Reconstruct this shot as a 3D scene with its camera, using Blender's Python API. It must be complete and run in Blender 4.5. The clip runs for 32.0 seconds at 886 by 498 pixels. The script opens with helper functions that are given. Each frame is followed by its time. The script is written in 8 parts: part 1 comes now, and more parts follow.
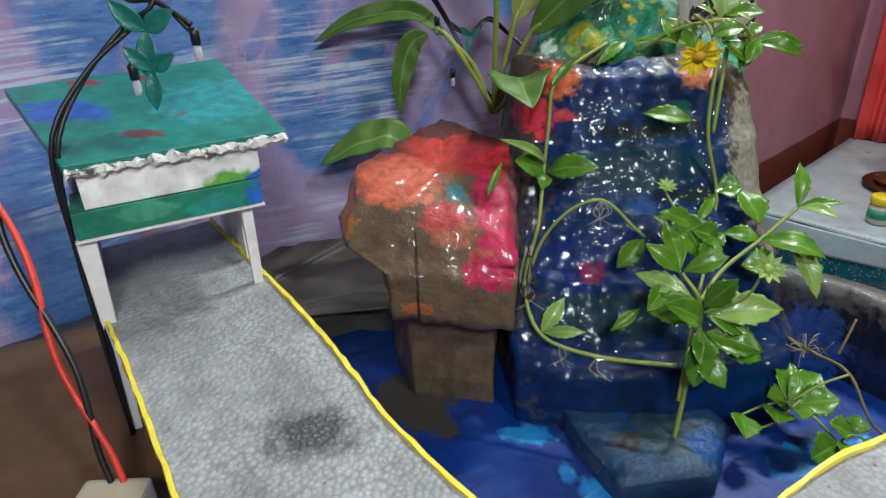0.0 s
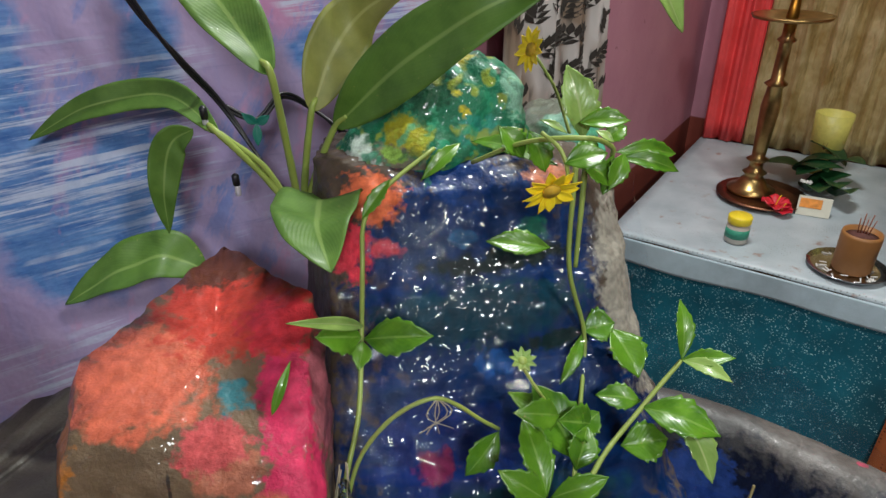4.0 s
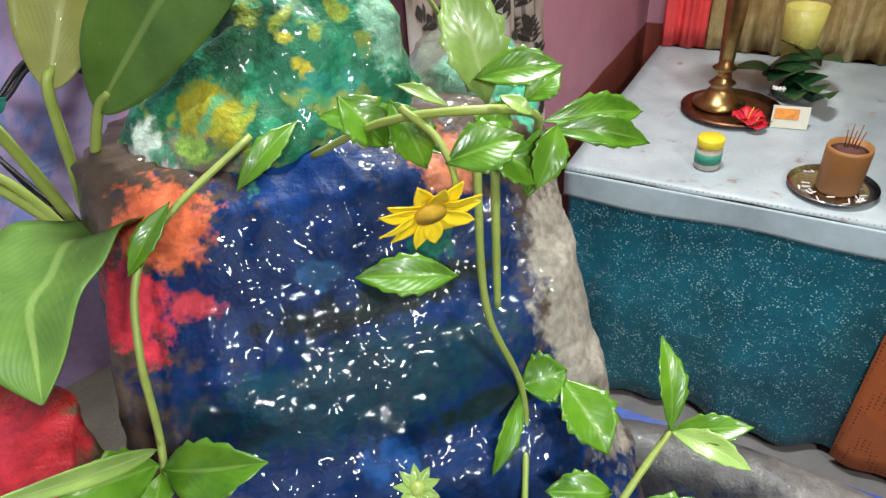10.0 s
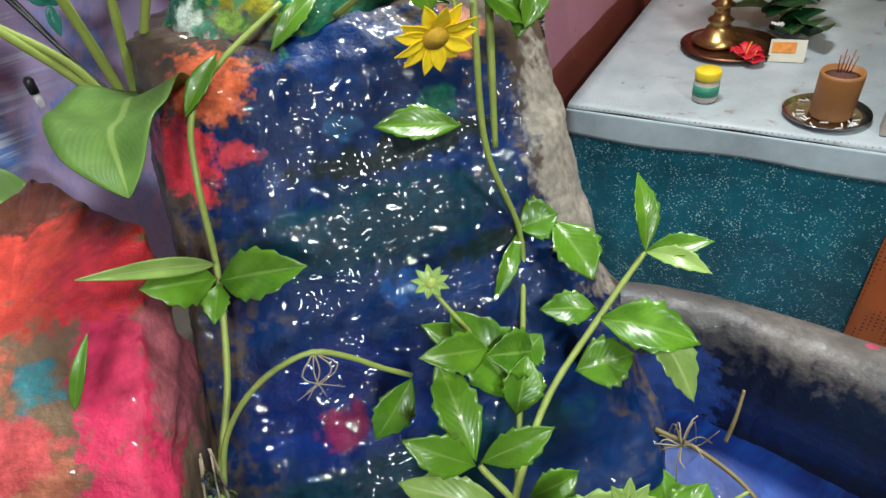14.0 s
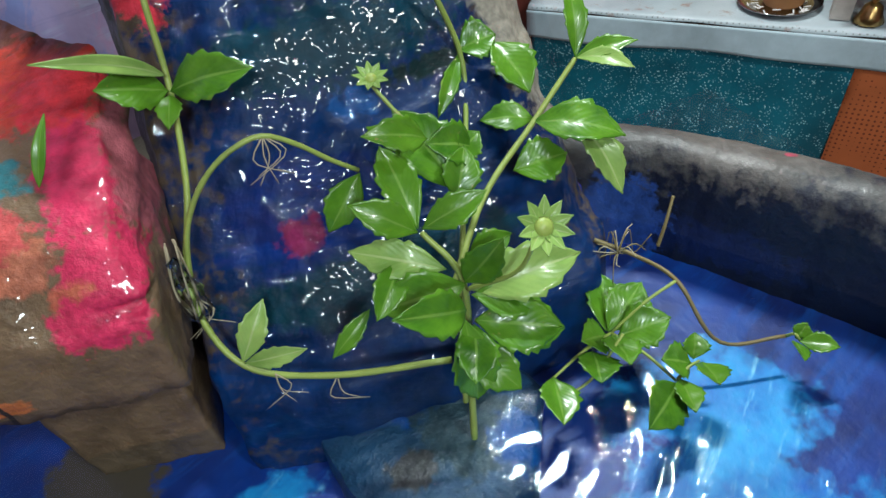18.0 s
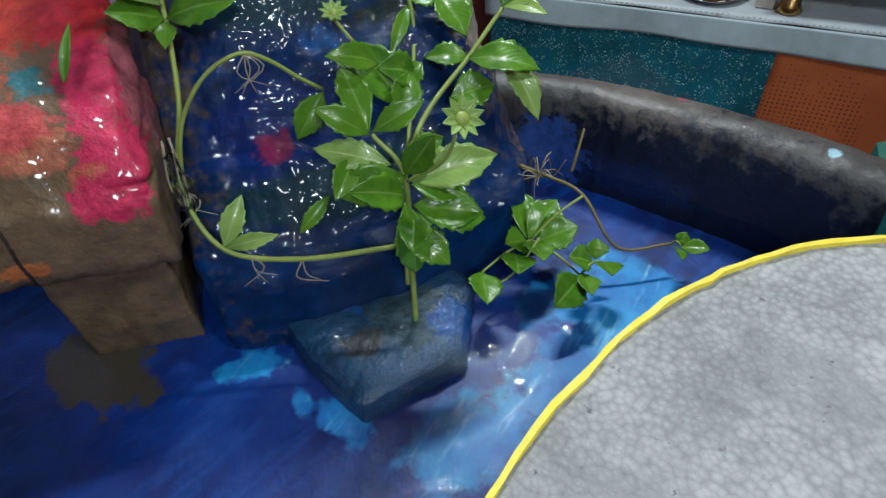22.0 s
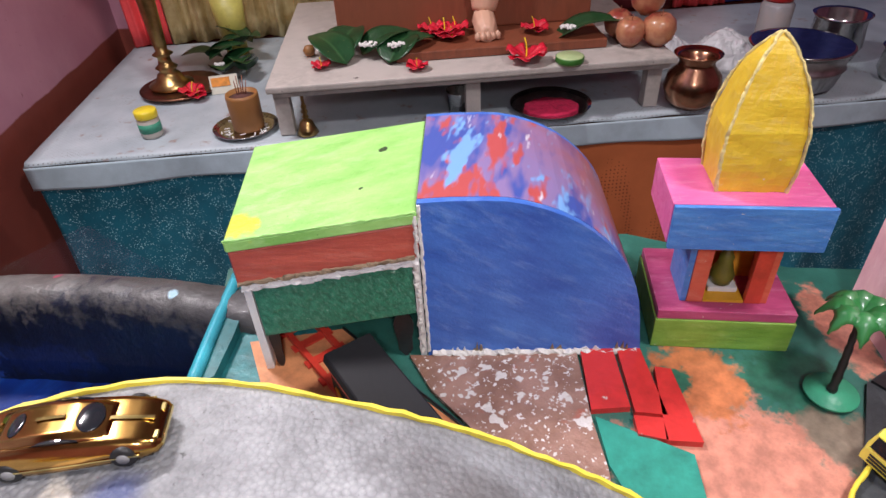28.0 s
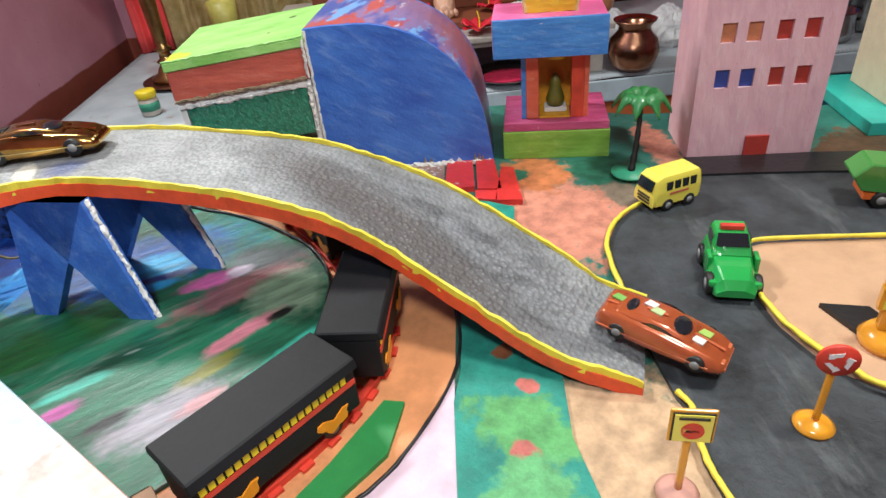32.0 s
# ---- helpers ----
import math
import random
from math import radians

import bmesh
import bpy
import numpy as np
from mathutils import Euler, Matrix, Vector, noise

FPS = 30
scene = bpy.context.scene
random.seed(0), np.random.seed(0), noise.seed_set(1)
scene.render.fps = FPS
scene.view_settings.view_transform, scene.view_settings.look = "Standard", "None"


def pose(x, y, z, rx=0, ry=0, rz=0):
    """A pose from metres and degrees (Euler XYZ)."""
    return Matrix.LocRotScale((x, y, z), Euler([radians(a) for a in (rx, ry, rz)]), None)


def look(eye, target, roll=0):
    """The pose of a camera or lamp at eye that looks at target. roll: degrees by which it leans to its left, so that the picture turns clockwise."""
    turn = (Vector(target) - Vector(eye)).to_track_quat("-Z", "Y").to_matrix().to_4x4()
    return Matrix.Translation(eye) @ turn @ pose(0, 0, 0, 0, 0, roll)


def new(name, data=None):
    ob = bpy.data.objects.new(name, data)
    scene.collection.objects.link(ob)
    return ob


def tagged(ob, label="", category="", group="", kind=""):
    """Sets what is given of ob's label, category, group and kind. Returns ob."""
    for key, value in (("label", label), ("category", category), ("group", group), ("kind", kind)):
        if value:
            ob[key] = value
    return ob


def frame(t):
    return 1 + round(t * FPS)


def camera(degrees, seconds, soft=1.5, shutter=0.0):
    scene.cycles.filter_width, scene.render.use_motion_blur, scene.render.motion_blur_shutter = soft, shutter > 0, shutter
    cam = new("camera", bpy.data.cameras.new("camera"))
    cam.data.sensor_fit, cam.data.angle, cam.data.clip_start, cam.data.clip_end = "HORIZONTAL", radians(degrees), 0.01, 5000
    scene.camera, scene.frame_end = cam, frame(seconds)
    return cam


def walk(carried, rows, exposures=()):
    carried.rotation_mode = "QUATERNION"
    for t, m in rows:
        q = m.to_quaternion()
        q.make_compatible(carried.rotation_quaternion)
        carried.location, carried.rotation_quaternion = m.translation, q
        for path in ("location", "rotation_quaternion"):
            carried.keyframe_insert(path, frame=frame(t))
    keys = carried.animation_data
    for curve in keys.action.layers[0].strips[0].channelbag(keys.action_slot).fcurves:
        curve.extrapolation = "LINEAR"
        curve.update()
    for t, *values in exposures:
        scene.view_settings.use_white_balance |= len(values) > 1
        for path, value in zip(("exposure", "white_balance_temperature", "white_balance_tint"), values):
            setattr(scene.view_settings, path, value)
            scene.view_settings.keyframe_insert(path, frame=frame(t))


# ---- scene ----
cam = camera(71.6, 32.0)
METRES, EYE, TILT, LEAN, TURN = 1.5, 0.260, -24.7, -4.07, 0.0
PATH = [
    (0, (0.0437, 0.0646, 0.3217), (0.0794, 1.8576, -0.5637), -2.09),
    (0.5, (0.0417, 0.0748, 0.3395), (0.0434, 1.8867, -0.5072), -3.44),
    (1, (0.0501, 0.0806, 0.3493), (0.0739, 1.9051, -0.4698), -4.31),
    (1.5, (0.0541, 0.0934, 0.3527), (0.1546, 1.9086, -0.4809), -3.58),
    (2, (0.0582, 0.1295, 0.3570), (0.3010, 1.8917, -0.5571), -2.73),
    (2.5, (0.0890, 0.1678, 0.3484), (0.4339, 1.8776, -0.6302), -2.12),
    (3, (0.1147, 0.2121, 0.3647), (0.4368, 1.8623, -0.7184), -1.98),
    (3.5, (0.1163, 0.2554, 0.3484), (0.4963, 1.8959, -0.7307), -1.16),
    (4, (0.1273, 0.2673, 0.3846), (0.5382, 1.9648, -0.5899), -1.10),
    (4.5, (0.1426, 0.2807, 0.4035), (0.5760, 2.0135, -0.4964), -2.03),
    (6.5, (0.205, 0.431, 0.41), (0.609, 2.101, -0.614), -4.6),
    (7, (0.22, 0.454, 0.401), (0.63, 2.101, -0.657), -5.5),
    (7.5, (0.232, 0.459, 0.383), (0.661, 2.076, -0.713), -5.8),
    (8, (0.234, 0.452, 0.364), (0.68, 2.042, -0.764), -5.2),
    (8.5, (0.227, 0.447, 0.356), (0.671, 2.034, -0.777), -4.7),
    (9, (0.233, 0.435, 0.357), (0.699, 2.011, -0.784), -4.9),
    (9.5, (0.228, 0.429, 0.349), (0.687, 1.995, -0.806), -5.0),
    (10, (0.226, 0.417, 0.344), (0.69, 1.967, -0.833), -5.3),
    (10.5, (0.215, 0.409, 0.338), (0.672, 1.95, -0.853), -5.1),
    (11, (0.22, 0.396, 0.333), (0.686, 1.928, -0.865), -6.1),
    (11.5, (0.217, 0.386, 0.328), (0.667, 1.914, -0.881), -7.0),
    (12, (0.215, 0.371, 0.336), (0.678, 1.904, -0.862), -6.6),
    (12.5, (0.21, 0.363, 0.325), (0.642, 1.872, -0.914), -7.1),
    (13, (0.206, 0.36, 0.321), (0.615, 1.866, -0.93), -7.3),
    (13.5, (0.202, 0.354, 0.322), (0.61, 1.864, -0.923), -7.5),
    (15.5, (0.194, 0.315, 0.305), (0.618, 1.788, -0.979), -7.1),
    (16, (0.194, 0.31, 0.29), (0.603, 1.741, -1.045), -7.5),
    (16.5, (0.198, 0.3, 0.282), (0.619, 1.712, -1.071), -7.7),
    (17, (0.185, 0.296, 0.28), (0.597, 1.701, -1.083), -7.5),
    (17.5, (0.182, 0.288, 0.282), (0.597, 1.687, -1.085), -8.6),
    (18, (0.186, 0.276, 0.277), (0.609, 1.659, -1.104), -9.0),
    (18.5, (0.183, 0.27, 0.271), (0.598, 1.638, -1.128), -8.9),
    (19, (0.184, 0.257, 0.27), (0.588, 1.634, -1.123), -10.0),
    (19.5, (0.18, 0.248, 0.268), (0.569, 1.611, -1.142), -10.1),
    (20, (0.172, 0.235, 0.274), (0.575, 1.597, -1.134), -9.1),
    (20.5, (0.168, 0.224, 0.273), (0.568, 1.576, -1.146), -9.8),
    (21, (0.163, 0.216, 0.269), (0.557, 1.565, -1.153), -10.0),
    (21.5, (0.156, 0.209, 0.285), (0.605, 1.555, -1.124), -6.3),
    (22, (0.162, 0.184, 0.291), (0.677, 1.503, -1.122), -5.0),
    (22.5, (0.185, 0.152, 0.296), (0.814, 1.434, -1.105), -3.9),
    (23, (0.204, 0.123, 0.304), (0.925, 1.4, -1.056), -4.8),
    (23.5, (0.221, 0.106, 0.308), (1.057, 1.358, -1.008), -3.1),
    (24, (0.248, 0.087, 0.312), (1.179, 1.311, -0.967), -3.4),
    (24.5, (0.289, 0.079, 0.317), (1.339, 1.241, -0.927), -1.7),
    (25, (0.323, 0.068, 0.321), (1.461, 1.189, -0.883), -2.4),
    (25.5, (0.336, 0.058, 0.323), (1.517, 1.159, -0.858), -3.0),
    (27.5, (0.374, 0.009, 0.328), (1.615, 1.022, -0.87), -3.8),
    (28, (0.376, -0.015, 0.332), (1.645, 0.971, -0.859), -3.2),
    (28.5, (0.373, -0.033, 0.336), (1.647, 0.958, -0.846), -3.3),
    (29, (0.366, -0.056, 0.335), (1.647, 0.929, -0.843), -3.1),
    (29.5, (0.362, -0.083, 0.325), (1.643, 0.877, -0.873), -3.1),
    (30, (0.34, -0.134, 0.319), (1.618, 0.838, -0.873), -4.5),
    (30.5, (0.329, -0.165, 0.298), (1.591, 0.809, -0.91), -4.6),
    (31, (0.306, -0.194, 0.278), (1.573, 0.805, -0.904), -6.3),
    (31.5, (0.279, -0.212, 0.257), (1.551, 0.81, -0.898), -5.9),
    (32, (0.273, -0.219, 0.248), (1.564, 0.851, -0.842), -6.0),
]
walk(cam, [(t, look(eye, target, roll)) for t, eye, target, roll in PATH],
     exposures=[(0, -0.2, 6250, 14), (4.5, -0.1, 6500, 15), (6.5, 0.45, 6500, 15), (9, 0.58, 6500, 15), (12, 0.52, 6500, 15), (16, 0.15, 6300, 11), (21, 0.1, 5900, 9), (22, -0.4, 6000, 12), (23, -0.75, 6100, 18), (24, -0.8, 6300, 22), (24.6, -0.4, 6400, 25), (25.2, -0.1, 6500, 28), (28, 0.05, 6500, 31), (31, -0.1, 6500, 22), (32, 0.1, 6500, 17)])

# ---- light ----
world = bpy.data.worlds.new("world")
scene.world = world
world.use_nodes = True
world.node_tree.nodes["Background"].inputs[0].default_value = (0.62, 0.66, 0.8, 1)
world.node_tree.nodes["Background"].inputs[1].default_value = 0.12


def lamp(name, kind, m, energy, color, size=0.1, size_y=0.1):
    data = bpy.data.lights.new(name, kind)
    data.energy, data.color = energy, color
    if kind == "AREA":
        data.shape, data.size, data.size_y = "RECTANGLE", size, size_y
    else:
        data.shadow_soft_size = size
    ob = new(name, data)
    ob.matrix_basis = m
    return ob


lamp("tube_light", "AREA", look((0.68, 1.08, 1.3), (0.4, 0.25, 0.0)), 24, (0.93, 1.0, 0.93), 0.34, 0.06)
# added fill without a known source, lifts the building fronts of the town
lamp("town_fill_light", "AREA", look((0.75, -0.46, 1.25), (0.55, 0.1, 0.0)), 12.5, (0.95, 1.0, 0.9), 0.2, 0.2)
# invented low lamp behind the camera path, brightens hut, road and fall from the front
lamp("front_fill_light", "AREA", look((0.08, -0.32, 0.7), (0.15, 0.4, 0.0)), 5.2, (0.86, 0.98, 0.95), 0.11, 0.11)

# ---- helpers of the scene ----
rnd = random.Random(7)


def part(name, bm, material, parent=None, label="", smooth=False, world_space=True):
    """Links a bmesh as one mesh object under a thing or a part."""
    if parent is not None and world_space:
        up, chain = parent, Matrix()
        while up is not None:
            chain = up.matrix_basis @ chain
            up = up.parent
        bm.transform(chain.inverted())
    me = bpy.data.meshes.new(name)
    bm.normal_update()
    bm.to_mesh(me)
    bm.free()
    if smooth:
        me.polygons.foreach_set("use_smooth", [True] * len(me.polygons))
    if material:
        me.materials.append(material)
    ob = new(name, me)
    if parent is not None:
        ob.parent = parent
    if label:
        ob["label"] = label
    return ob


def thing(name, label, category, at=(0, 0, 0), turn=0.0, group=""):
    return tagged(set_at(new(name), pose(*at, 0, 0, turn)), label, category, group)


def set_at(ob, m):
    ob.matrix_basis = m
    return ob


def box(lo, hi, bevel=0.0, bm=None, m=None):
    own = bmesh.new()
    bmesh.ops.create_cube(own, size=1.0)
    c = [(a + b) / 2 for a, b in zip(lo, hi)]
    bmesh.ops.transform(own, matrix=Matrix.LocRotScale(c, None, [b - a for a, b in zip(lo, hi)]), verts=own.verts)
    if bevel:
        bmesh.ops.bevel(own, geom=own.edges, offset=bevel, segments=2, affect="EDGES", profile=0.6)
    if m is not None:
        own.transform(m)
    if bm is None:
        return own
    return merge(bm, own)


def merge(bm, other):
    tmp = bpy.data.meshes.new("tmp")
    other.to_mesh(tmp)
    other.free()
    bm.from_mesh(tmp)
    bpy.data.meshes.remove(tmp)
    return bm


def prism(pts, z0, z1, bevel=0.0, m=None):
    """A slab with the outline pts between two heights."""
    bm = bmesh.new()
    f = bm.faces.new([bm.verts.new((p[0], p[1], z0)) for p in pts])
    top = bmesh.ops.extrude_face_region(bm, geom=[f])
    bmesh.ops.translate(bm, vec=(0, 0, z1 - z0), verts=[v for v in top["geom"] if isinstance(v, bmesh.types.BMVert)])
    bmesh.ops.recalc_face_normals(bm, faces=bm.faces)
    if bevel:
        bmesh.ops.bevel(bm, geom=bm.edges, offset=bevel, segments=1, affect="EDGES")
    if m is not None:
        bm.transform(m)
    return bm


def spline(pts, n):
    """n points along a smooth curve through pts."""
    p = [Vector(q) for q in pts]
    p = [2 * p[0] - p[1]] + p + [2 * p[-1] - p[-2]]
    out = []
    segs = len(p) - 3
    for i in range(n):
        s = i / (n - 1) * segs
        k = min(int(s), segs - 1)
        t = s - k
        a, b, c, d = p[k:k + 4]
        out.append(0.5 * (2 * b + (c - a) * t + (2 * a - 5 * b + 4 * c - d) * t * t + (3 * b - a - 3 * c + d) * t ** 3))
    return out


def tube(pts, r0, r1=None, n=24, seg=8, bm=None, smooth_path=True, wobble=0.0):
    """A round strand along pts, its radius going from r0 to r1."""
    r1 = r0 if r1 is None else r1
    line = spline(pts, n) if smooth_path else [Vector(p) for p in pts]
    bm = bmesh.new() if bm is None else bm
    side = Vector((0.31, 0.87, 0.38))
    rings = []
    for i, p in enumerate(line):
        d = (line[min(i + 1, len(line) - 1)] - line[max(i - 1, 0)]).normalized()
        side = (side - d * side.dot(d)).normalized()
        up = d.cross(side)
        r = (r0 + (r1 - r0) * i / (len(line) - 1)) * (1 + wobble * math.sin(i * 2.1))
        rings.append([bm.verts.new(p + r * (math.cos(a) * side + math.sin(a) * up)) for a in (2 * math.pi * j / seg for j in range(seg))])
    for a, b in zip(rings, rings[1:]):
        for j in range(seg):
            bm.faces.new((a[j], a[(j + 1) % seg], b[(j + 1) % seg], b[j]))
    bm.faces.new(rings[0][::-1])
    bm.faces.new(rings[-1])
    return bm


def lathe(profile, seg=32, at=(0, 0, 0), bm=None):
    """A turned form: profile is a row of (radius, height)."""
    bm = bmesh.new() if bm is None else bm
    rings = []
    for r, z in profile:
        rings.append([bm.verts.new((at[0] + max(r, 1e-5) * math.cos(2 * math.pi * j / seg), at[1] + max(r, 1e-5) * math.sin(2 * math.pi * j / seg), at[2] + z)) for j in range(seg)])
    for a, b in zip(rings, rings[1:]):
        for j in range(seg):
            bm.faces.new((a[j], a[(j + 1) % seg], b[(j + 1) % seg], b[j]))
    if profile[0][0] > 1e-4:
        bm.faces.new(rings[0][::-1])
    if profile[-1][0] > 1e-4:
        bm.faces.new(rings[-1])
    bmesh.ops.recalc_face_normals(bm, faces=bm.faces)
    return bm


def loft(rings, n=64, rough=0.0, scale=20.0, seed=0.0, cap=True, steps=5):
    """A closed form through outlines at different heights: each ring is a list of (x, y, z) corners, resampled to n points,
    with steps rows between two outlines, and roughened along its normals."""
    def resample(r):
        p = [Vector(q) for q in r]
        ln = [0]
        for a, b in zip(p, p[1:] + p[:1]):
            ln.append(ln[-1] + (b - a).length)
        out, k = [], 0
        for i in range(n):
            s = i / n * ln[-1]
            while ln[k + 1] < s:
                k += 1
            out.append(p[k].lerp(p[(k + 1) % len(p)], (s - ln[k]) / max(ln[k + 1] - ln[k], 1e-9)))
        return out
    rs = [resample(r) for r in rings]
    bm = bmesh.new()
    rows = []
    for k, (a, b) in enumerate(zip(rs, rs[1:])):
        for s in range(steps + (k == len(rs) - 2)):
            rows.append([bm.verts.new(p.lerp(q, s / steps)) for p, q in zip(a, b)])
    for a, b in zip(rows, rows[1:]):
        for j in range(n):
            bm.faces.new((a[j], a[(j + 1) % n], b[(j + 1) % n], b[j]))
    if cap:
        for row in (rows[0], rows[-1]):
            c = sum((v.co for v in row), Vector()) / n
            ring = row
            for f in (0.66, 0.33):
                inner = [bm.verts.new(c.lerp(v.co, f)) for v in row]
                for j in range(n):
                    bm.faces.new((ring[j], ring[(j + 1) % n], inner[(j + 1) % n], inner[j]))
                ring = inner
            mid = bm.verts.new(c)
            for j in range(n):
                bm.faces.new((ring[j], ring[(j + 1) % n], mid))
    bmesh.ops.recalc_face_normals(bm, faces=bm.faces)
    if rough:
        bm.normal_update()
        off = Vector((seed, seed * 1.7, -seed))
        for v in bm.verts:
            q = v.co * scale + off
            v.co += v.normal * rough * (noise.noise(q) + 0.5 * noise.noise(q * 2.3) + 0.3 * noise.noise(q * 5.1))
    return bm


def sheet(fn, nu, nv, bm=None):
    """A grid surface: fn(u, v) with u, v from 0 to 1, with uv."""
    bm = bmesh.new() if bm is None else bm
    uv = bm.loops.layers.uv.verify()
    vs = [[bm.verts.new(fn(i / nu, j / nv)) for j in range(nv + 1)] for i in range(nu + 1)]
    for i in range(nu):
        for j in range(nv):
            f = bm.faces.new((vs[i][j], vs[i + 1][j], vs[i + 1][j + 1], vs[i][j + 1]))
            for lp, (a, b) in zip(f.loops, ((i, j), (i + 1, j), (i + 1, j + 1), (i, j + 1))):
                lp[uv].uv = (a / nu, b / nv)
    return bm


def thicken(bm, t):
    bm.normal_update()
    bmesh.ops.solidify(bm, geom=bm.faces[:], thickness=t)
    return bm


def ribbon(center, widths, z_off0, z_off1, n=80, side0=-1.0, side1=1.0):
    """A strip along a smooth line, from the side fraction side0 to side1 of its half width, between two heights over the line."""
    line = spline(center, n)
    ws = [w[0] for w in spline([(w, 0, 0) for w in widths], n)]
    bm = bmesh.new()
    rows = []
    for i, p in enumerate(line):
        d = line[min(i + 1, n - 1)] - line[max(i - 1, 0)]
        s = Vector((d.y, -d.x, 0)).normalized() * ws[i] / 2
        a, b = p + s * side0, p + s * side1
        rows.append([bm.verts.new(q + Vector((0, 0, z))) for q, z in ((a, z_off0), (b, z_off0), (b, z_off1), (a, z_off1))])
    for a, b in zip(rows, rows[1:]):
        for j in range(4):
            bm.faces.new((a[j], a[(j + 1) % 4], b[(j + 1) % 4], b[j]))
    bm.faces.new(rows[0])
    bm.faces.new(rows[-1][::-1])
    bmesh.ops.recalc_face_normals(bm, faces=bm.faces)
    return bm


# ---- materials ----
class Nodes:
    def __init__(self, name, rough=0.6, metal=0.0, coat=0.0):
        self.mat = bpy.data.materials.new(name)
        self.mat.use_nodes = True
        self.t = self.mat.node_tree
        self.b = self.t.nodes["Principled BSDF"]
        self.b.inputs["Roughness"].default_value = rough
        self.b.inputs["Metallic"].default_value = metal
        self.b.inputs["Coat Weight"].default_value = coat
        self.b.inputs["Coat Roughness"].default_value = 0.08
        self.pos = self.node("ShaderNodeNewGeometry").outputs["Position"]

    def node(self, kind, **kw):
        n = self.t.nodes.new(kind)
        for k, v in kw.items():
            n.inputs[k].default_value = v
        return n

    def link(self, a, b):
        self.t.links.new(a, b)

    def noise(self, scale, detail=4.0, rough=0.6, vec=None, stretch=None, turn=0.0):
        n = self.node("ShaderNodeTexNoise", Scale=scale, Detail=detail, Roughness=rough)
        v = vec if vec is not None else self.pos
        if stretch:
            m = self.node("ShaderNodeMapping")
            m.inputs["Scale"].default_value = stretch
            m.inputs["Rotation"].default_value = (0, 0, radians(turn)) if not isinstance(turn, tuple) else [radians(a) for a in turn]
            self.link(v, m.inputs["Vector"])
            v = m.outputs["Vector"]
        self.link(v, n.inputs["Vector"])
        return n.outputs["Fac"]

    def math(self, op, a, b=0.0, c=0.0):
        n = self.t.nodes.new("ShaderNodeMath")
        n.operation = op
        for i, v in enumerate((a, b, c)):
            if isinstance(v, (int, float)):
                n.inputs[i].default_value = v
            else:
                self.link(v, n.inputs[i])
        return n.outputs[0]

    def ramp(self, fac, lo, hi):
        n = self.node("ShaderNodeMapRange")
        n.inputs["From Min"].default_value, n.inputs["From Max"].default_value = lo, hi
        self.link(fac, n.inputs["Value"])
        return n.outputs[0]

    def mix(self, fac, a, b):
        n = self.t.nodes.new("ShaderNodeMix")
        n.data_type = "RGBA"
        if isinstance(fac, (int, float)):
            n.inputs[0].default_value = fac
        else:
            self.link(fac, n.inputs[0])
        for i, v in ((6, a), (7, b)):
            if isinstance(v, (tuple, list)):
                n.inputs[i].default_value = (*v[:3], 1)
            else:
                self.link(v, n.inputs[i])
        return n.outputs[2]

    def blob(self, col, color, at, radii, soft=0.35, edge=0.5, scale=60.0, turn=0.0):
        """A dab of paint of that colour: an uneven patch round a place."""
        m = self.node("ShaderNodeMapping")
        m.vector_type = "TEXTURE"
        m.inputs["Location"].default_value = at
        m.inputs["Rotation"].default_value = (0, 0, radians(turn))
        m.inputs["Scale"].default_value = radii
        self.link(self.pos, m.inputs["Vector"])
        ln = self.t.nodes.new("ShaderNodeVectorMath")
        ln.operation = "LENGTH"
        self.link(m.outputs["Vector"], ln.inputs[0])
        d = self.math("ADD", ln.outputs["Value"], self.math("MULTIPLY", self.math("SUBTRACT", self.noise(scale), 0.5), edge * 2))
        return self.mix(self.ramp(d, 1.0 + soft / 2, 1.0 - soft / 2), col, color)

    def bump(self, height, strength, distance=0.002):
        n = self.node("ShaderNodeBump", Strength=strength, Distance=distance)
        self.link(height, n.inputs["Height"])
        old = self.b.inputs["Normal"]
        if old.is_linked:
            self.link(old.links[0].from_socket, n.inputs["Normal"])
        self.link(n.outputs["Normal"], self.b.inputs["Normal"])
        self.link(n.outputs["Normal"], self.b.inputs["Coat Normal"])

    def wet(self, scale=90.0, strength=1.0, distance=0.0026):
        """A crumpled wet skin over the paint, which breaks highlights into specks."""
        n = self.node("ShaderNodeBump", Strength=strength, Distance=distance)
        self.link(self.noise(scale * 0.55, 0.0), n.inputs["Height"])
        self.link(n.outputs["Normal"], self.b.inputs["Coat Normal"])
        self.b.inputs["Coat Roughness"].default_value = 0.03

    def object_space(self):
        return self.t.nodes.new("ShaderNodeTexCoord").outputs["Object"]

    def strokes(self, scale, long, turn, vec, detail=6.0):
        """Noise drawn out into brush strokes, long times as long as wide, turned by three angles."""
        m = self.node("ShaderNodeMapping")
        m.vector_type = "TEXTURE"
        m.inputs["Rotation"].default_value = [radians(a) for a in turn]
        m.inputs["Scale"].default_value = (long, 1, 1)
        self.link(vec, m.inputs["Vector"])
        return self.noise(scale, detail, 0.68, vec=m.outputs["Vector"])

    def done(self, col=None):
        if col is not None:
            if isinstance(col, (tuple, list)):
                self.b.inputs["Base Color"].default_value = (*col[:3], 1)
            else:
                self.link(col, self.b.inputs["Base Color"])
        return self.mat


def shade(c, f):
    return tuple(max(0.0, min(1.0, v * f)) for v in c[:3])


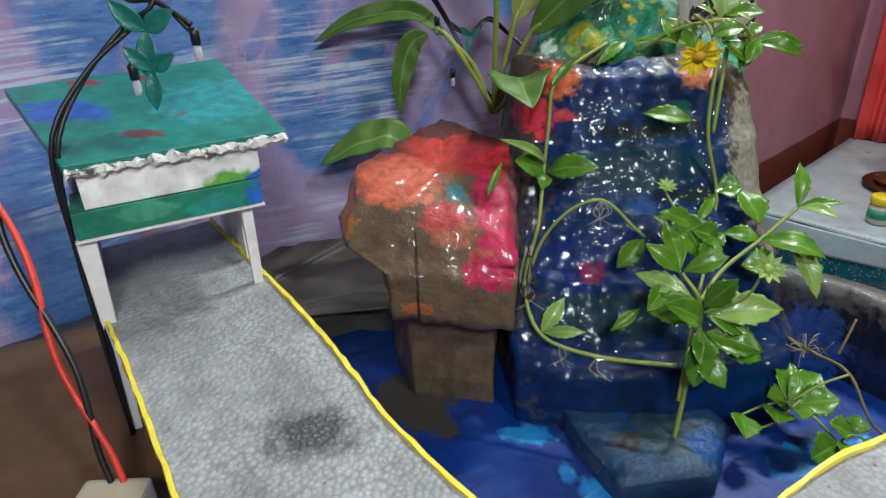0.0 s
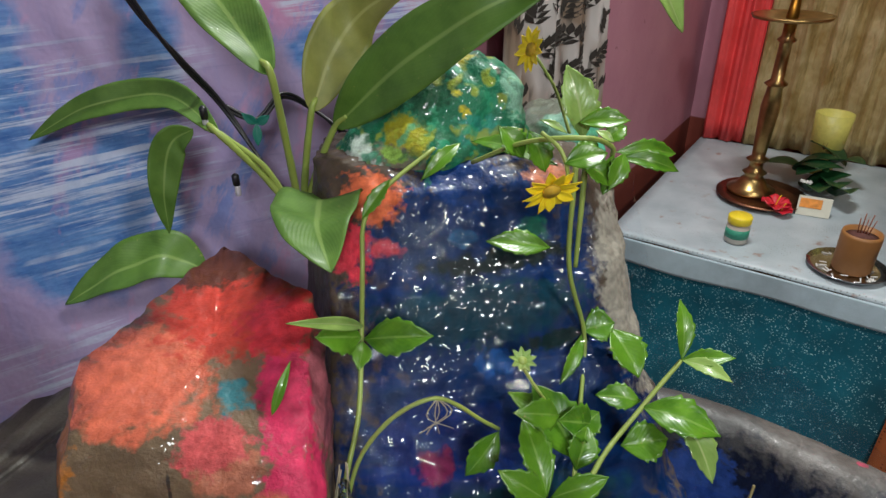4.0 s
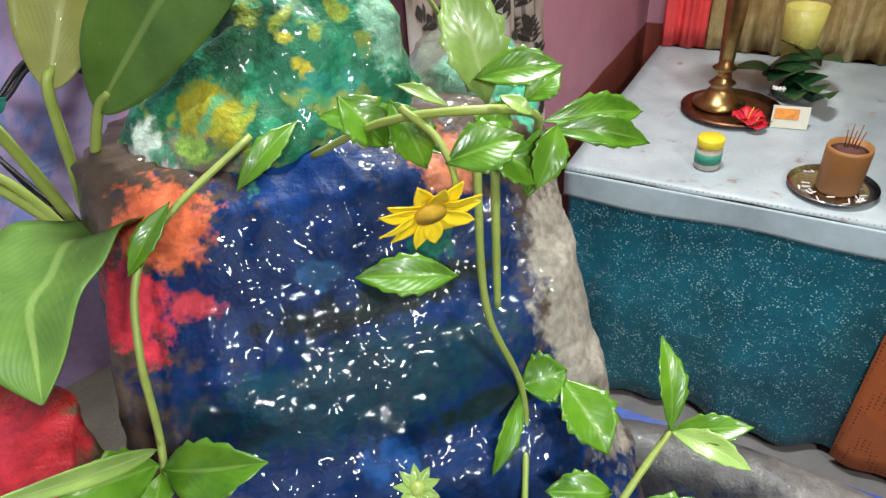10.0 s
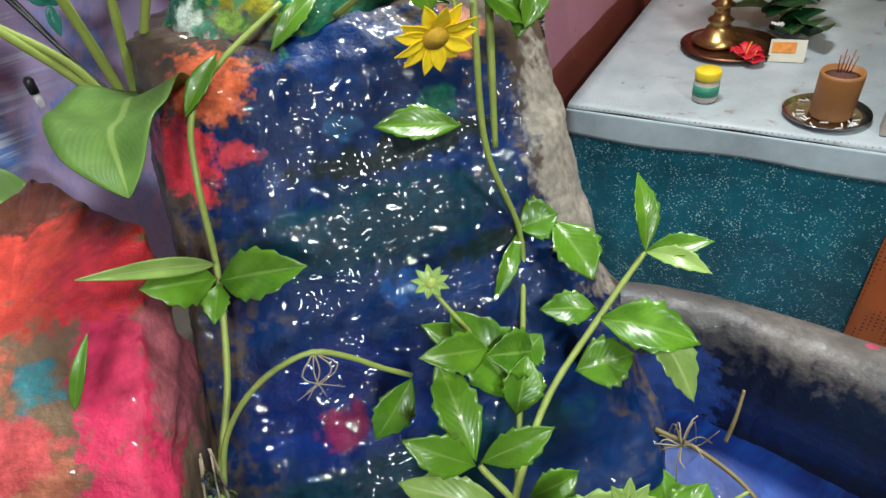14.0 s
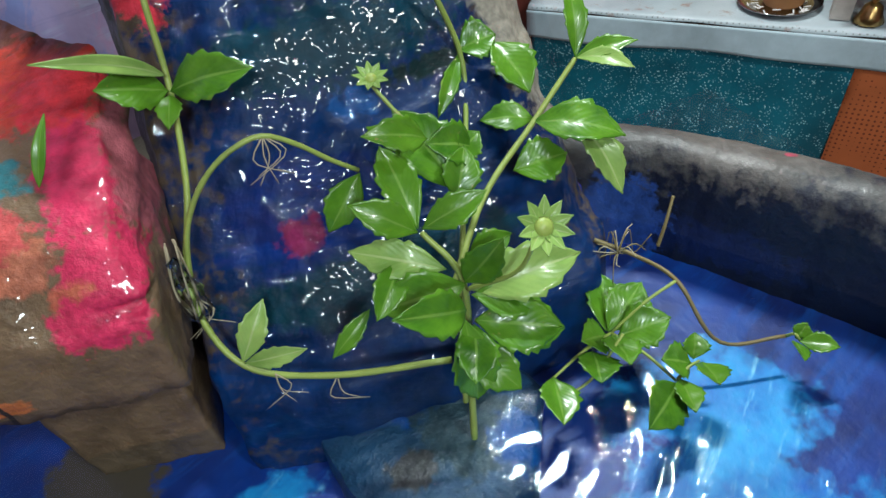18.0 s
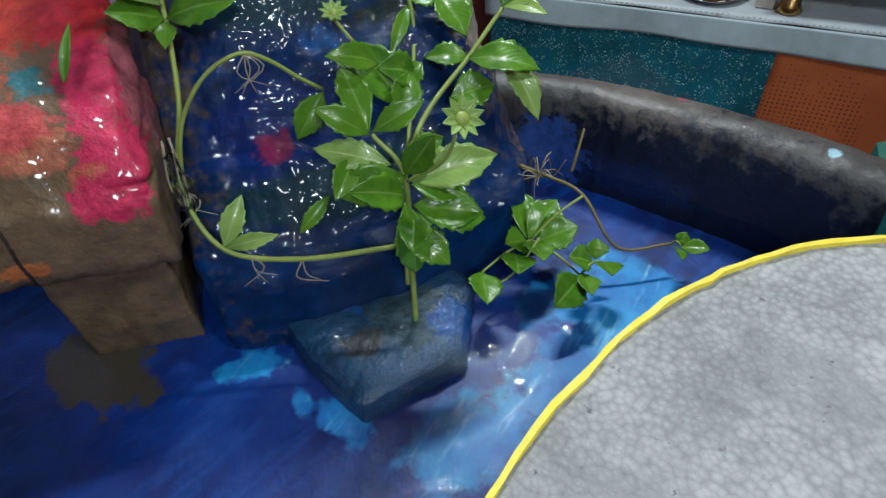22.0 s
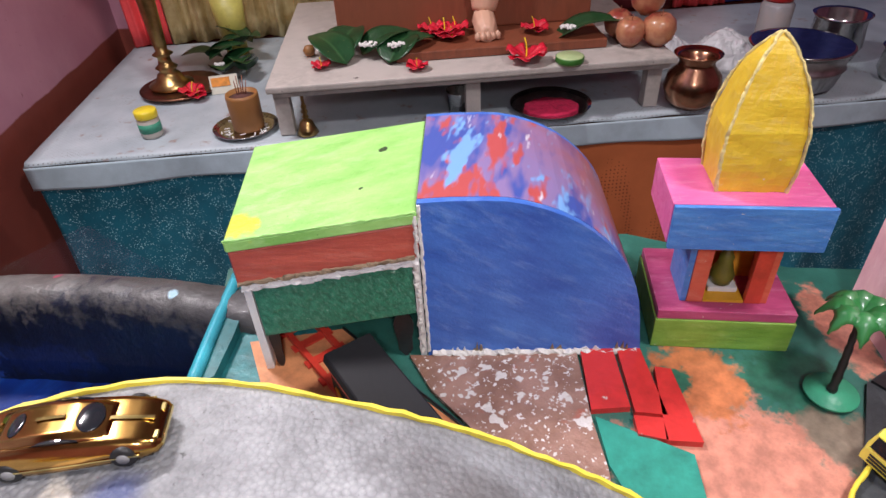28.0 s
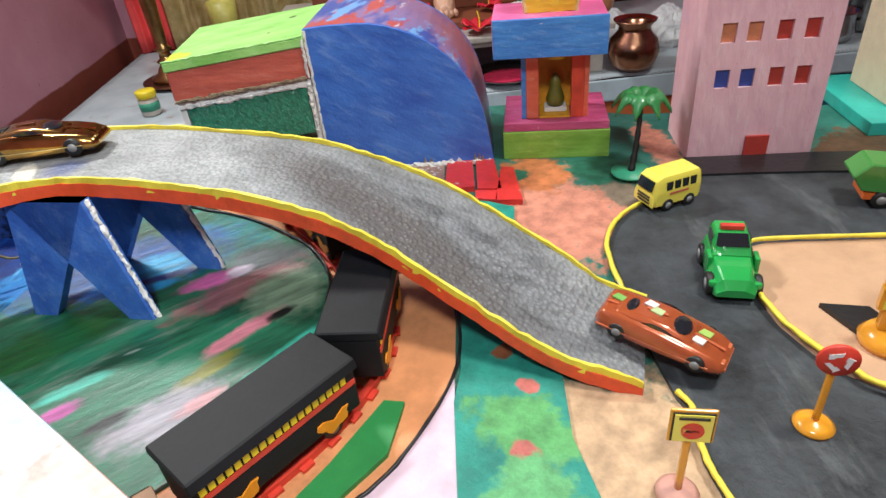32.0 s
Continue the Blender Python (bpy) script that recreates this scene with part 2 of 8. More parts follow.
def paint(name, color, rough=0.5, vary=0.35, scale=90.0, bump=0.25, stretch=None, turn=0.0, coat=0.0, worn=None, metal=0.0, bscale=300.0):
    """Hand-laid paint: streaks of lighter and darker colour, small wear and relief."""
    n = Nodes(name, rough, metal, coat)
    a = n.noise(scale, 6.0, 0.65, stretch=stretch or (1, 1, 1), turn=turn)
    b = n.noise(scale * 0.18, 3.0)
    col = n.mix(n.ramp(a, 0.3, 0.7), shade(color, 1 - vary), shade(color, 1 + vary))
    col = n.mix(n.ramp(b, 0.35, 0.7), col, shade(color, 1 + vary * 0.5))
    if worn:
        col = n.mix(n.ramp(n.noise(scale * 0.7, 8.0, 0.7), 0.66, 0.7), col, worn)
    if bump:
        n.bump(n.noise(bscale, 4.0), bump, 0.0015)
        n.bump(a, bump * 0.7, 0.002)
    return n.done(col)


def painted(name, base, dabs, rough=0.45, coat=0.0, bump=0.3, bscale=120.0, vary=0.3, base_scale=50.0, fine=420.0, wet=0.0, flecks=()):
    """Paint in several colours: dabs are (colour, place, radii[, turn]), flecks are colours strewn in small touches."""
    n = Nodes(name, rough, 0.0, coat)
    n.b.inputs["Specular IOR Level"].default_value = 0.2 if wet else 0.5
    col = n.mix(n.ramp(n.noise(base_scale, 6.0, 0.65), 0.32, 0.68), shade(base, 1 - vary), shade(base, 1 + vary))
    for i, d in enumerate(dabs):
        tone = n.mix(n.ramp(n.noise(85 + 7 * i, 5.0), 0.35, 0.68), shade(d[0], 0.72), shade(d[0], 1.25))
        col = n.blob(col, tone, d[1], d[2], turn=d[3] if len(d) > 3 else 0.0, soft=0.3, edge=0.85, scale=75 + 17 * (i % 5))
    for i, f in enumerate(flecks):
        t = n.strokes(44.0 + 9 * i, 1.9, (20 * i, 35, 50 * i), n.pos, 2.0)
        col = n.mix(n.math("MULTIPLY", n.ramp(t, 0.56, 0.64), 0.75), col, f)
    n.bump(n.noise(bscale, 6.0, 0.6), bump, 0.004)
    n.bump(n.noise(fine, 3.0), bump * 0.6, 0.001)
    if wet:
        n.wet(wet)
    return n.done(col)


def brushed(name, dark, light, streak, turn=(0, 0, 0), long=7.0, scale=110.0, rough=0.45, coat=0.1, dabs=(), worn=None, bump=0.5):
    """Poster paint laid on in visible strokes, in the thing's own frame, with dabs as in painted()."""
    n = Nodes(name, rough, 0.0, coat)
    oc = n.object_space()
    a, b = n.strokes(scale, long, turn, oc), n.strokes(scale * 2.4, long * 1.3, (turn[0] + 4, turn[1] + 9, turn[2] + 7), oc)
    col = n.mix(n.ramp(a, 0.34, 0.64), dark, light)
    col = n.mix(n.math("MULTIPLY", n.ramp(b, 0.52, 0.72), 0.45), col, streak)
    col = n.mix(n.math("MULTIPLY", n.ramp(n.noise(18.0, 4.0), 0.45, 0.7), 0.35), col, dark)
    for i, d in enumerate(dabs):
        col = n.blob(col, d[0], d[1], d[2], soft=0.3, edge=0.85, scale=75 + 17 * (i % 5))
    if worn:
        col = n.mix(n.ramp(n.noise(170.0, 6.0, 0.7), 0.67, 0.71), col, worn)
    n.bump(n.noise(420.0, 4.0), bump * 0.5, 0.001)
    n.bump(a, bump, 0.0022)
    n.bump(b, bump * 0.6, 0.0012)
    return n.done(col)


WHITE = (0.72, 0.7, 0.68)
M_white = paint("white_foam_board", WHITE, 0.7, 0.12)
M_yellow = paint("yellow_rope_paint", (0.72, 0.58, 0.05), 0.5, 0.25, worn=(0.6, 0.55, 0.35))
M_red = paint("red_paint", (0.6, 0.045, 0.025), 0.45, 0.3, worn=(0.7, 0.35, 0.08))
M_blue = brushed("blue_poster_paint", (0.025, 0.1, 0.44), (0.06, 0.2, 0.62), (0.24, 0.4, 0.72), (0, 24, 0), 3.2, 48.0, 0.42, 0.15)
M_black = paint("black_paint", (0.012, 0.012, 0.014), 0.35, 0.4)
M_torn = Nodes("torn_foam_edge", 0.8)
M_torn.bump(M_torn.noise(300.0), 0.6, 0.002)
M_torn = M_torn.done(M_torn.mix(M_torn.ramp(M_torn.noise(110.0, 5.0, 0.7), 0.52, 0.62), (0.7, 0.68, 0.65), (0.06, 0.06, 0.055)))


def torn_edge(parent, p, q, r=0.002, name="torn_edge", n=60, mat=None, world=False):
    """A ragged strip of raw foam along an edge."""
    bm = tube([Vector(p).lerp(Vector(q), i / 9) for i in range(10)], r, r, n, 6)
    for v in bm.verts:
        v.co += 0.8 * r * Vector(noise.noise_vector(v.co * 210)) + 0.5 * r * Vector(noise.noise_vector(v.co * 600))
    return part(name, bm, mat or M_torn, parent, "raw torn foam edge", world_space=world)

# ---- the room ----
ALTAR = pose(0.727, 1.185, -0.217, 0, 0, -49.07)   # x along the altar's front, y towards the back wall
FLOOR = -0.75


def wall_paint():
    n = Nodes("wall_paint", 0.75)
    z = n.node("ShaderNodeSeparateXYZ")
    n.link(n.pos, z.inputs[0])
    pink = n.mix(n.ramp(n.noise(5.0, 6.0), 0.3, 0.7), (0.42, 0.17, 0.24), (0.52, 0.24, 0.31))
    pink = n.mix(n.ramp(n.noise(60.0, 6.0), 0.68, 0.72), pink, (0.3, 0.12, 0.16))
    dado = n.mix(n.noise(9.0, 6.0), (0.16, 0.028, 0.018), (0.26, 0.05, 0.03))
    edge = n.math("ADD", z.outputs["Z"], n.math("MULTIPLY", n.noise(14.0), 0.012))
    col = n.mix(n.ramp(edge, -0.172, -0.168), dado, pink)
    n.bump(n.noise(40.0, 8.0), 0.2, 0.004)
    return n.done(col)


def backdrop_paint():
    """A lilac sheet with broad strokes of blue, pink and white."""
    n = Nodes("painted_backdrop", 0.65)
    lilac = n.mix(n.ramp(n.noise(6.0, 5.0), 0.3, 0.7), (0.36, 0.27, 0.5), (0.5, 0.4, 0.62))
    blue = n.mix(n.ramp(n.noise(26.0, 6.0, 0.7, stretch=(1, 1, 5)), 0.3, 0.7), (0.03, 0.12, 0.4), (0.16, 0.33, 0.66))
    col = lilac
    for at, r in BACK_BLUE:
        col = n.blob(col, blue, at, r, soft=0.3, edge=0.45, scale=22)
    pink = n.mix(n.noise(20.0), (0.5, 0.22, 0.42), (0.6, 0.3, 0.5))
    for at, r in BACK_PINK:
        col = n.blob(col, pink, at, r, soft=0.4, edge=0.5, scale=18)
    uv = n.node("ShaderNodeUVMap").outputs[0]
    dab = n.math("MULTIPLY", n.ramp(n.strokes(30.0, 2.6, (0, 0, 62), uv, 5.0), 0.54, 0.6), n.ramp(n.noise(3.2, 2.0, vec=uv), 0.42, 0.55))
    col = n.mix(n.math("MULTIPLY", dab, 0.8), col, n.mix(n.noise(60.0, 4.0, vec=uv), (0.05, 0.13, 0.5), (0.2, 0.34, 0.7)))
    rose = n.ramp(n.strokes(22.0, 2.2, (0, 0, 70), uv, 5.0), 0.57, 0.64)
    col = n.mix(n.math("MULTIPLY", rose, 0.6), col, (0.62, 0.3, 0.5))
    down = n.strokes(34.0, 9.0, (0, 0, 90), uv, 4.0)
    col = n.mix(n.math("MULTIPLY", n.ramp(down, 0.5, 0.68), 0.4), col, (0.22, 0.26, 0.55))
    streak = n.strokes(190.0, 22.0, (0, 0, 1.5), uv)
    gate = n.ramp(n.noise(9.0, 4.0, 0.6, vec=uv), 0.46, 0.56)
    dry = n.math("MULTIPLY", n.ramp(streak, 0.5, 0.57), gate)
    col = n.mix(n.math("MULTIPLY", dry, 0.85), col, (0.58, 0.64, 0.82))
    dark = n.strokes(110.0, 14.0, (0, 0, -2), uv)
    col = n.mix(n.math("MULTIPLY", n.ramp(dark, 0.6, 0.7), 0.35), col, (0.1, 0.14, 0.36))
    n.bump(n.noise(16.0, 4.0), 0.4, 0.01)
    n.bump(n.noise(120.0, 4.0), 0.15, 0.002)
    return n.done(col)


def at_wall(y, z, out=0.0):
    """A place on the painted sheet along the long wall, which falls back into its recess, y metres along it."""
    return tuple(ALTAR @ Vector((-0.13 - min(0.2, max(0.0, 0.4 * (-0.45 - y))) + out, y, z + 0.217)))


BACK_BLUE = [(at_wall(-0.84, 0.15), (0.06, 0.06, 0.1)), (at_wall(-0.775, 0.16), (0.045, 0.045, 0.08)), (at_wall(-0.99, 0.28), (0.06, 0.06, 0.2)), (at_wall(-0.85, 0.28), (0.035, 0.035, 0.13)), (at_wall(-1.08, 0.3), (0.05, 0.05, 0.14)), (at_wall(-1.16, 0.05), (0.08, 0.08, 0.12)), (at_wall(-1.3, 0.25), (0.1, 0.1, 0.15)),
             (at_wall(-0.74, 0.3), (0.03, 0.03, 0.12)), (at_wall(-0.6, 0.26), (0.04, 0.04, 0.03)), (at_wall(-0.56, 0.32), (0.03, 0.03, 0.03)), (at_wall(-0.66, 0.45), (0.05, 0.05, 0.04)), (at_wall(-0.5, 0.38), (0.03, 0.03, 0.05)), (at_wall(-0.79, 0.14), (0.03, 0.03, 0.05))]
BACK_PINK = [(at_wall(-0.63, 0.34), (0.05, 0.05, 0.07)), (at_wall(-0.54, 0.36), (0.045, 0.045, 0.09)), (at_wall(-0.7, 0.4), (0.04, 0.04, 0.08)), (at_wall(-0.78, 0.48), (0.07, 0.07, 0.06)), (at_wall(-0.91, 0.27), (0.014, 0.014, 0.09)), (at_wall(-0.48, 0.3), (0.03, 0.03, 0.04))]

M_wall = wall_paint()
M_floor = paint("cement_floor", (0.22, 0.2, 0.19), 0.6, 0.25, 14, 0.15)
M_ceil = paint("ceiling_wash", (0.6, 0.58, 0.56), 0.85, 0.08, 20, 0.1)

W = {}
for nm, lo, hi in (("wall_west", (-0.25, -0.44, -0.533), (-0.13, 0.84, 2.2)), ("wall_recess", (-0.49, -2.4, -0.533), (-0.37, -0.32, 2.2)), ("wall_return", (-0.37, -0.44, -0.533), (-0.2502, -0.32, 2.2)), ("wall_north", (-0.25, 0.84, -0.533), (3.2, 1.0, 2.2)),
                   ("wall_east", (3.2, -2.4, -0.533), (3.32, 1.02, 2.2)), ("wall_south", (-0.49, -2.52, -0.533), (3.32, -2.4, 2.2))):
    W[nm] = tagged(part(nm, box(lo, hi, m=ALTAR), M_wall), "pink painted wall over a dark red dado", "wall", kind="structure")
tagged(part("floor", box((-0.5, -2.52, -0.65), (3.32, 1.02, -0.533), m=ALTAR), M_floor), "grey cement floor", "floor", kind="structure")
tagged(part("ceiling", box((-0.5, -2.52, 2.2), (3.32, 1.02, 2.3), m=ALTAR), M_ceil), "whitewashed ceiling", "ceiling", kind="structure")


def backdrop():
    def f(u, v):
        y = -1.95 + 1.5 * u
        z = -0.22 + 1.5 * v
        return Vector(at_wall(y, z, 0.022 + 0.006 * noise.noise((y * 6, z * 5, 3.1))))
    return part("painted_backdrop", thicken(sheet(f, 60, 50), 0.002), backdrop_paint(), smooth=True)


tagged(backdrop(), "lilac sheet with broad blue and pink brush strokes, hung on the wall", "backdrop")

# ---- platform, board and pond ----
M_bank = paint("dark_wet_cement", (0.07, 0.06, 0.045), 0.4, 0.4, 40, 0.5, coat=0.2)
M_platform = paint("plywood", (0.2, 0.1, 0.05), 0.6, 0.25, 20, 0.2, stretch=(1, 8, 1))
tagged(part("platform", box((-0.55, -0.75, FLOOR), (0.62, 0.5, -0.1)), M_platform), "low plywood platform under the model landscape", "platform")


def pond_paint():
    n = Nodes("blue_pond_paint", 0.5, 0.0, 0.0)
    col = n.mix(n.ramp(n.noise(14.0, 4.0), 0.35, 0.65), (0.001, 0.012, 0.11), (0.002, 0.04, 0.26))
    cy = n.mix(n.ramp(n.noise(30.0, 7.0, 0.7), 0.3, 0.68), (0.002, 0.09, 0.42), (0.03, 0.36, 0.7))
    cy = n.mix(n.ramp(n.strokes(110.0, 6.0, (0, 0, 35), n.pos), 0.58, 0.7), cy, (0.2, 0.55, 0.78))
    col = n.mix(n.math("MULTIPLY", n.ramp(n.strokes(60.0, 5.0, (0, 0, 20), n.pos), 0.5, 0.65), 0.7), col, (0.003, 0.075, 0.34))
    for at, r, t in (((0.34, 0.385, -0.07), (0.06, 0.022, 0.1), 10), ((0.39, 0.41, -0.07), (0.05, 0.05, 0.1), 0), ((0.125, 0.484, -0.07), (0.022, 0.012, 0.1), -10), ((0.17, 0.41, -0.07), (0.012, 0.02, 0.1), 20),
                     ((0.148, 0.437, -0.07), (0.007, 0.012, 0.1), 0), ((0.235, 0.36, -0.07), (0.045, 0.03, 0.1), 10), ((0.31, 0.345, -0.07), (0.06, 0.02, 0.1), 40), ((0.36, 0.35, -0.07), (0.06, 0.035, 0.1), -30), ((0.345, 0.43, -0.07), (0.03, 0.018, 0.1), -20)):
        col = n.blob(col, cy, at, r, soft=0.4, edge=1.1, scale=48, turn=t)
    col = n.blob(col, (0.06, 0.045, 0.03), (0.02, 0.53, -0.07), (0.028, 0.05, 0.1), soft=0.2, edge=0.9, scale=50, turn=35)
    n.bump(n.noise(45.0, 5.0), 0.3, 0.004)
    return n.done(col)


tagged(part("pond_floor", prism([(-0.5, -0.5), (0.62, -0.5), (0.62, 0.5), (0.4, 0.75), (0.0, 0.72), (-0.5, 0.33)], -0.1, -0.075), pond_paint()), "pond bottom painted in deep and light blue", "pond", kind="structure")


def water_surface():
    n = Nodes("clear_water", 0.03)
    out = n.t.nodes["Material Output"]
    clear, gloss, mix = n.node("ShaderNodeBsdfTransparent"), n.node("ShaderNodeBsdfGlossy", Roughness=0.025), n.node("ShaderNodeMixShader")
    clear.inputs[0].default_value = (0.86, 0.92, 0.98, 1)
    fr = n.node("ShaderNodeFresnel", IOR=1.33)
    b = n.node("ShaderNodeBump", Strength=1.0, Distance=0.0006)
    h = n.math("ADD", n.ramp(n.strokes(75.0, 2.5, (0, 0, 30), n.pos, 2.0), 0.5, 0.66), n.math("MULTIPLY", n.noise(70.0, 0.0), 0.25))
    n.link(h, b.inputs["Height"])
    for s in (gloss, fr):
        n.link(b.outputs["Normal"], s.inputs["Normal"])
    n.link(fr.outputs[0], mix.inputs[0])
    n.link(clear.outputs[0], mix.inputs[1])
    n.link(gloss.outputs[0], mix.inputs[2])
    n.link(mix.outputs[0], out.inputs["Surface"])
    return n.mat


def ripple(u, v):
    x, y = -0.2 + 0.8 * u, 0.0 + 0.68 * v
    d = math.hypot(x - 0.24, y - 0.46)
    return Vector((x, y, -0.052 + 0.0009 * math.sin(d * 330 + 2 * noise.noise((x * 12, y * 12, 5))) * math.exp(-((d - 0.105) / 0.04) ** 2) + 0.0007 * noise.noise((x * 40, y * 40, 0))))


pond_water = part("water", sheet(ripple, 220, 190), water_surface(), smooth=True)
pond_water.visible_shadow = False
tagged(pond_water, "clear rippled water standing in the pond", "water", kind="structure")

# bank behind the pond
BANK = [(-0.7, 0.2), (-0.3, 0.47), (-0.13, 0.625), (-0.045, 0.665), (0.03, 0.65), (0.14, 0.64), (0.3, 0.85), (0.1, 1.0), (-0.7, 0.35)]
tagged(part("bank", loft([[(x, y, -0.09) for x, y in BANK], [(x, y + 0.012, -0.032) for x, y in BANK]], 120, 0.006, 30, 2.0), M_bank, smooth=True), "dark grey cement bank of the pond", "bank", kind="structure")

# curved pond wall
M_pondwall = painted("grey_pond_wall", (0.058, 0.056, 0.056), [((0.003, 0.006, 0.02), (0.47, 0.43, -0.055), (0.12, 0.22, 0.066)), ((0.004, 0.012, 0.06), (0.44, 0.47, -0.05), (0.05, 0.09, 0.02)), ((0.1, 0.09, 0.085), (0.5, 0.53, 0.02), (0.05, 0.05, 0.03)), ((0.02, 0.06, 0.25), (0.42, 0.57, -0.05), (0.03, 0.04, 0.04)), ((0.35, 0.05, 0.09), (0.505, 0.505, 0.015), (0.004, 0.004, 0.004)), ((0.3, 0.5, 0.6), (0.545, 0.395, 0.014), (0.005, 0.005, 0.005))], 0.5, 0.15, 0.35)
outer = spline([(0.36, 0.66, 0), (0.44, 0.602, 0), (0.5, 0.53, 0), (0.548, 0.45, 0), (0.582, 0.375, 0), (0.6, 0.33, 0)], 110)
inner = spline([(0.36, 0.61, 0), (0.425, 0.565, 0), (0.465, 0.505, 0), (0.508, 0.43, 0), (0.545, 0.345, 0), (0.56, 0.31, 0)], 110)
SECTION = [(0.0, -0.1), (0.0, -0.06), (0.0, -0.02), (0.02, 0.004), (0.1, 0.012), (0.25, 0.015), (0.4, 0.0165), (0.55, 0.017), (0.7, 0.016), (0.85, 0.013), (0.95, 0.007), (1.0, -0.004), (1.02, -0.025), (1.06, -0.05), (1.12, -0.075), (1.2, -0.1)]
bm = bmesh.new()
rows = []
for a, b in zip(outer, inner):
    row = []
    for t, z in SECTION:
        p = a.lerp(b, t) + Vector((0, 0, z))
        q = p * 45
        row.append(bm.verts.new(p + (0.003 * noise.noise(q) + 0.0016 * noise.noise(q * 2.6) + 0.0008 * noise.noise(q * 6)) * Vector((-0.4, -0.4, 0.8))))
    rows.append(row)
for a, b in zip(rows, rows[1:]):
    for j in range(len(SECTION) - 1):
        bm.faces.new((a[j], a[j + 1], b[j + 1], b[j]))
bm.faces.new(rows[0])
bm.faces.new(rows[-1][::-1])
bmesh.ops.recalc_face_normals(bm, faces=bm.faces)
tagged(part("pond_wall", bm, M_pondwall, smooth=True), "grey cement pond wall, dark blue inside", "pond wall", kind="structure")

G = 0.006
TOWN = [(0.6, 0.4), (0.5, 0.303), (0.42, 0.285), (0.335, 0.235), (0.29, 0.16), (0.262, 0.05), (0.25, -0.08), (0.24, -0.5), (1.1, -0.62), (1.08, -0.35), (0.93, -0.12), (0.86, 0.0), (0.835, 0.13), (0.67, 0.385)]
GREEN, TEAL, ORANGE, BEIGE, SALMON = (0.012, 0.12, 0.075), (0.01, 0.22, 0.17), (0.5, 0.16, 0.06), (0.5, 0.33, 0.2), (0.55, 0.22, 0.15)
M_board = painted("painted_town_board", (0.02, 0.13, 0.1), [
    (BEIGE, (0.45, -0.2, 0), (0.09, 0.12, 0.1)), (SALMON, (0.64, -0.03, 0), (0.06, 0.07, 0.1)), (ORANGE, (0.7, 0.02, 0), (0.035, 0.028, 0.1), 60), (GREEN, (0.69, 0.035, 0), (0.012, 0.012, 0.1)),
    (GREEN, (0.735, -0.03, 0), (0.03, 0.03, 0.1)), ((0.18, 0.14, 0.1), (0.7, -0.065, 0), (0.02, 0.025, 0.1)), ((0.01, 0.17, 0.18), (0.55, 0.29, 0), (0.05, 0.05, 0.1)), (SALMON, (0.8, -0.05, 0), (0.05, 0.015, 0.1), 40), ((0.12, 0.06, 0.03), (0.86, -0.2, 0), (0.05, 0.03, 0.1))], 0.45, 0.1, 0.25, base_scale=25)
board = tagged(part("town_board", prism(TOWN, -0.1, G - 0.003), M_board), "foam board painted green, orange and beige under the model town", "board", kind="structure")


def patch(name, pts, material, z=0.0, label="", t=0.002, bevel=0.0):
    return part(name, prism(pts, G - 0.0035, G + z + t - 0.003, bevel), material, board, label)


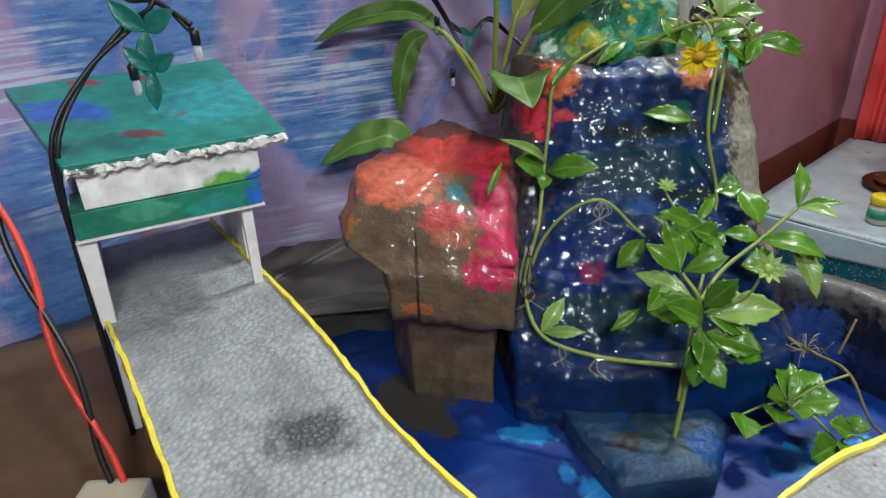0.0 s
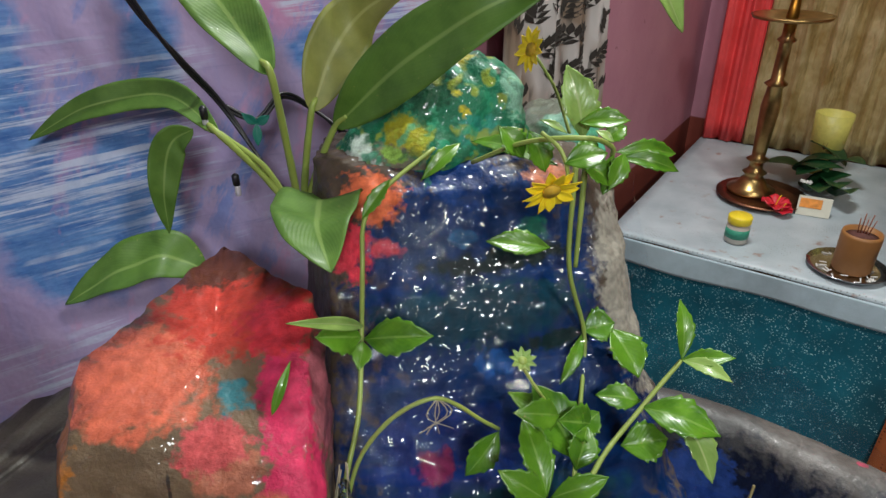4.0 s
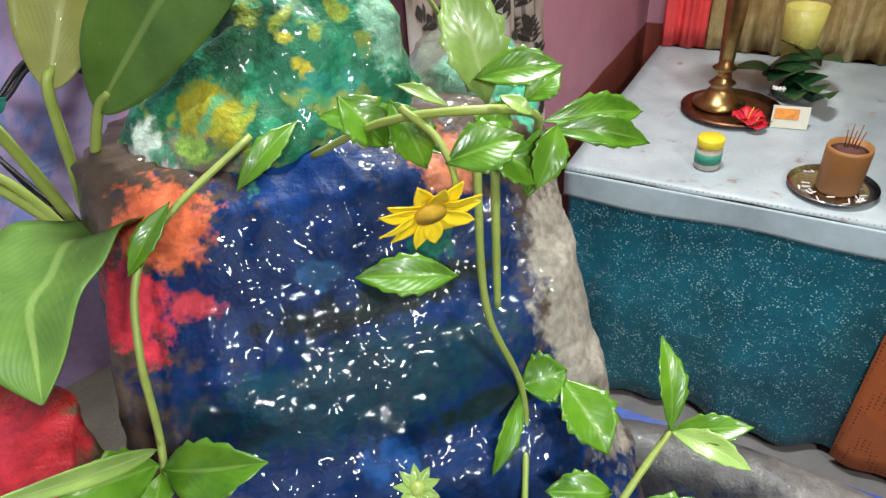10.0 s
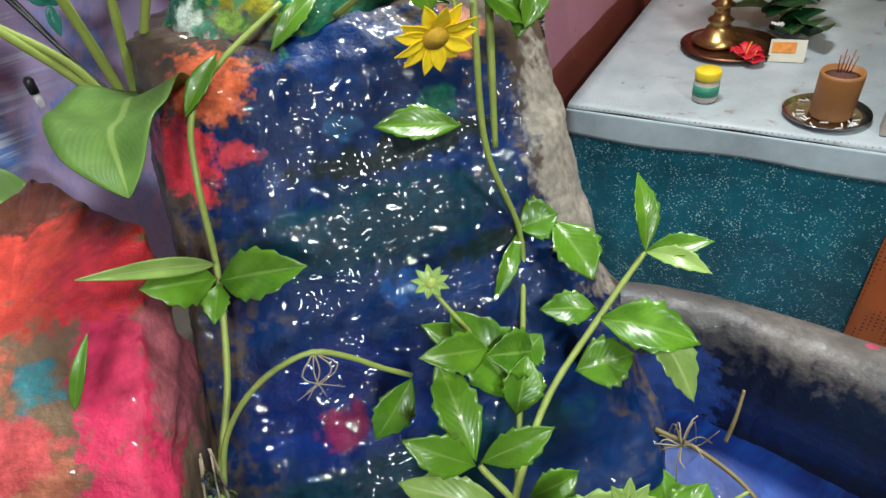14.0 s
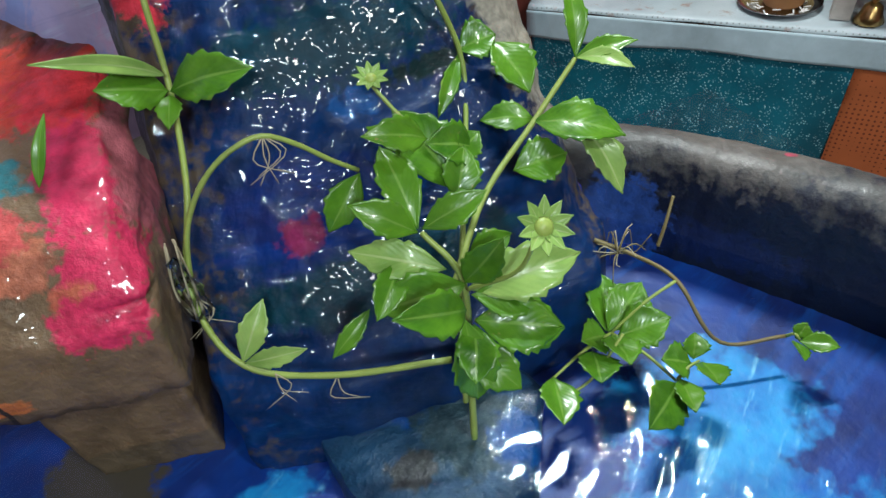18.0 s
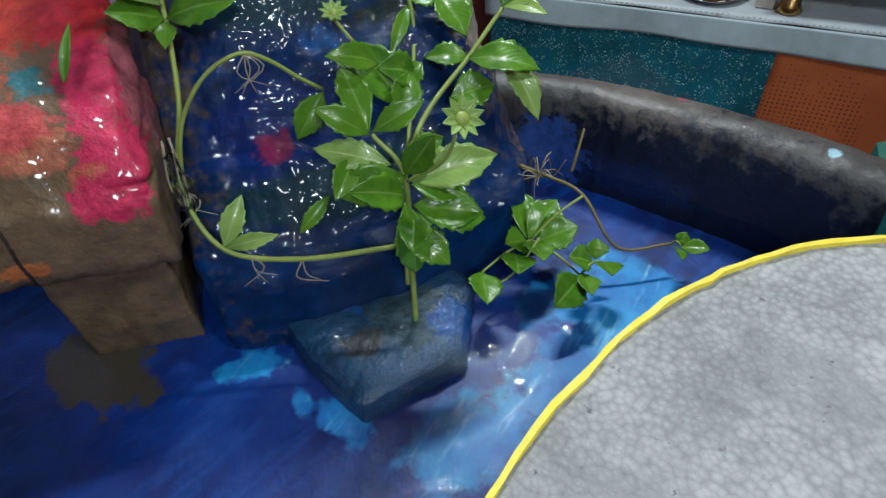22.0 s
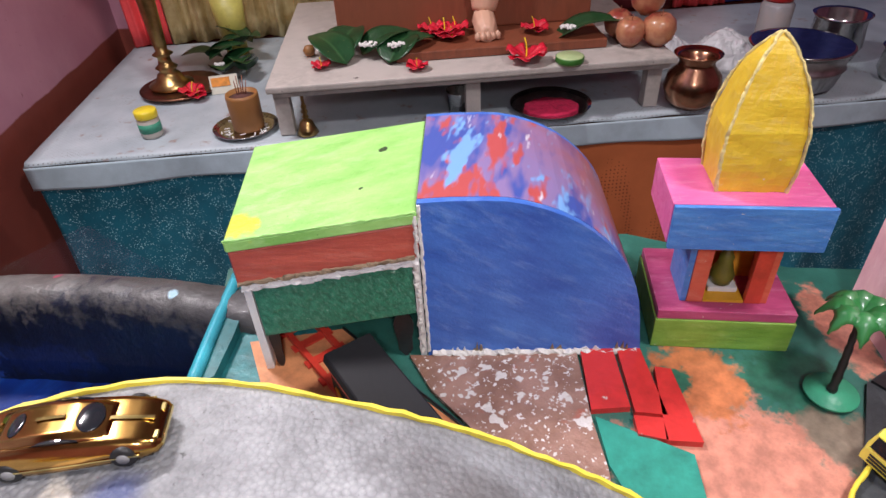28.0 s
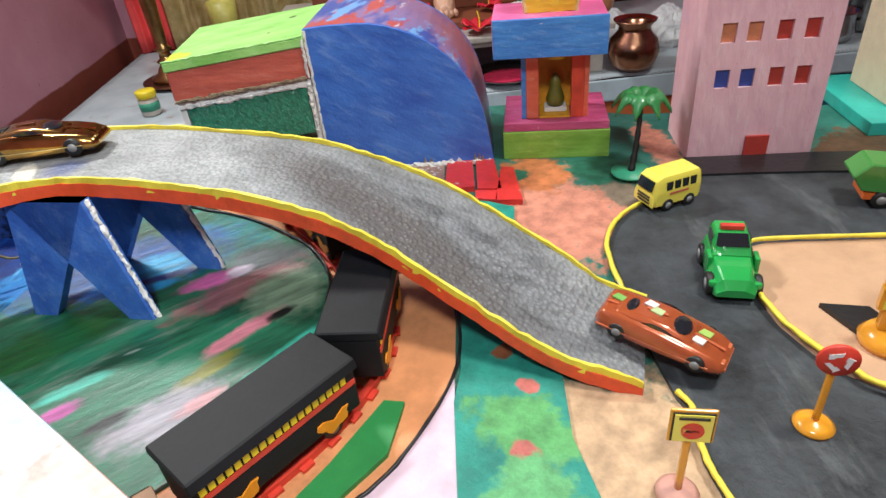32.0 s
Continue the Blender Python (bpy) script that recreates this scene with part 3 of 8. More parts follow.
def meadow_paint():
    n = Nodes("meadow_brush_paint", 0.45, 0.0, 0.08)
    s = n.strokes(55.0, 5.0, (0, 0, -16), n.pos)
    fine = n.strokes(120.0, 7.0, (0, 0, -20), n.pos)
    col = n.mix(n.ramp(s, 0.35, 0.6), (0.004, 0.045, 0.022), (0.012, 0.15, 0.08))
    col = n.mix(n.math("MULTIPLY", n.ramp(n.strokes(48.0, 7.0, (0, 0, -18), n.pos), 0.54, 0.64), 0.8), col, (0.15, 0.2, 0.17))
    col = n.mix(n.math("MULTIPLY", n.ramp(n.strokes(42.0, 8.0, (0, 0, -14), n.pos), 0.6, 0.68), 0.8), col, (0.03, 0.36, 0.26))
    for c, at, r, t in (
            ((0.004, 0.07, 0.016), (0.345, 0.175, 0), (0.045, 0.022, 0.1), -16), ((0.01, 0.17, 0.17), (0.49, 0.178, 0), (0.03, 0.035, 0.1), 0),
            ((0.004, 0.1, 0.36), (0.425, 0.215, 0), (0.075, 0.034, 0.1), -30), ((0.01, 0.3, 0.55), (0.43, 0.196, 0), (0.03, 0.016, 0.1), -30),
            ((0.003, 0.02, 0.13), (0.424, 0.178, 0), (0.028, 0.0045, 0.1), -32), ((0.01, 0.25, 0.52), (0.42, 0.17, 0), (0.022, 0.006, 0.1), -30),
            ((0.1, 0.12, 0.13), (0.482, 0.125, 0), (0.026, 0.02, 0.1), -40), ((0.3, 0.12, 0.13), (0.452, 0.112, 0), (0.045, 0.014, 0.1), -18),
            ((0.7, 0.14, 0.38), (0.446, 0.139, 0), (0.02, 0.008, 0.1), -26), ((0.62, 0.5, 0.62), (0.464, 0.13, 0), (0.01, 0.006, 0.1), -20),
            ((0.2, 0.3, 0.2), (0.463, 0.078, 0), (0.025, 0.026, 0.1), -16), ((0.5, 0.17, 0.22), (0.42, 0.072, 0), (0.026, 0.0065, 0.1), -6),
            ((0.14, 0.14, 0.015), (0.388, 0.063, 0), (0.022, 0.006, 0.1), -4), ((0.03, 0.34, 0.25), (0.41, 0.033, 0), (0.045, 0.0055, 0.1), 0),
            ((0.27, 0.25, 0.29), (0.352, 0.054, 0), (0.032, 0.016, 0.1), -12), ((0.5, 0.24, 0.26), (0.37, 0.045, 0), (0.014, 0.005, 0.1), -10), ((0.4, 0.06, 0.26), (0.322, 0.108, 0), (0.012, 0.0055, 0.1), -20),
            ((0.03, 0.38, 0.29), (0.336, 0.12, 0), (0.02, 0.005, 0.1), -18), ((0.006, 0.012, 0.01), (0.447, 0.065, 0), (0.009, 0.004, 0.1), -10), ((0.006, 0.01, 0.01), (0.333, 0.077, 0), (0.013, 0.004, 0.1), -18)):
        tone = n.mix(n.ramp(fine, 0.35, 0.65), shade(c, 0.6), shade(c, 1.35))
        col = n.blob(col, tone, at, r, soft=0.6, edge=0.75, scale=75, turn=t)
    col = n.mix(n.math("MULTIPLY", n.ramp(fine, 0.66, 0.7), 0.4), col, (0.36, 0.45, 0.42))
    n.bump(fine, 0.5, 0.003)
    return n.done(col)


patch("meadow", [(0.505, 0.25), (0.517, 0.18), (0.512, 0.11), (0.493, 0.068), (0.474, 0.05), (0.446, 0.03), (0.41, 0.016), (0.35, 0.01), (0.3, 0.02), (0.262, 0.05), (0.29, 0.16), (0.335, 0.235), (0.42, 0.285)], meadow_paint(), 0.002, "meadow brushed in dark green, pink, blue and white strokes")
M_orange = paint("orange_brown_path", (0.6, 0.24, 0.1), 0.55, 0.3, 70, 0.3, worn=(0.6, 0.4, 0.28))
patch("orange_path", [(0.6, 0.26), (0.585, 0.2), (0.573, 0.116), (0.56, 0.05), (0.532, -0.007), (0.5, -0.035), (0.463, -0.061), (0.405, -0.072), (0.368, -0.068), (0.3, -0.05), (0.262, -0.03), (0.262, 0.03), (0.35, 0.008), (0.41, 0.014), (0.446, 0.028), (0.476, 0.048), (0.495, 0.066), (0.514, 0.108), (0.52, 0.18), (0.515, 0.25), (0.55, 0.31)], M_orange, 0.0)
M_teal = painted("teal_flowered_verge", TEAL, [((0.08, 0.3, 0.1), (0.45, -0.11, 0), (0.02, 0.03, 0.1)), ((0.45, 0.12, 0.1), (0.437, -0.12, 0), (0.006, 0.008, 0.02)), ((0.45, 0.12, 0.1), (0.475, -0.1, 0), (0.005, 0.006, 0.02)), ((0.25, 0.08, 0.03), (0.49, -0.075, 0), (0.006, 0.006, 0.02)), ((0.45, 0.12, 0.1), (0.41, -0.13, 0), (0.005, 0.007, 0.02)), ((0.1, 0.35, 0.14), (0.42, -0.135, 0), (0.02, 0.02, 0.02))], 0.6, 0.0, 0.4)
patch("teal_verge", [(0.537, -0.01), (0.516, -0.094), (0.497, -0.108), (0.457, -0.135), (0.431, -0.163), (0.4, -0.2), (0.36, -0.17), (0.396, -0.11), (0.445, -0.073), (0.467, -0.062), (0.505, -0.036)], M_teal, 0.001)
patch("pale_pink_verge", [(0.445, -0.0735), (0.396, -0.1105), (0.358, -0.169), (0.3, -0.12), (0.33, -0.065), (0.368, -0.0685), (0.405, -0.0725), (0.46, -0.0625)], paint("pale_pink_paint", (0.58, 0.42, 0.5), 0.5, 0.25, 60), 0.0)
patch("teal_plot", [(0.63, 0.066), (0.637, 0.005), (0.597, -0.019), (0.56, -0.01), (0.602, 0.044)], paint("teal_paint", (0.01, 0.24, 0.18), 0.4, 0.3, coat=0.2), 0.001)
M_speck = Nodes("speckled_ground", 0.4, 0.0, 0.5)
c = M_speck.mix(M_speck.ramp(M_speck.noise(28.0, 5.0), 0.4, 0.6), (0.24, 0.12, 0.08), (0.36, 0.2, 0.15))
c = M_speck.mix(M_speck.ramp(M_speck.noise(80.0, 2.0), 0.6, 0.63), c, (0.62, 0.58, 0.55))
c = M_speck.mix(M_speck.ramp(M_speck.noise(260.0, 2.0), 0.6, 0.64), c, (0.66, 0.62, 0.6))
c = M_speck.mix(M_speck.ramp(M_speck.noise(45.0, 3.0), 0.62, 0.7), c, (0.4, 0.1, 0.06))
M_speck.bump(M_speck.noise(120.0, 5.0), 0.7, 0.003)
patch("speckled_yard", [(0.606, 0.2), (0.613, 0.188), (0.68, 0.105), (0.627, 0.067), (0.6, 0.044), (0.565, 0.02), (0.562, 0.05), (0.575, 0.116), (0.589, 0.168)], M_speck.done(c), 0.001)
M_tile = paint("red_tile_paint", (0.56, 0.03, 0.025), 0.35, 0.2, 80, 0.3, worn=(0.6, 0.5, 0.45))
for q in ([(0.682, 0.103), (0.693, 0.083), (0.648, 0.05), (0.632, 0.07)], [(0.694, 0.08), (0.701, 0.065), (0.655, 0.028), (0.646, 0.046)], [(0.69, 0.05), (0.694, 0.04), (0.647, 0.003), (0.636, 0.022)], [(0.643, 0.046), (0.651, 0.03), (0.637, 0.021), (0.631, 0.038)]):
    patch("red_tile", q, M_tile, 0.003)


def asphalt():
    n = Nodes("grey_road_paint", 0.6, 0.0, 0.0)
    col = n.mix(n.ramp(n.noise(35.0, 6.0, 0.7), 0.3, 0.7), (0.012, 0.014, 0.017), (0.05, 0.058, 0.066))
    col = n.mix(n.ramp(n.strokes(24.0, 4.0, (0, 0, 40), n.pos), 0.55, 0.7), col, (0.11, 0.12, 0.125))
    n.bump(n.noise(200.0, 5.0), 0.4, 0.002)
    return n.done(col)


M_road = asphalt()
ROAD = [(0.559, -0.121), (0.59, -0.098), (0.62, -0.08), (0.653, -0.074), (0.682, -0.078), (0.712, -0.075), (0.754, -0.07), (0.772, -0.078), (0.827, -0.173), (0.84, -0.2), (0.95, -0.38), (0.85, -0.5), (0.6, -0.6), (0.4, -0.5), (0.38, -0.3), (0.43, -0.24), (0.461, -0.205), (0.477, -0.19), (0.501, -0.177), (0.508, -0.167)]
patch("grey_road", ROAD, M_road, 0.001)
patch("black_forecourt", [(0.756, -0.072), (0.774, -0.082), (0.83, -0.173), (0.85, -0.21), (0.815, -0.222), (0.797, -0.186), (0.77, -0.138), (0.747, -0.1)], M_black, 0.003)
ISLAND = [(0.706, -0.232), (0.668, -0.172), (0.654, -0.161), (0.636, -0.166), (0.609, -0.18), (0.588, -0.197), (0.573, -0.217), (0.565, -0.234), (0.562, -0.26), (0.6, -0.36), (0.76, -0.34)]
patch("beige_island", ISLAND, paint("beige_ground_paint", (0.5, 0.3, 0.18), 0.55, 0.2, 50, 0.3), 0.004)


def rope(name, pts, z=G + 0.003, r=0.0017, n=50, parent=None, mat=None):
    line = [(x, y, z if len(p) == 0 else p[0]) for x, y, *p in pts]
    bm = tube(line, r, r, n, 6)
    for v in bm.verts:
        v.co += 0.0007 * Vector(noise.noise_vector(v.co * 180))
    return part(name, bm, mat or M_yellow, parent or board, smooth=True)


rope("yellow_kerb", [(0.556, -0.125), (0.564, -0.119), (0.59, -0.098), (0.62, -0.08), (0.653, -0.074), (0.682, -0.08)])
rope("yellow_kerb", [(0.8, -0.38), (0.74, -0.288), (0.706, -0.232), (0.668, -0.172), (0.654, -0.161), (0.636, -0.166), (0.609, -0.18), (0.588, -0.197), (0.573, -0.217), (0.565, -0.234), (0.562, -0.26), (0.6, -0.36)], G + 0.006)
rope("yellow_kerb", [(0.508, -0.167), (0.501, -0.177), (0.477, -0.19), (0.461, -0.205), (0.43, -0.24)])
rope("black_edge_line", [(0.6, 0.26), (0.588, 0.2), (0.573, 0.116), (0.56, 0.05), (0.535, -0.007), (0.503, -0.035), (0.463, -0.061), (0.405, -0.072), (0.368, -0.068), (0.3, -0.05)], G, 0.0011, mat=M_black)
rope("black_edge_line", [(0.505, 0.25), (0.517, 0.18), (0.512, 0.11), (0.493, 0.068), (0.474, 0.05), (0.446, 0.03), (0.41, 0.016), (0.35, 0.01)], G + 0.002, 0.0013, mat=M_black)
M_cyan = paint("cyan_paint", (0.02, 0.36, 0.45), 0.4, 0.2)
cyan = tagged(part("bank_wall", prism([(0.497, 0.303), (0.51, 0.298), (0.545, 0.32), (0.612, 0.37), (0.604, 0.382), (0.589, 0.37)], -0.09, 0.012), paint("teal_bank_paint", (0.005, 0.13, 0.14), 0.35, 0.3)), "teal painted edge wall between pond and town", "wall", kind="structure")
part("trim", tube([(0.495, 0.303, 0.013), (0.545, 0.34, 0.013), (0.592, 0.373, 0.013)], 0.005, 0.005, 12, 6), M_cyan, cyan, "bright cyan trim", smooth=True)

# ---- waterfall rock ----
DARKBLUE, BROWN = (0.001, 0.019, 0.085), (0.07, 0.05, 0.036)
TEALBLUE = (0.003, 0.032, 0.055)
M_fall = painted("wet_painted_rock", BROWN, [
    (DARKBLUE, (0.24, 0.5, -0.03), (0.15, 0.1, 0.08)),
    (DARKBLUE, (0.25, 0.56, 0.05), (0.125, 0.12, 0.14)), (DARKBLUE, (0.25, 0.65, 0.15), (0.095, 0.09, 0.075)), ((0.003, 0.03, 0.14), (0.24, 0.7, 0.215), (0.03, 0.05, 0.04)),
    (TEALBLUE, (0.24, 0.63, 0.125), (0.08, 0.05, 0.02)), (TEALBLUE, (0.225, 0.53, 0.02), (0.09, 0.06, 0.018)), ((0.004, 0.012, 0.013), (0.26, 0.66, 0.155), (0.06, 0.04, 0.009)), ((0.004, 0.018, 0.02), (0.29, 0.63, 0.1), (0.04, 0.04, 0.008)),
    ((0.005, 0.06, 0.22), (0.246, 0.615, 0.095), (0.02, 0.03, 0.009)), ((0.005, 0.05, 0.2), (0.256, 0.585, 0.055), (0.03, 0.03, 0.008)), ((0.001, 0.016, 0.11), (0.196, 0.56, 0.06), (0.06, 0.04, 0.03)), ((0.008, 0.08, 0.2), (0.235, 0.66, 0.172), (0.012, 0.03, 0.006)),
    ((0.16, 0.015, 0.06), (0.19, 0.58, 0.045), (0.016, 0.04, 0.009)), ((0.55, 0.12, 0.05), (0.176, 0.69, 0.195), (0.024, 0.03, 0.018)), ((0.6, 0.04, 0.06), (0.152, 0.68, 0.165), (0.02, 0.04, 0.02)), ((0.5, 0.17, 0.09), (0.31, 0.69, 0.195), (0.022, 0.03, 0.014)), ((0.5, 0.05, 0.07), (0.178, 0.68, 0.168), (0.02, 0.03, 0.007)),
    ((0.27, 0.24, 0.2), (0.365, 0.64, 0.1), (0.03, 0.06, 0.1)), ((0.42, 0.16, 0.22), (0.398, 0.67, 0.12), (0.012, 0.05, 0.08)), ((0.06, 0.34, 0.22), (0.376, 0.73, 0.205), (0.03, 0.04, 0.02)), ((0.02, 0.1, 0.5), (0.346, 0.69, 0.165), (0.009, 0.02, 0.012)), ((0.005, 0.02, 0.4), (0.406, 0.58, 0.0), (0.014, 0.03, 0.04)), ((0.06, 0.3, 0.14), (0.215, 0.7, 0.205), (0.007, 0.02, 0.007)), ((0.01, 0.12, 0.08), (0.29, 0.67, 0.17), (0.016, 0.03, 0.01))],
    0.42, 0.35, 0.4, 70.0, wet=240.0)
M_fall.node_tree.nodes["Principled BSDF"].inputs["Specular IOR Level"].default_value = 0.12
FALL = [(-0.09, 0.47, 0.36), (-0.015, 0.482, 0.355), (-0.008, 0.503, 0.352), (0.04, 0.536, 0.352), (0.048, 0.551, 0.35), (0.085, 0.578, 0.35), (0.092, 0.588, 0.35), (0.14, 0.617, 0.349), (0.147, 0.625, 0.348), (0.185, 0.65, 0.345), (0.2, 0.66, 0.342), (0.215, 0.685, 0.33)]
rings = []
for z, fy, rx in FALL:
    k = max(0.0, z) / 0.215
    e = 0.034 * (1 - k)
    rings.append([(x + 0.036, y + 0.006, zz) for x, y, zz in [(0.112 - e, fy + 0.024, z), (0.155 - 0.4 * e, fy + 0.005, z), (0.22, fy, z), (0.28, fy + 0.006, z), (rx - 0.035, fy + 0.012, z), (rx - 0.008, fy + 0.03 + 0.02 * (1 - k), z), (rx + 0.02 - 0.01 * k, 0.73, z), (rx, 0.775, z), (0.2, 0.785, z), (0.112 - e, 0.775, z), (0.1 - e, 0.72, z)]])
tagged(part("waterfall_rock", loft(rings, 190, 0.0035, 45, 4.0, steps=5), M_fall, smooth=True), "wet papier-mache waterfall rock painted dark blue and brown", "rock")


def clear_film():
    n = Nodes("clear_film", 0.03)
    out = n.t.nodes["Material Output"]
    clear, gloss, mix = n.node("ShaderNodeBsdfTransparent"), n.node("ShaderNodeBsdfGlossy", Roughness=0.02), n.node("ShaderNodeMixShader")
    clear.inputs[0].default_value = (0.94, 0.965, 0.98, 1)
    fr = n.node("ShaderNodeFresnel", IOR=1.33)
    b = n.node("ShaderNodeBump", Strength=1.0, Distance=0.0023)
    n.link(n.math("ADD", n.strokes(140.0, 2.6, (0, 6, 0), n.pos, 0.0), n.math("MULTIPLY", n.noise(190.0, 0.0), 0.16)), b.inputs["Height"])
    for q in (gloss, fr):
        n.link(b.outputs["Normal"], q.inputs["Normal"])
    n.link(fr.outputs[0], mix.inputs[0])
    n.link(clear.outputs[0], mix.inputs[1])
    n.link(gloss.outputs[0], mix.inputs[2])
    n.link(mix.outputs[0], out.inputs["Surface"])
    return n.mat


def film_surface(u, v):
    """The film hangs from ledge to ledge a few millimetres in front of the rock."""
    z = -0.05 + 0.25 * v
    k = max(0.0, z) / 0.215
    i = next((j for j in range(len(FALL) - 1) if FALL[j + 1][0] >= z), len(FALL) - 2)
    (za, ya, _), (zb, yb, _) = FALL[i], FALL[i + 1]
    fy = ya + (yb - ya) * min(1.0, max(0.0, (z - za) / (zb - za)))
    x0, x1 = 0.15 - 0.03 * (1 - k), 0.385
    x = x0 + (x1 - x0) * u
    c = 2 * u - 1
    bend = 0.012 * c * c + 0.012 * max(0.0, c - 0.6) / 0.4
    wrinkle = 0.0045 * abs(noise.noise((x * 26, z * 70, 1.0))) + 0.0006 * noise.noise((x * 70, z * 110, 4.0)) + 0.003 * noise.noise((x * 11, z * 16, 7.0))
    return Vector((x, fy + 0.006 - 0.0065 + bend - wrinkle, z + 0.002 * noise.noise((x * 50, z * 40, 9.0))))


film_ob = part("clear_film", sheet(film_surface, 150, 170), clear_film(), smooth=True)
film_ob.visible_shadow = False
tagged(film_ob, "clear crumpled plastic film hanging wet over the waterfall rock", "plastic film")
M_mound = painted("green_painted_mound", (0.012, 0.16, 0.08), [
    ((0.01, 0.07, 0.035), (0.221, 0.720, 0.272), (0.03, 0.05, 0.02)), ((0.32, 0.3, 0.02), (0.206, 0.700, 0.235), (0.018, 0.03, 0.014)), ((0.6, 0.5, 0.03), (0.249, 0.690, 0.262), (0.007, 0.02, 0.007)), ((0.6, 0.5, 0.03), (0.253, 0.690, 0.248), (0.006, 0.02, 0.007)), ((0.5, 0.45, 0.03), (0.246, 0.730, 0.285), (0.02, 0.02, 0.006)), ((0.3, 0.4, 0.05), (0.276, 0.710, 0.27), (0.006, 0.03, 0.006)), ((0.25, 0.5, 0.36), (0.298, 0.710, 0.258), (0.012, 0.03, 0.02)),
    ((0.16, 0.15, 0.1), (0.196, 0.710, 0.215), (0.025, 0.03, 0.012)), ((0.02, 0.25, 0.18), (0.261, 0.690, 0.235), (0.02, 0.03, 0.012)), ((0.55, 0.62, 0.55), (0.165, 0.700, 0.207), (0.02, 0.04, 0.017)), ((0.5, 0.6, 0.52), (0.171, 0.700, 0.225), (0.01, 0.04, 0.01)), ((0.2, 0.35, 0.06), (0.196, 0.700, 0.222), (0.008, 0.03, 0.005)), ((0.1, 0.09, 0.06), (0.281, 0.700, 0.275), (0.007, 0.03, 0.006))], 0.4, 0.35, 0.7, 90.0, wet=210.0, flecks=((0.01, 0.09, 0.035), (0.3, 0.36, 0.04), (0.03, 0.3, 0.16)))
mr = []
for z, s, cx in ((0.195, 1.0, 0.195), (0.215, 1.02, 0.197), (0.235, 0.87, 0.205), (0.255, 0.68, 0.214), (0.272, 0.46, 0.218), (0.284, 0.2, 0.218)):
    mr.append([(cx + 0.04 + s * 0.08 * math.cos(a), 0.745 + s * 0.055 * math.sin(a), z) for a in (2 * math.pi * i / 14 for i in range(14))])
tagged(part("green_mound", loft(mr, 90, 0.008, 32, 9.0, steps=4), M_mound, smooth=True), "lumpy green mound dabbed with yellow and white paint", "mound")
mr = [[(0.351 + s * 0.04 * math.cos(a), 0.755 + s * 0.045 * math.sin(a), z) for a in (2 * math.pi * i / 14 for i in range(14))] for z, s in ((0.19, 1.0), (0.215, 0.95), (0.228, 0.7), (0.233, 0.3))]
tagged(part("grey_mound", loft(mr, 60, 0.004, 45, 5.0, steps=4), painted("grey_green_rock", (0.14, 0.16, 0.12), [((0.08, 0.33, 0.2), (0.366, 0.720, 0.215), (0.02, 0.04, 0.02)), ((0.2, 0.4, 0.3), (0.336, 0.720, 0.225), (0.015, 0.02, 0.02)), ((0.5, 0.3, 0.36), (0.388, 0.740, 0.21), (0.01, 0.04, 0.02))], 0.3, 0.9, 0.5, wet=170.0), smooth=True), "wet grey-green shoulder of the waterfall rock", "rock")

# red block beside the fall
CORAL, PINK = (0.5, 0.11, 0.06), (0.52, 0.03, 0.09)
M_block = painted("red_painted_block", (0.13, 0.085, 0.05), [
    (CORAL, (0.015, 0.59, 0.14), (0.045, 0.05, 0.025)), ((0.5, 0.05, 0.03), (0.07, 0.65, 0.15), (0.05, 0.05, 0.03)), ((0.12, 0.035, 0.02), (0.055, 0.7, 0.155), (0.05, 0.03, 0.025)), (PINK, (0.1, 0.53, 0.09), (0.02, 0.06, 0.016)), (PINK, (0.1, 0.57, 0.12), (0.018, 0.05, 0.03)), ((0.3, 0.08, 0.1), (0.12, 0.6, 0.1), (0.01, 0.05, 0.03)),
    ((0.03, 0.14, 0.16), (0.068, 0.572, 0.13), (0.013, 0.016, 0.012)), ((0.5, 0.03, 0.04), (0.1, 0.62, 0.145), (0.028, 0.03, 0.02)), ((0.45, 0.16, 0.03), (-0.035, 0.57, 0.112), (0.016, 0.03, 0.018)), ((0.42, 0.13, 0.04), (0.03, 0.513, 0.045), (0.014, 0.012, 0.006)), ((0.36, 0.12, 0.07), (0.06, 0.53, 0.105), (0.022, 0.02, 0.012)), ((0.4, 0.1, 0.06), (0.085, 0.52, 0.085), (0.012, 0.02, 0.01)), ((0.035, 0.025, 0.018), (0.03, 0.52, 0.065), (0.0014, 0.03, 0.05)), (PINK, (0.09, 0.515, 0.075), (0.02, 0.03, 0.014), 20), ((0.45, 0.07, 0.07), (0.055, 0.55, 0.112), (0.02, 0.02, 0.012))], 0.42, 0.4, 0.7, 70.0, wet=210.0)
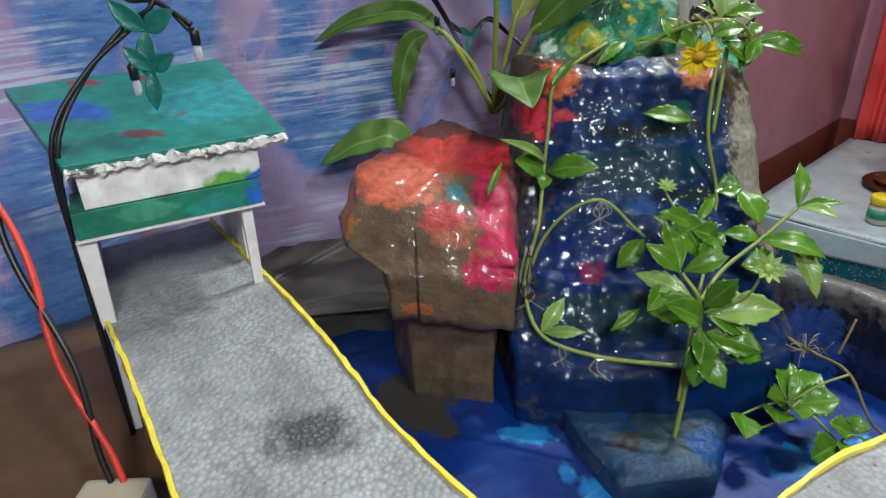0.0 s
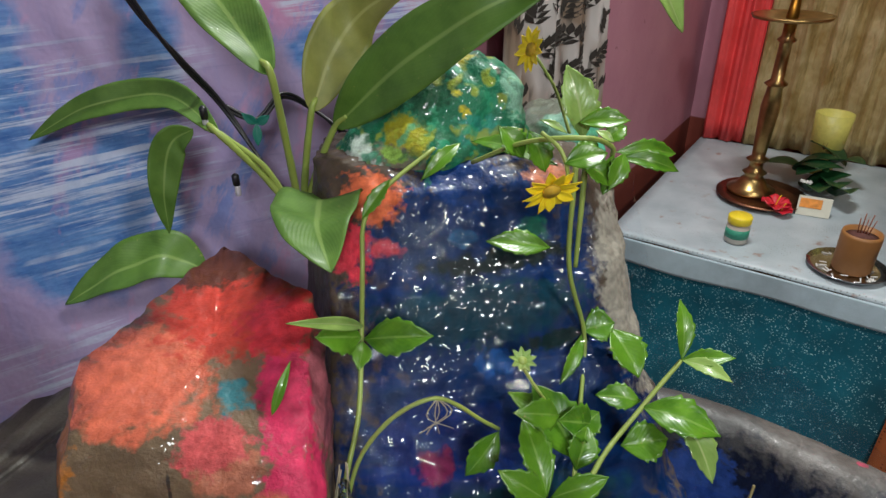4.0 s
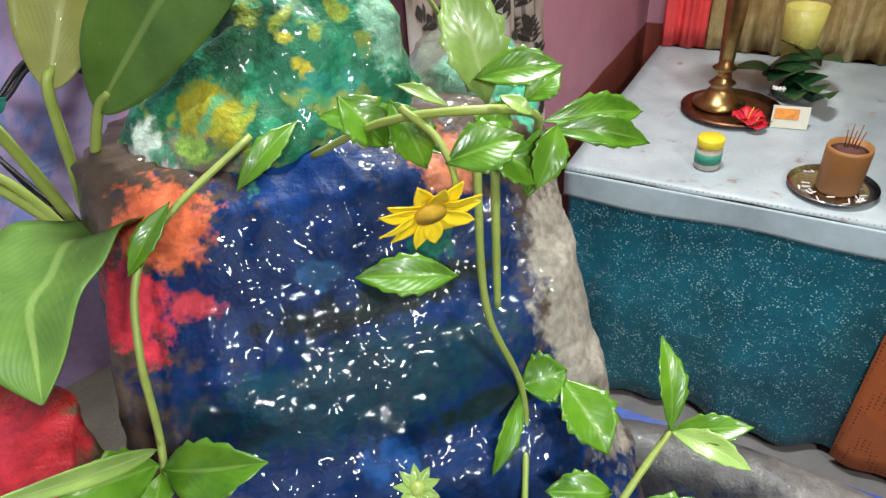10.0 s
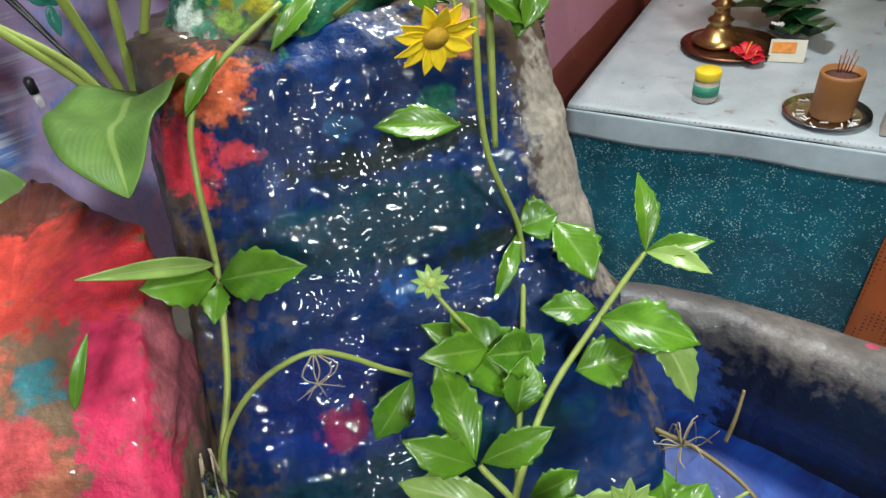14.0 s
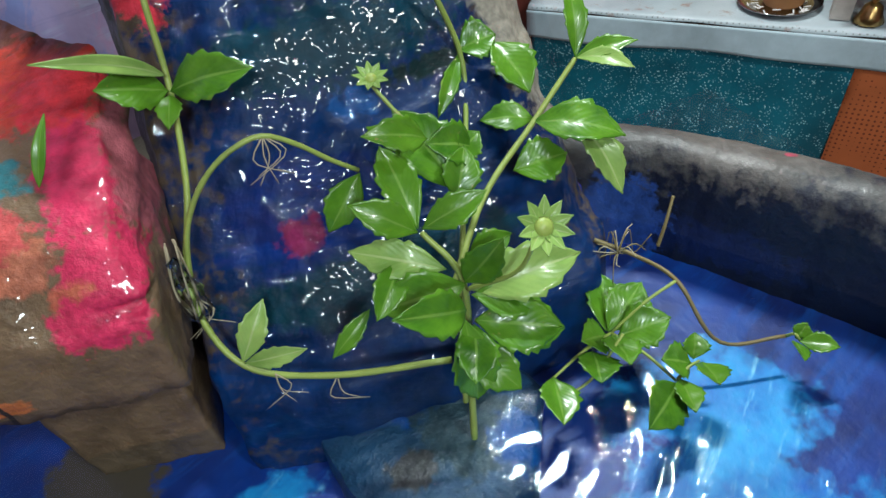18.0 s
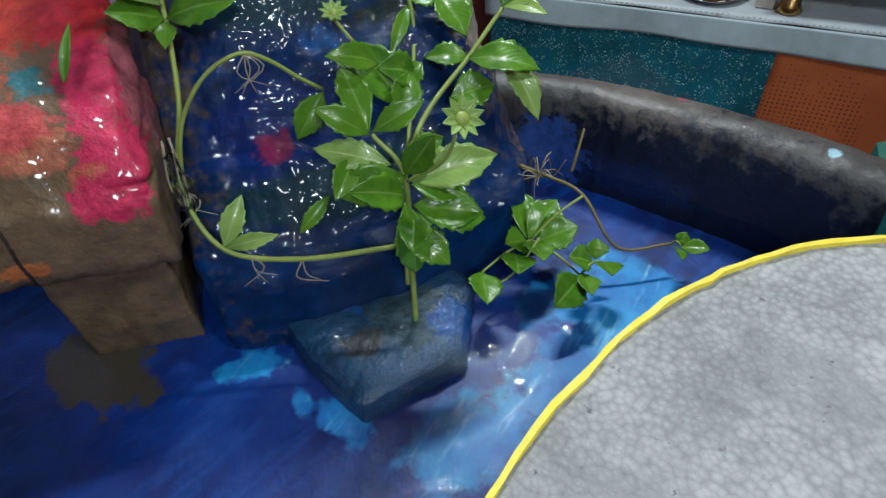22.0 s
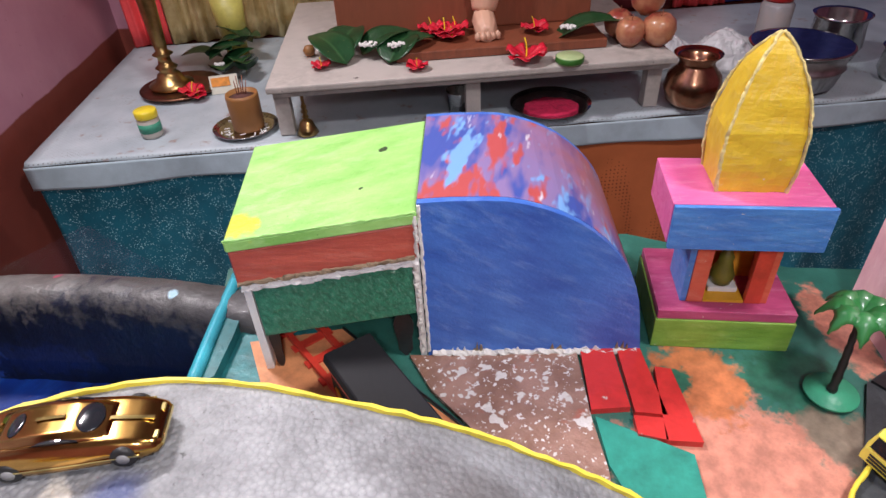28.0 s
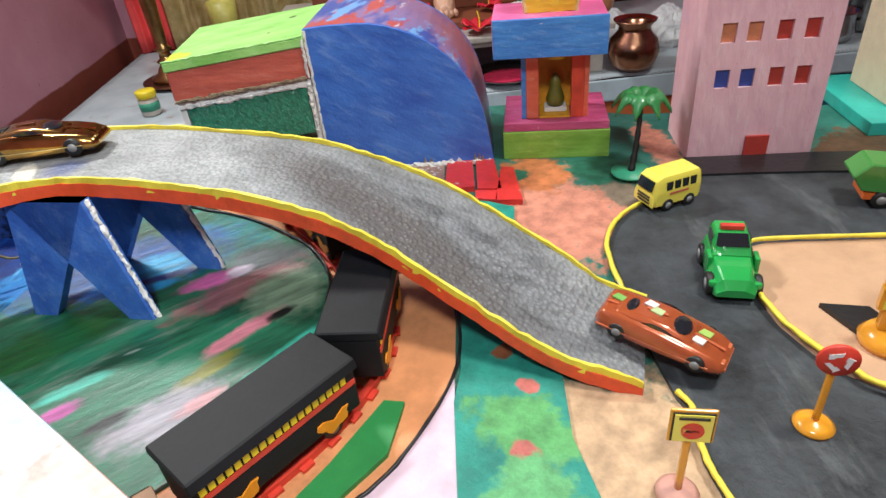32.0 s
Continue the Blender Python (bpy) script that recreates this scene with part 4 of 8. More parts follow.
blk = [[(0.02, 0.545, -0.085), (0.095, 0.53, -0.085), (0.11, 0.62, -0.085), (0.03, 0.66, -0.085), (0.0, 0.6, -0.085)], [(0.02, 0.545, 0.02), (0.097, 0.53, 0.012), (0.11, 0.61, 0.012), (0.03, 0.66, 0.02), (0.0, 0.6, 0.025)],
       [(0.008, 0.515, 0.033), (0.11, 0.501, 0.025), (0.125, 0.6, 0.025), (0.04, 0.68, 0.05), (-0.005, 0.6, 0.04)], [(0.004, 0.519, 0.076), (0.113, 0.506, 0.072), (0.127, 0.61, 0.09), (0.03, 0.7, 0.1), (-0.012, 0.585, 0.08)],
       [(-0.031, 0.545, 0.092), (0.113, 0.511, 0.08), (0.128, 0.625, 0.125), (0.03, 0.71, 0.13), (-0.042, 0.59, 0.1)], [(-0.02, 0.562, 0.13), (0.106, 0.528, 0.102), (0.122, 0.64, 0.148), (0.06, 0.72, 0.155), (-0.022, 0.615, 0.142)]]
tagged(part("red_block", loft(blk, 130, 0.003, 50, 6.0, steps=7), M_block, smooth=True), "overhanging rock block painted coral, pink and brown", "rock")
# submerged slab
M_stone = painted("wet_blue_grey_stone", (0.018, 0.06, 0.12), [((0.004, 0.05, 0.2), (0.21, 0.5, -0.055), (0.035, 0.02, 0.02)), ((0.03, 0.06, 0.075), (0.24, 0.46, -0.055), (0.03, 0.03, 0.02)), ((0.004, 0.06, 0.22), (0.265, 0.44, -0.055), (0.018, 0.02, 0.02)), ((0.05, 0.05, 0.05), (0.2, 0.45, -0.055), (0.015, 0.012, 0.02))], 0.35, 0.2, 0.7)
STONE = [(0.152, 0.502), (0.158, 0.46), (0.18, 0.4), (0.258, 0.408), (0.294, 0.466), (0.28, 0.52), (0.2, 0.53)]
tagged(part("pond_stone", loft([[(x, y, -0.078) for x, y in STONE], [(x + 0.002, y + 0.002, -0.064) for x, y in STONE], [(x * 0.94 + 0.0134, y * 0.94 + 0.028, -0.0565) for x, y in STONE]], 90, 0.0022, 55, 3.0, steps=3), M_stone, smooth=True), "flat blue-grey stone just under the water", "stone")

# ---- flyover ----
CENTER = [(-0.185, 0.525, 0.118), (-0.137, 0.452, 0.117), (-0.09, 0.383, 0.114), (-0.053, 0.326, 0.11), (-0.015, 0.268, 0.106), (0.06, 0.195, 0.102), (0.16, 0.187, 0.1), (0.247, 0.228, 0.101), (0.311, 0.247, 0.102), (0.371, 0.242, 0.102), (0.4275, 0.199, 0.101), (0.4665, 0.1235, 0.096), (0.4915, 0.0565, 0.088), (0.511, 0.001, 0.068), (0.5205, -0.0545, 0.042), (0.5255, -0.1035, 0.021), (0.538, -0.139, 0.009)]
WIDTH = [0.1, 0.102, 0.104, 0.104, 0.1, 0.092, 0.09, 0.096, 0.093, 0.085, 0.082, 0.08, 0.08, 0.08, 0.078, 0.075, 0.075]


def foam_road():
    n = Nodes("grey_foam_road", 0.55, 0.0, 0.0)
    col = n.mix(n.ramp(n.noise(26.0, 7.0, 0.72), 0.32, 0.68), (0.17, 0.176, 0.182), (0.38, 0.39, 0.4))
    col = n.mix(n.math("MULTIPLY", n.ramp(n.strokes(45.0, 4.0, (0, 0, -50), n.pos), 0.5, 0.68), 0.45), col, (0.13, 0.13, 0.135))
    col = n.mix(n.ramp(n.noise(150.0, 5.0, 0.7), 0.64, 0.72), col, (0.09, 0.09, 0.09))
    col = n.blob(col, (0.05, 0.05, 0.05), (-0.02, 0.3, 0.11), (0.022, 0.016, 0.05), soft=0.8, edge=0.8, scale=90)
    col = n.blob(col, (0.08, 0.1, 0.2), (0.405, 0.19, 0.1), (0.012, 0.01, 0.05), soft=0.9)
    col = n.blob(col, (0.55, 0.52, 0.46), (0.385, 0.2, 0.1), (0.006, 0.03, 0.05), soft=0.4, edge=0.9, scale=140, turn=-30)
    along = n.strokes(90.0, 9.0, (0, 0, -68), n.pos)
    worn = n.mix(n.ramp(along, 0.38, 0.62), (0.07, 0.072, 0.08), (0.2, 0.21, 0.225))
    col = n.blob(col, worn, (0.505, -0.03, 0.05), (0.05, 0.13, 0.1), soft=1.1, edge=0.5, scale=40)
    col = n.blob(col, (0.09, 0.08, 0.08), (0.49, 0.0, 0.07), (0.02, 0.1, 0.1), soft=0.9)
    v = n.node("ShaderNodeTexVoronoi", Scale=330.0)
    n.link(n.pos, v.inputs["Vector"])
    bare = n.ramp(n.noise(13.0, 3.0), 0.42, 0.58)
    seam = n.math("MULTIPLY", n.ramp(v.outputs["Distance"], 0.45, 0.8), n.math("ADD", 0.06, n.math("MULTIPLY", bare, 0.32)))
    col = n.mix(n.math("MULTIPLY", n.math("MULTIPLY", n.ramp(v.outputs["Distance"], 0.4, 0.1), bare), 0.22), col, (0.55, 0.55, 0.55))
    col = n.mix(seam, col, (0.11, 0.11, 0.115))
    n.bump(n.math("SUBTRACT", 1.0, v.outputs["Distance"]), 0.6, 0.0014)
    n.bump(n.noise(160.0, 5.0), 0.35, 0.002)
    return n.done(col)


fly = thing("flyover", "curved grey foam flyover with yellow kerbs and a red edge", "bridge", (0.3, 0.24, 0.0))
part("deck", ribbon(CENTER, WIDTH, -0.0098, 0.0, 120, -0.98, 0.985), foam_road(), fly, "grey bead-foam road deck")
for s0, s1 in ((-1.01, -0.96), (0.964, 1.012)):
    bm = ribbon(CENTER, WIDTH, -0.0045, 0.0024, 160, s0, s1)
    for v in bm.verts:
        v.co += 0.0013 * Vector(noise.noise_vector(v.co * 150))
    part("kerb", bm, M_yellow, fly, "lumpy yellow kerb line")
bm = ribbon(CENTER[7:], WIDTH[7:], -0.0105, -0.0018, 110, 0.97, 1.022)
for v in bm.verts:
    v.co += 0.0006 * Vector(noise.noise_vector(v.co * 150))
part("edge", bm, paint("orange_red_edge", (0.72, 0.085, 0.025), 0.45, 0.3, 70, worn=(0.74, 0.42, 0.05)), fly, "orange-red painted side")
# A-shaped piers
for (ax, ay), (fx, fy), (gx, gy) in (((0.385, 0.18), (0.365, 0.21), (0.398, 0.144)), ((0.44, 0.19), (0.425, 0.229), (0.458, 0.154))):
    pier = bmesh.new()
    d = Vector((gx - fx, gy - fy, 0)).normalized()
    nrm = Vector((d.y, -d.x, 0)) * 0.004
    a = Vector((ax, ay, 0.092))
    for (px, py), sgn in (((fx, fy), 1), ((gx, gy), -1)):
        p = Vector((px, py, G))
        q = [p - d * 0.0085, p + d * 0.0085, a + d * 0.027, a - d * 0.027]
        vs = [pier.verts.new(v + o) for o in (nrm, -nrm) for v in q]
        for f in ((0, 1, 2, 3), (7, 6, 5, 4), (0, 4, 5, 1), (1, 5, 6, 2), (2, 6, 7, 3), (3, 7, 4, 0)):
            pier.faces.new([vs[i] for i in f])
    bmesh.ops.recalc_face_normals(pier, faces=pier.faces)
    leg = part("pier", pier, M_blue, fly, "blue foam-board pier with raw white edges")
    for (px, py), k in (((fx, fy), -1), ((gx, gy), 1)):
        torn_edge(leg, Vector((px, py, G)) + d * 0.0098 * k, a + d * 0.0275 * k, 0.0016, mat=M_white, world=True)

# ---- terminal: green station and blue hall ----
TERM = pose(0.616, 0.19, G - 0.003, 0, 0, -55.7)
M_lime = brushed("lime_roof_paint", (0.2, 0.5, 0.1), (0.36, 0.68, 0.2), (0.5, 0.78, 0.36), (0, 0, 12), 2.0, 42.0, 0.45, 0.1, [((0.5, 0.6, 0.03), (0.552, 0.283, 0.12), (0.012, 0.016, 0.03)), ((0.03, 0.06, 0.02), (0.668, 0.262, 0.13), (0.004, 0.003, 0.02)), ((0.05, 0.09, 0.03), (0.62, 0.24, 0.13), (0.002, 0.0014, 0.02)), ((0.6, 0.62, 0.55), (0.69, 0.235, 0.13), (0.003, 0.006, 0.02))], worn=(0.12, 0.3, 0.06))
M_brick_red = brushed("brick_red_paint", (0.38, 0.065, 0.045), (0.56, 0.11, 0.07), (0.62, 0.22, 0.16), (0, 3, 0), 6.0, 80.0, 0.5, 0.05, worn=(0.12, 0.08, 0.06))
M_dkgreen = brushed("dark_green_paint", (0.006, 0.12, 0.065), (0.02, 0.24, 0.14), (0.26, 0.55, 0.42), (0, 60, 0), 1.6, 230.0, 0.35, 0.3, worn=(0.34, 0.58, 0.46), bump=0.9)
M_rag = paint("raw_white_foam", (0.62, 0.6, 0.56), 0.8, 0.2, 120, 0.5, worn=(0.2, 0.18, 0.15))
M_bared = paint("bared_brown_card", (0.22, 0.16, 0.1), 0.8, 0.3, 120, 0.4)
st = tagged(set_at(new("railway_station"), TERM @ pose(0, 0, 0, 0, 0, 7)), "foam-board station with lime roof over a red and green front", "model building")
SAG = Matrix.Identity(4)          # the station has sunk a little towards its free end
SAG[2][0] = 0.075


def st_part(name, bm, mat, label=""):
    bm.transform(SAG)
    return part(name, bm, mat, st, label, world_space=False)


def st_edge(p, q, r, mat):
    return torn_edge(st, SAG @ Vector(p), SAG @ Vector(q), r, mat=mat)


st_part("roof", prism([(-0.119, -0.004), (-0.0006, -0.004), (0.0146, 0.124), (-0.119, 0.124)], 0.118, 0.126, 0.001), M_lime, "lime green roof")
st_part("fascia", prism([(-0.118, -0.003), (-0.001, -0.003), (0.0135, 0.118), (-0.118, 0.118)], 0.0915, 0.1176, 0.001), M_brick_red, "brick red fascia")
st_part("band", box((-0.117, -0.001, 0.0845), (-0.001, 0.116, 0.091), 0.001), M_white, "raw white foam strip")
st_part("front_wall", box((-0.1105, -0.0006, 0.043), (-0.0062, 0.006, 0.084), 0.0005), M_dkgreen, "dark green front wall")
st_part("side_wall", box((-0.1165, 0.0, 0.008), (-0.1115, 0.115, 0.084)), M_white)
st_part("side_wall", box((-0.0055, 0.0, 0.0), (-0.001, 0.115, 0.084)), M_white)
st_part("back_wall", box((-0.111, 0.11, 0.008), (-0.006, 0.115, 0.084)), M_white)
st_edge((-0.116, -0.001, 0.0865), (-0.002, -0.001, 0.0865), 0.002, M_white)
st_edge((-0.0035, 0.0, 0.004), (-0.0035, 0.0, 0.085), 0.002, M_rag)
st_edge((-0.118, -0.003, 0.0925), (-0.004, -0.003, 0.0925), 0.0016, M_bared)
st_edge((-0.002, -0.0035, 0.093), (-0.002, -0.0035, 0.124), 0.0013, M_rag)
st_edge((-0.119, -0.0035, 0.1265), (-0.001, -0.0035, 0.1265), 0.0007, M_lime)
hall = tagged(set_at(new("blue_hall"), TERM), "blue hall with a rounded roof streaked red and blue", "model building")
prof = [(0.0, 0.0), (0.0, 0.131)] + [(p[0], p[1]) for p in spline([(0.02, 0.132, 0), (0.06, 0.13, 0), (0.098, 0.115, 0), (0.127, 0.088, 0), (0.143, 0.055, 0), (0.152, 0.0, 0)], 18)]
part("front_wall", prism(prof, 0.0, 0.005, m=pose(0, 0.0045, 0, 90, 0, 0)), M_blue, hall, "blue painted front wall", world_space=False)
M_streak = Nodes("streaked_roof_paint", 0.4, 0.0, 0.2)
oc = M_streak.object_space()
sc = M_streak.strokes(34.0, 3.5, (0, 0, 80), oc, 3.0)
c = M_streak.mix(M_streak.ramp(sc, 0.42, 0.54), (0.05, 0.09, 0.36), (0.24, 0.17, 0.36))
c = M_streak.mix(M_streak.ramp(M_streak.strokes(36.0, 3.0, (0, 0, 84), oc, 3.0), 0.5, 0.56), c, (0.46, 0.08, 0.08))
c = M_streak.mix(M_streak.ramp(M_streak.strokes(44.0, 3.2, (0, 0, 76), oc, 3.0), 0.57, 0.63), c, (0.16, 0.36, 0.7))
c = M_streak.mix(M_streak.ramp(M_streak.strokes(70.0, 4.0, (0, 0, 82), oc, 3.0), 0.64, 0.7), c, (0.55, 0.55, 0.66))
c = M_streak.blob(c, (0.34, 0.12, 0.15), (0.75, 0.15, 0.07), (0.05, 0.09, 0.05), soft=0.9, edge=0.5)
M_streak.bump(sc, 0.4, 0.003)
M_streak = M_streak.done(c)
roof = [(p[0], p[1]) for p in prof[1:]]
inner_roof = [(p[0] * 0.97 + 0.002, p[1] - 0.005 if p[1] > 0.006 else 0.0) for p in reversed(roof)]
part("roof", prism(roof + inner_roof, -0.118, 0.0, m=pose(0, 0.005, 0, 90, 0, 0)), M_streak, hall, "rounded roof streaked in blue, red and lilac", world_space=False)
part("back_wall", prism(prof, 0.0, 0.004, m=pose(0, 0.127, 0, 90, 0, 0)), M_blue, hall, world_space=False)
for k, (x, w, h) in enumerate(((0.022, 0.012, 0.006), (0.036, 0.008, 0.011), (0.06, 0.02, 0.005), (0.092, 0.014, 0.008), (0.118, 0.022, 0.006), (0.138, 0.01, 0.01))):
    pts = [(x + w * (i / 7 - 0.5), h * (0.5 + 0.5 * math.sin(i * 2.4 + k)) * (1 if 0 < i < 7 else 0.2) + 0.003) for i in range(8)]
    part("torn_patch", prism([(x - w / 2, 0.0005), (x + w / 2, 0.0005)] + pts[::-1], 0.0, 0.0009, m=pose(0, -0.0005, 0, 90, 0, 0)), M_bared if k % 2 else M_rag, hall, "torn raw card at the foot", world_space=False)
for x0, w in ((-0.016, 0.013), (-0.106, 0.007)):
    pts = [(x0 + w * 0.5 * math.cos(a) * (1 + 0.15 * math.sin(5 * a)), 0.024 + 0.024 * math.sin(a) * (1 + 0.06 * math.sin(7 * a))) for a in (i * 0.2618 for i in range(24))]
    part("portal_edge", prism(pts, 0.0, 0.002, m=pose(0, 0.0035, 0, 90, 0, 0)), M_black, st, "ragged black edge of the portal", world_space=False)
torn_edge(hall, (0.003, -0.0015, 0.003), (0.148, -0.0015, 0.003), 0.0026, mat=M_rag)
torn_edge(hall, (0.001, -0.0012, 0.005), (0.001, -0.0012, 0.13), 0.0012, mat=M_rag)

# ---- temple ----
TEMPLE = pose(0.712, 0.061, G - 0.003, 0, 0, -60.2)
M_lgreen = brushed("light_green_paint", (0.13, 0.3, 0.03), (0.24, 0.46, 0.07), (0.36, 0.55, 0.16), (0, 0, 0), 4.0, 90.0, 0.45, 0.1, worn=(0.66, 0.6, 0.5))
M_pink = brushed("bright_pink_paint", (0.66, 0.1, 0.28), (0.78, 0.16, 0.38), (0.85, 0.4, 0.55), (0, 0, 0), 4.0, 90.0, 0.45, 0.1, worn=(0.66, 0.6, 0.5))
M_pinkdark = brushed("magenta_paint", (0.34, 0.04, 0.12), (0.52, 0.08, 0.2), (0.66, 0.25, 0.36), (0, 0, 0), 4.0, 90.0, 0.45, 0.1, worn=(0.66, 0.6, 0.5))
M_sky = brushed("sky_blue_paint", (0.03, 0.16, 0.5), (0.06, 0.26, 0.64), (0.25, 0.45, 0.75), (0, 0, 0), 4.0, 90.0, 0.45, 0.1, worn=(0.66, 0.6, 0.5))
M_orange2 = brushed("orange_red_paint", (0.6, 0.09, 0.045), (0.7, 0.15, 0.08), (0.72, 0.32, 0.2), (0, 0, 0), 4.0, 90.0, 0.45, 0.1, worn=(0.66, 0.6, 0.5))
M_gold = brushed("yellow_spire_paint", (0.66, 0.42, 0.02), (0.78, 0.55, 0.03), (0.72, 0.55, 0.16), (0, 0, 0), 4.0, 90.0, 0.45, 0.1, worn=(0.66, 0.6, 0.5))
tp = tagged(set_at(new("temple"), TEMPLE), "small foam temple with a yellow spire and pink and blue slab", "model building")
part("plinth", box((0, 0, 0), (0.094, 0.075, 0.026), 0.0008), M_lgreen, tp, "light green plinth", world_space=False)
part("step", box((0.001, 0.001, 0.0262), (0.093, 0.074, 0.034), 0.0008), M_pinkdark, tp, "magenta step", world_space=False)
part("side_panel", box((0.017, 0.012, 0.0342), (0.021, 0.048, 0.0968)), M_sky, tp, world_space=False)
part("side_panel", box((0.071, 0.012, 0.0342), (0.075, 0.048, 0.0968)), M_orange2, tp, world_space=False)
part("pillar", box((0.0212, 0.011, 0.0342), (0.032, 0.016, 0.0968), 0.0006), M_orange2, tp, world_space=False)
part("pillar", box((0.06, 0.011, 0.0342), (0.0708, 0.016, 0.0968), 0.0006), paint("red_pillar_paint", (0.6, 0.06, 0.03), 0.45, 0.2), tp, world_space=False)
part("niche_wall", box((0.0212, 0.042, 0.0342), (0.0708, 0.047, 0.0968)), paint("amber_paint", (0.7, 0.28, 0.02), 0.5, 0.2), tp, "amber niche wall", world_space=False)
part("niche_floor", box((0.0325, 0.0115, 0.0342), (0.0595, 0.0418, 0.0362)), paint("amber_floor_paint", (0.72, 0.36, 0.02), 0.5, 0.2), tp, world_space=False)
part("idol_seat", box((0.037, 0.02, 0.0364), (0.057, 0.036, 0.0405), 0.001), M_white, tp, world_space=False)
part("niche_figure", lathe([(0.007, 0), (0.0085, 0.006), (0.006, 0.014), (0.0048, 0.018), (0.005, 0.022), (0.002, 0.028), (0.0, 0.029)], 16, (0.047, 0.028, 0.0407)), paint("olive_clay", (0.14, 0.13, 0.02), 0.4, 0.3), tp, "small olive clay figure", smooth=True, world_space=False)
part("bell", lathe([(0.008, 0), (0.006, 0.004), (0.003, 0.008), (0.0, 0.009)], 14, (0.047, 0.017, 0.0865)), M_gold, tp, "yellow paper bell", smooth=True, world_space=False)
part("roof_slab", box((-0.006, -0.006, 0.097), (0.086, 0.052, 0.1258), 0.001), M_pink, tp, "pink roof slab", world_space=False)
part("blue_front", box((-0.0055, -0.0095, 0.0945), (0.087, -0.0062, 0.1255), 0.0006), M_sky, tp, "blue front panel of the slab", world_space=False)
sp = [[(0.042 + sx * w * 0.76, 0.026 + sy * w * 0.64, 0.126 + (z - 0.1147) * 0.965) for sx, sy in ((-1, -1), (1, -1), (1, 1), (-1, 1))] for z, w in ((0.1147, 0.027), (0.135, 0.0295), (0.155, 0.029), (0.175, 0.024), (0.192, 0.016), (0.205, 0.006), (0.209, 0.001))]
bm = loft(sp, 64, 0.0008, 80, 2, steps=4)
spire = part("spire", bm, M_gold, tp, "yellow foam spire, pale and chipped along its edges", world_space=False)
M_chip = paint("chipped_yellow_foam", (0.6, 0.5, 0.2), 0.75, 0.35, 150, 0.5, worn=(0.35, 0.26, 0.08))
for c0 in range(4):
    bm = tube([r[c0] for r in sp], 0.0012, 0.0009, 60, 6)
    for v in bm.verts:
        v.co += 0.0009 * Vector(noise.noise_vector(v.co * 260))
    part("chipped_edge", bm, M_chip, spire, "pale chipped foam edge", world_space=False)

# ---- pink tower block ----
BLOCK = pose(0.777, -0.083, G - 0.003, 0, 0, -58.5)
M_towerpink = brushed("pink_tower_paint", (0.66, 0.37, 0.43), (0.78, 0.5, 0.54), (0.83, 0.66, 0.67), (0, 80, 0), 3.5, 70.0, 0.5, 0.1, [((0.62, 0.4, 0.52), (0.81, -0.04, 0.15), (0.02, 0.02, 0.08))], worn=(0.45, 0.2, 0.24))
tw = tagged(set_at(new("apartment_tower"), BLOCK), "tall pink foam apartment block with rows of small windows", "model building")
ROWS_Z = [0.071, 0.107, 0.146, 0.186, 0.226, 0.264]
COLS = [0.019, 0.038, 0.06, 0.08]
TW, TD, TH = 0.1, 0.07, 0.3
xs = [0.0] + [v for c0 in COLS for v in (c0 - 0.0055, c0 + 0.0055)] + [TW]
for i in range(0, len(xs) - 1):
    if i % 2 == 0:
        part("front_wall", box((xs[i], 0, 0.0), (xs[i + 1], 0.004, TH)), M_towerpink, tw, world_space=False)
    else:
        zs = [0.0] + [v for r in ROWS_Z for v in (r - 0.0075, r + 0.0075)] + [TH]
        for j in range(0, len(zs) - 1, 2):
            part("front_wall", box((xs[i], 0, zs[j]), (xs[i + 1], 0.004, zs[j + 1])), M_towerpink, tw, world_space=False)
part("side_wall", box((0, 0.0042, 0), (0.004, TD, TH)), M_towerpink, tw, world_space=False)
part("side_wall", box((TW - 0.004, 0.0042, 0), (TW, TD, TH)), M_towerpink, tw, world_space=False)
part("back_wall", box((0.0042, TD - 0.004, 0), (TW - 0.0042, TD, TH)), M_towerpink, tw, world_space=False)
part("roof", box((0, 0, TH + 0.0002), (TW, TD, TH + 0.004)), M_towerpink, tw, world_space=False)
PANES = [paint("red_pane", (0.4, 0.04, 0.03), 0.4, 0.2), paint("blue_pane", (0.03, 0.06, 0.28), 0.4, 0.2), paint("orange_pane", (0.55, 0.2, 0.1), 0.4, 0.2)]
for r, z in enumerate(ROWS_Z):
    for c0, x in enumerate(COLS):
        part("window_pane", box((x - 0.0054, 0.0025, z - 0.0074), (x + 0.0054, 0.0045, z + 0.0074)), PANES[(2, 0, 0, 0, 1, 1, 1, 0, 1, 2, 2, 0)[(r * 4 + c0 + 4 * (r == 0)) % 12] if r > 1 else ((1, 1, 0, 0), (2, 2, 0, 0))[r][c0]], tw, world_space=False)
part("door", box((0.045, -0.0025, 0), (0.064, -0.0002, 0.022), 0.0005), PANES[0], tw, "red painted door", world_space=False)

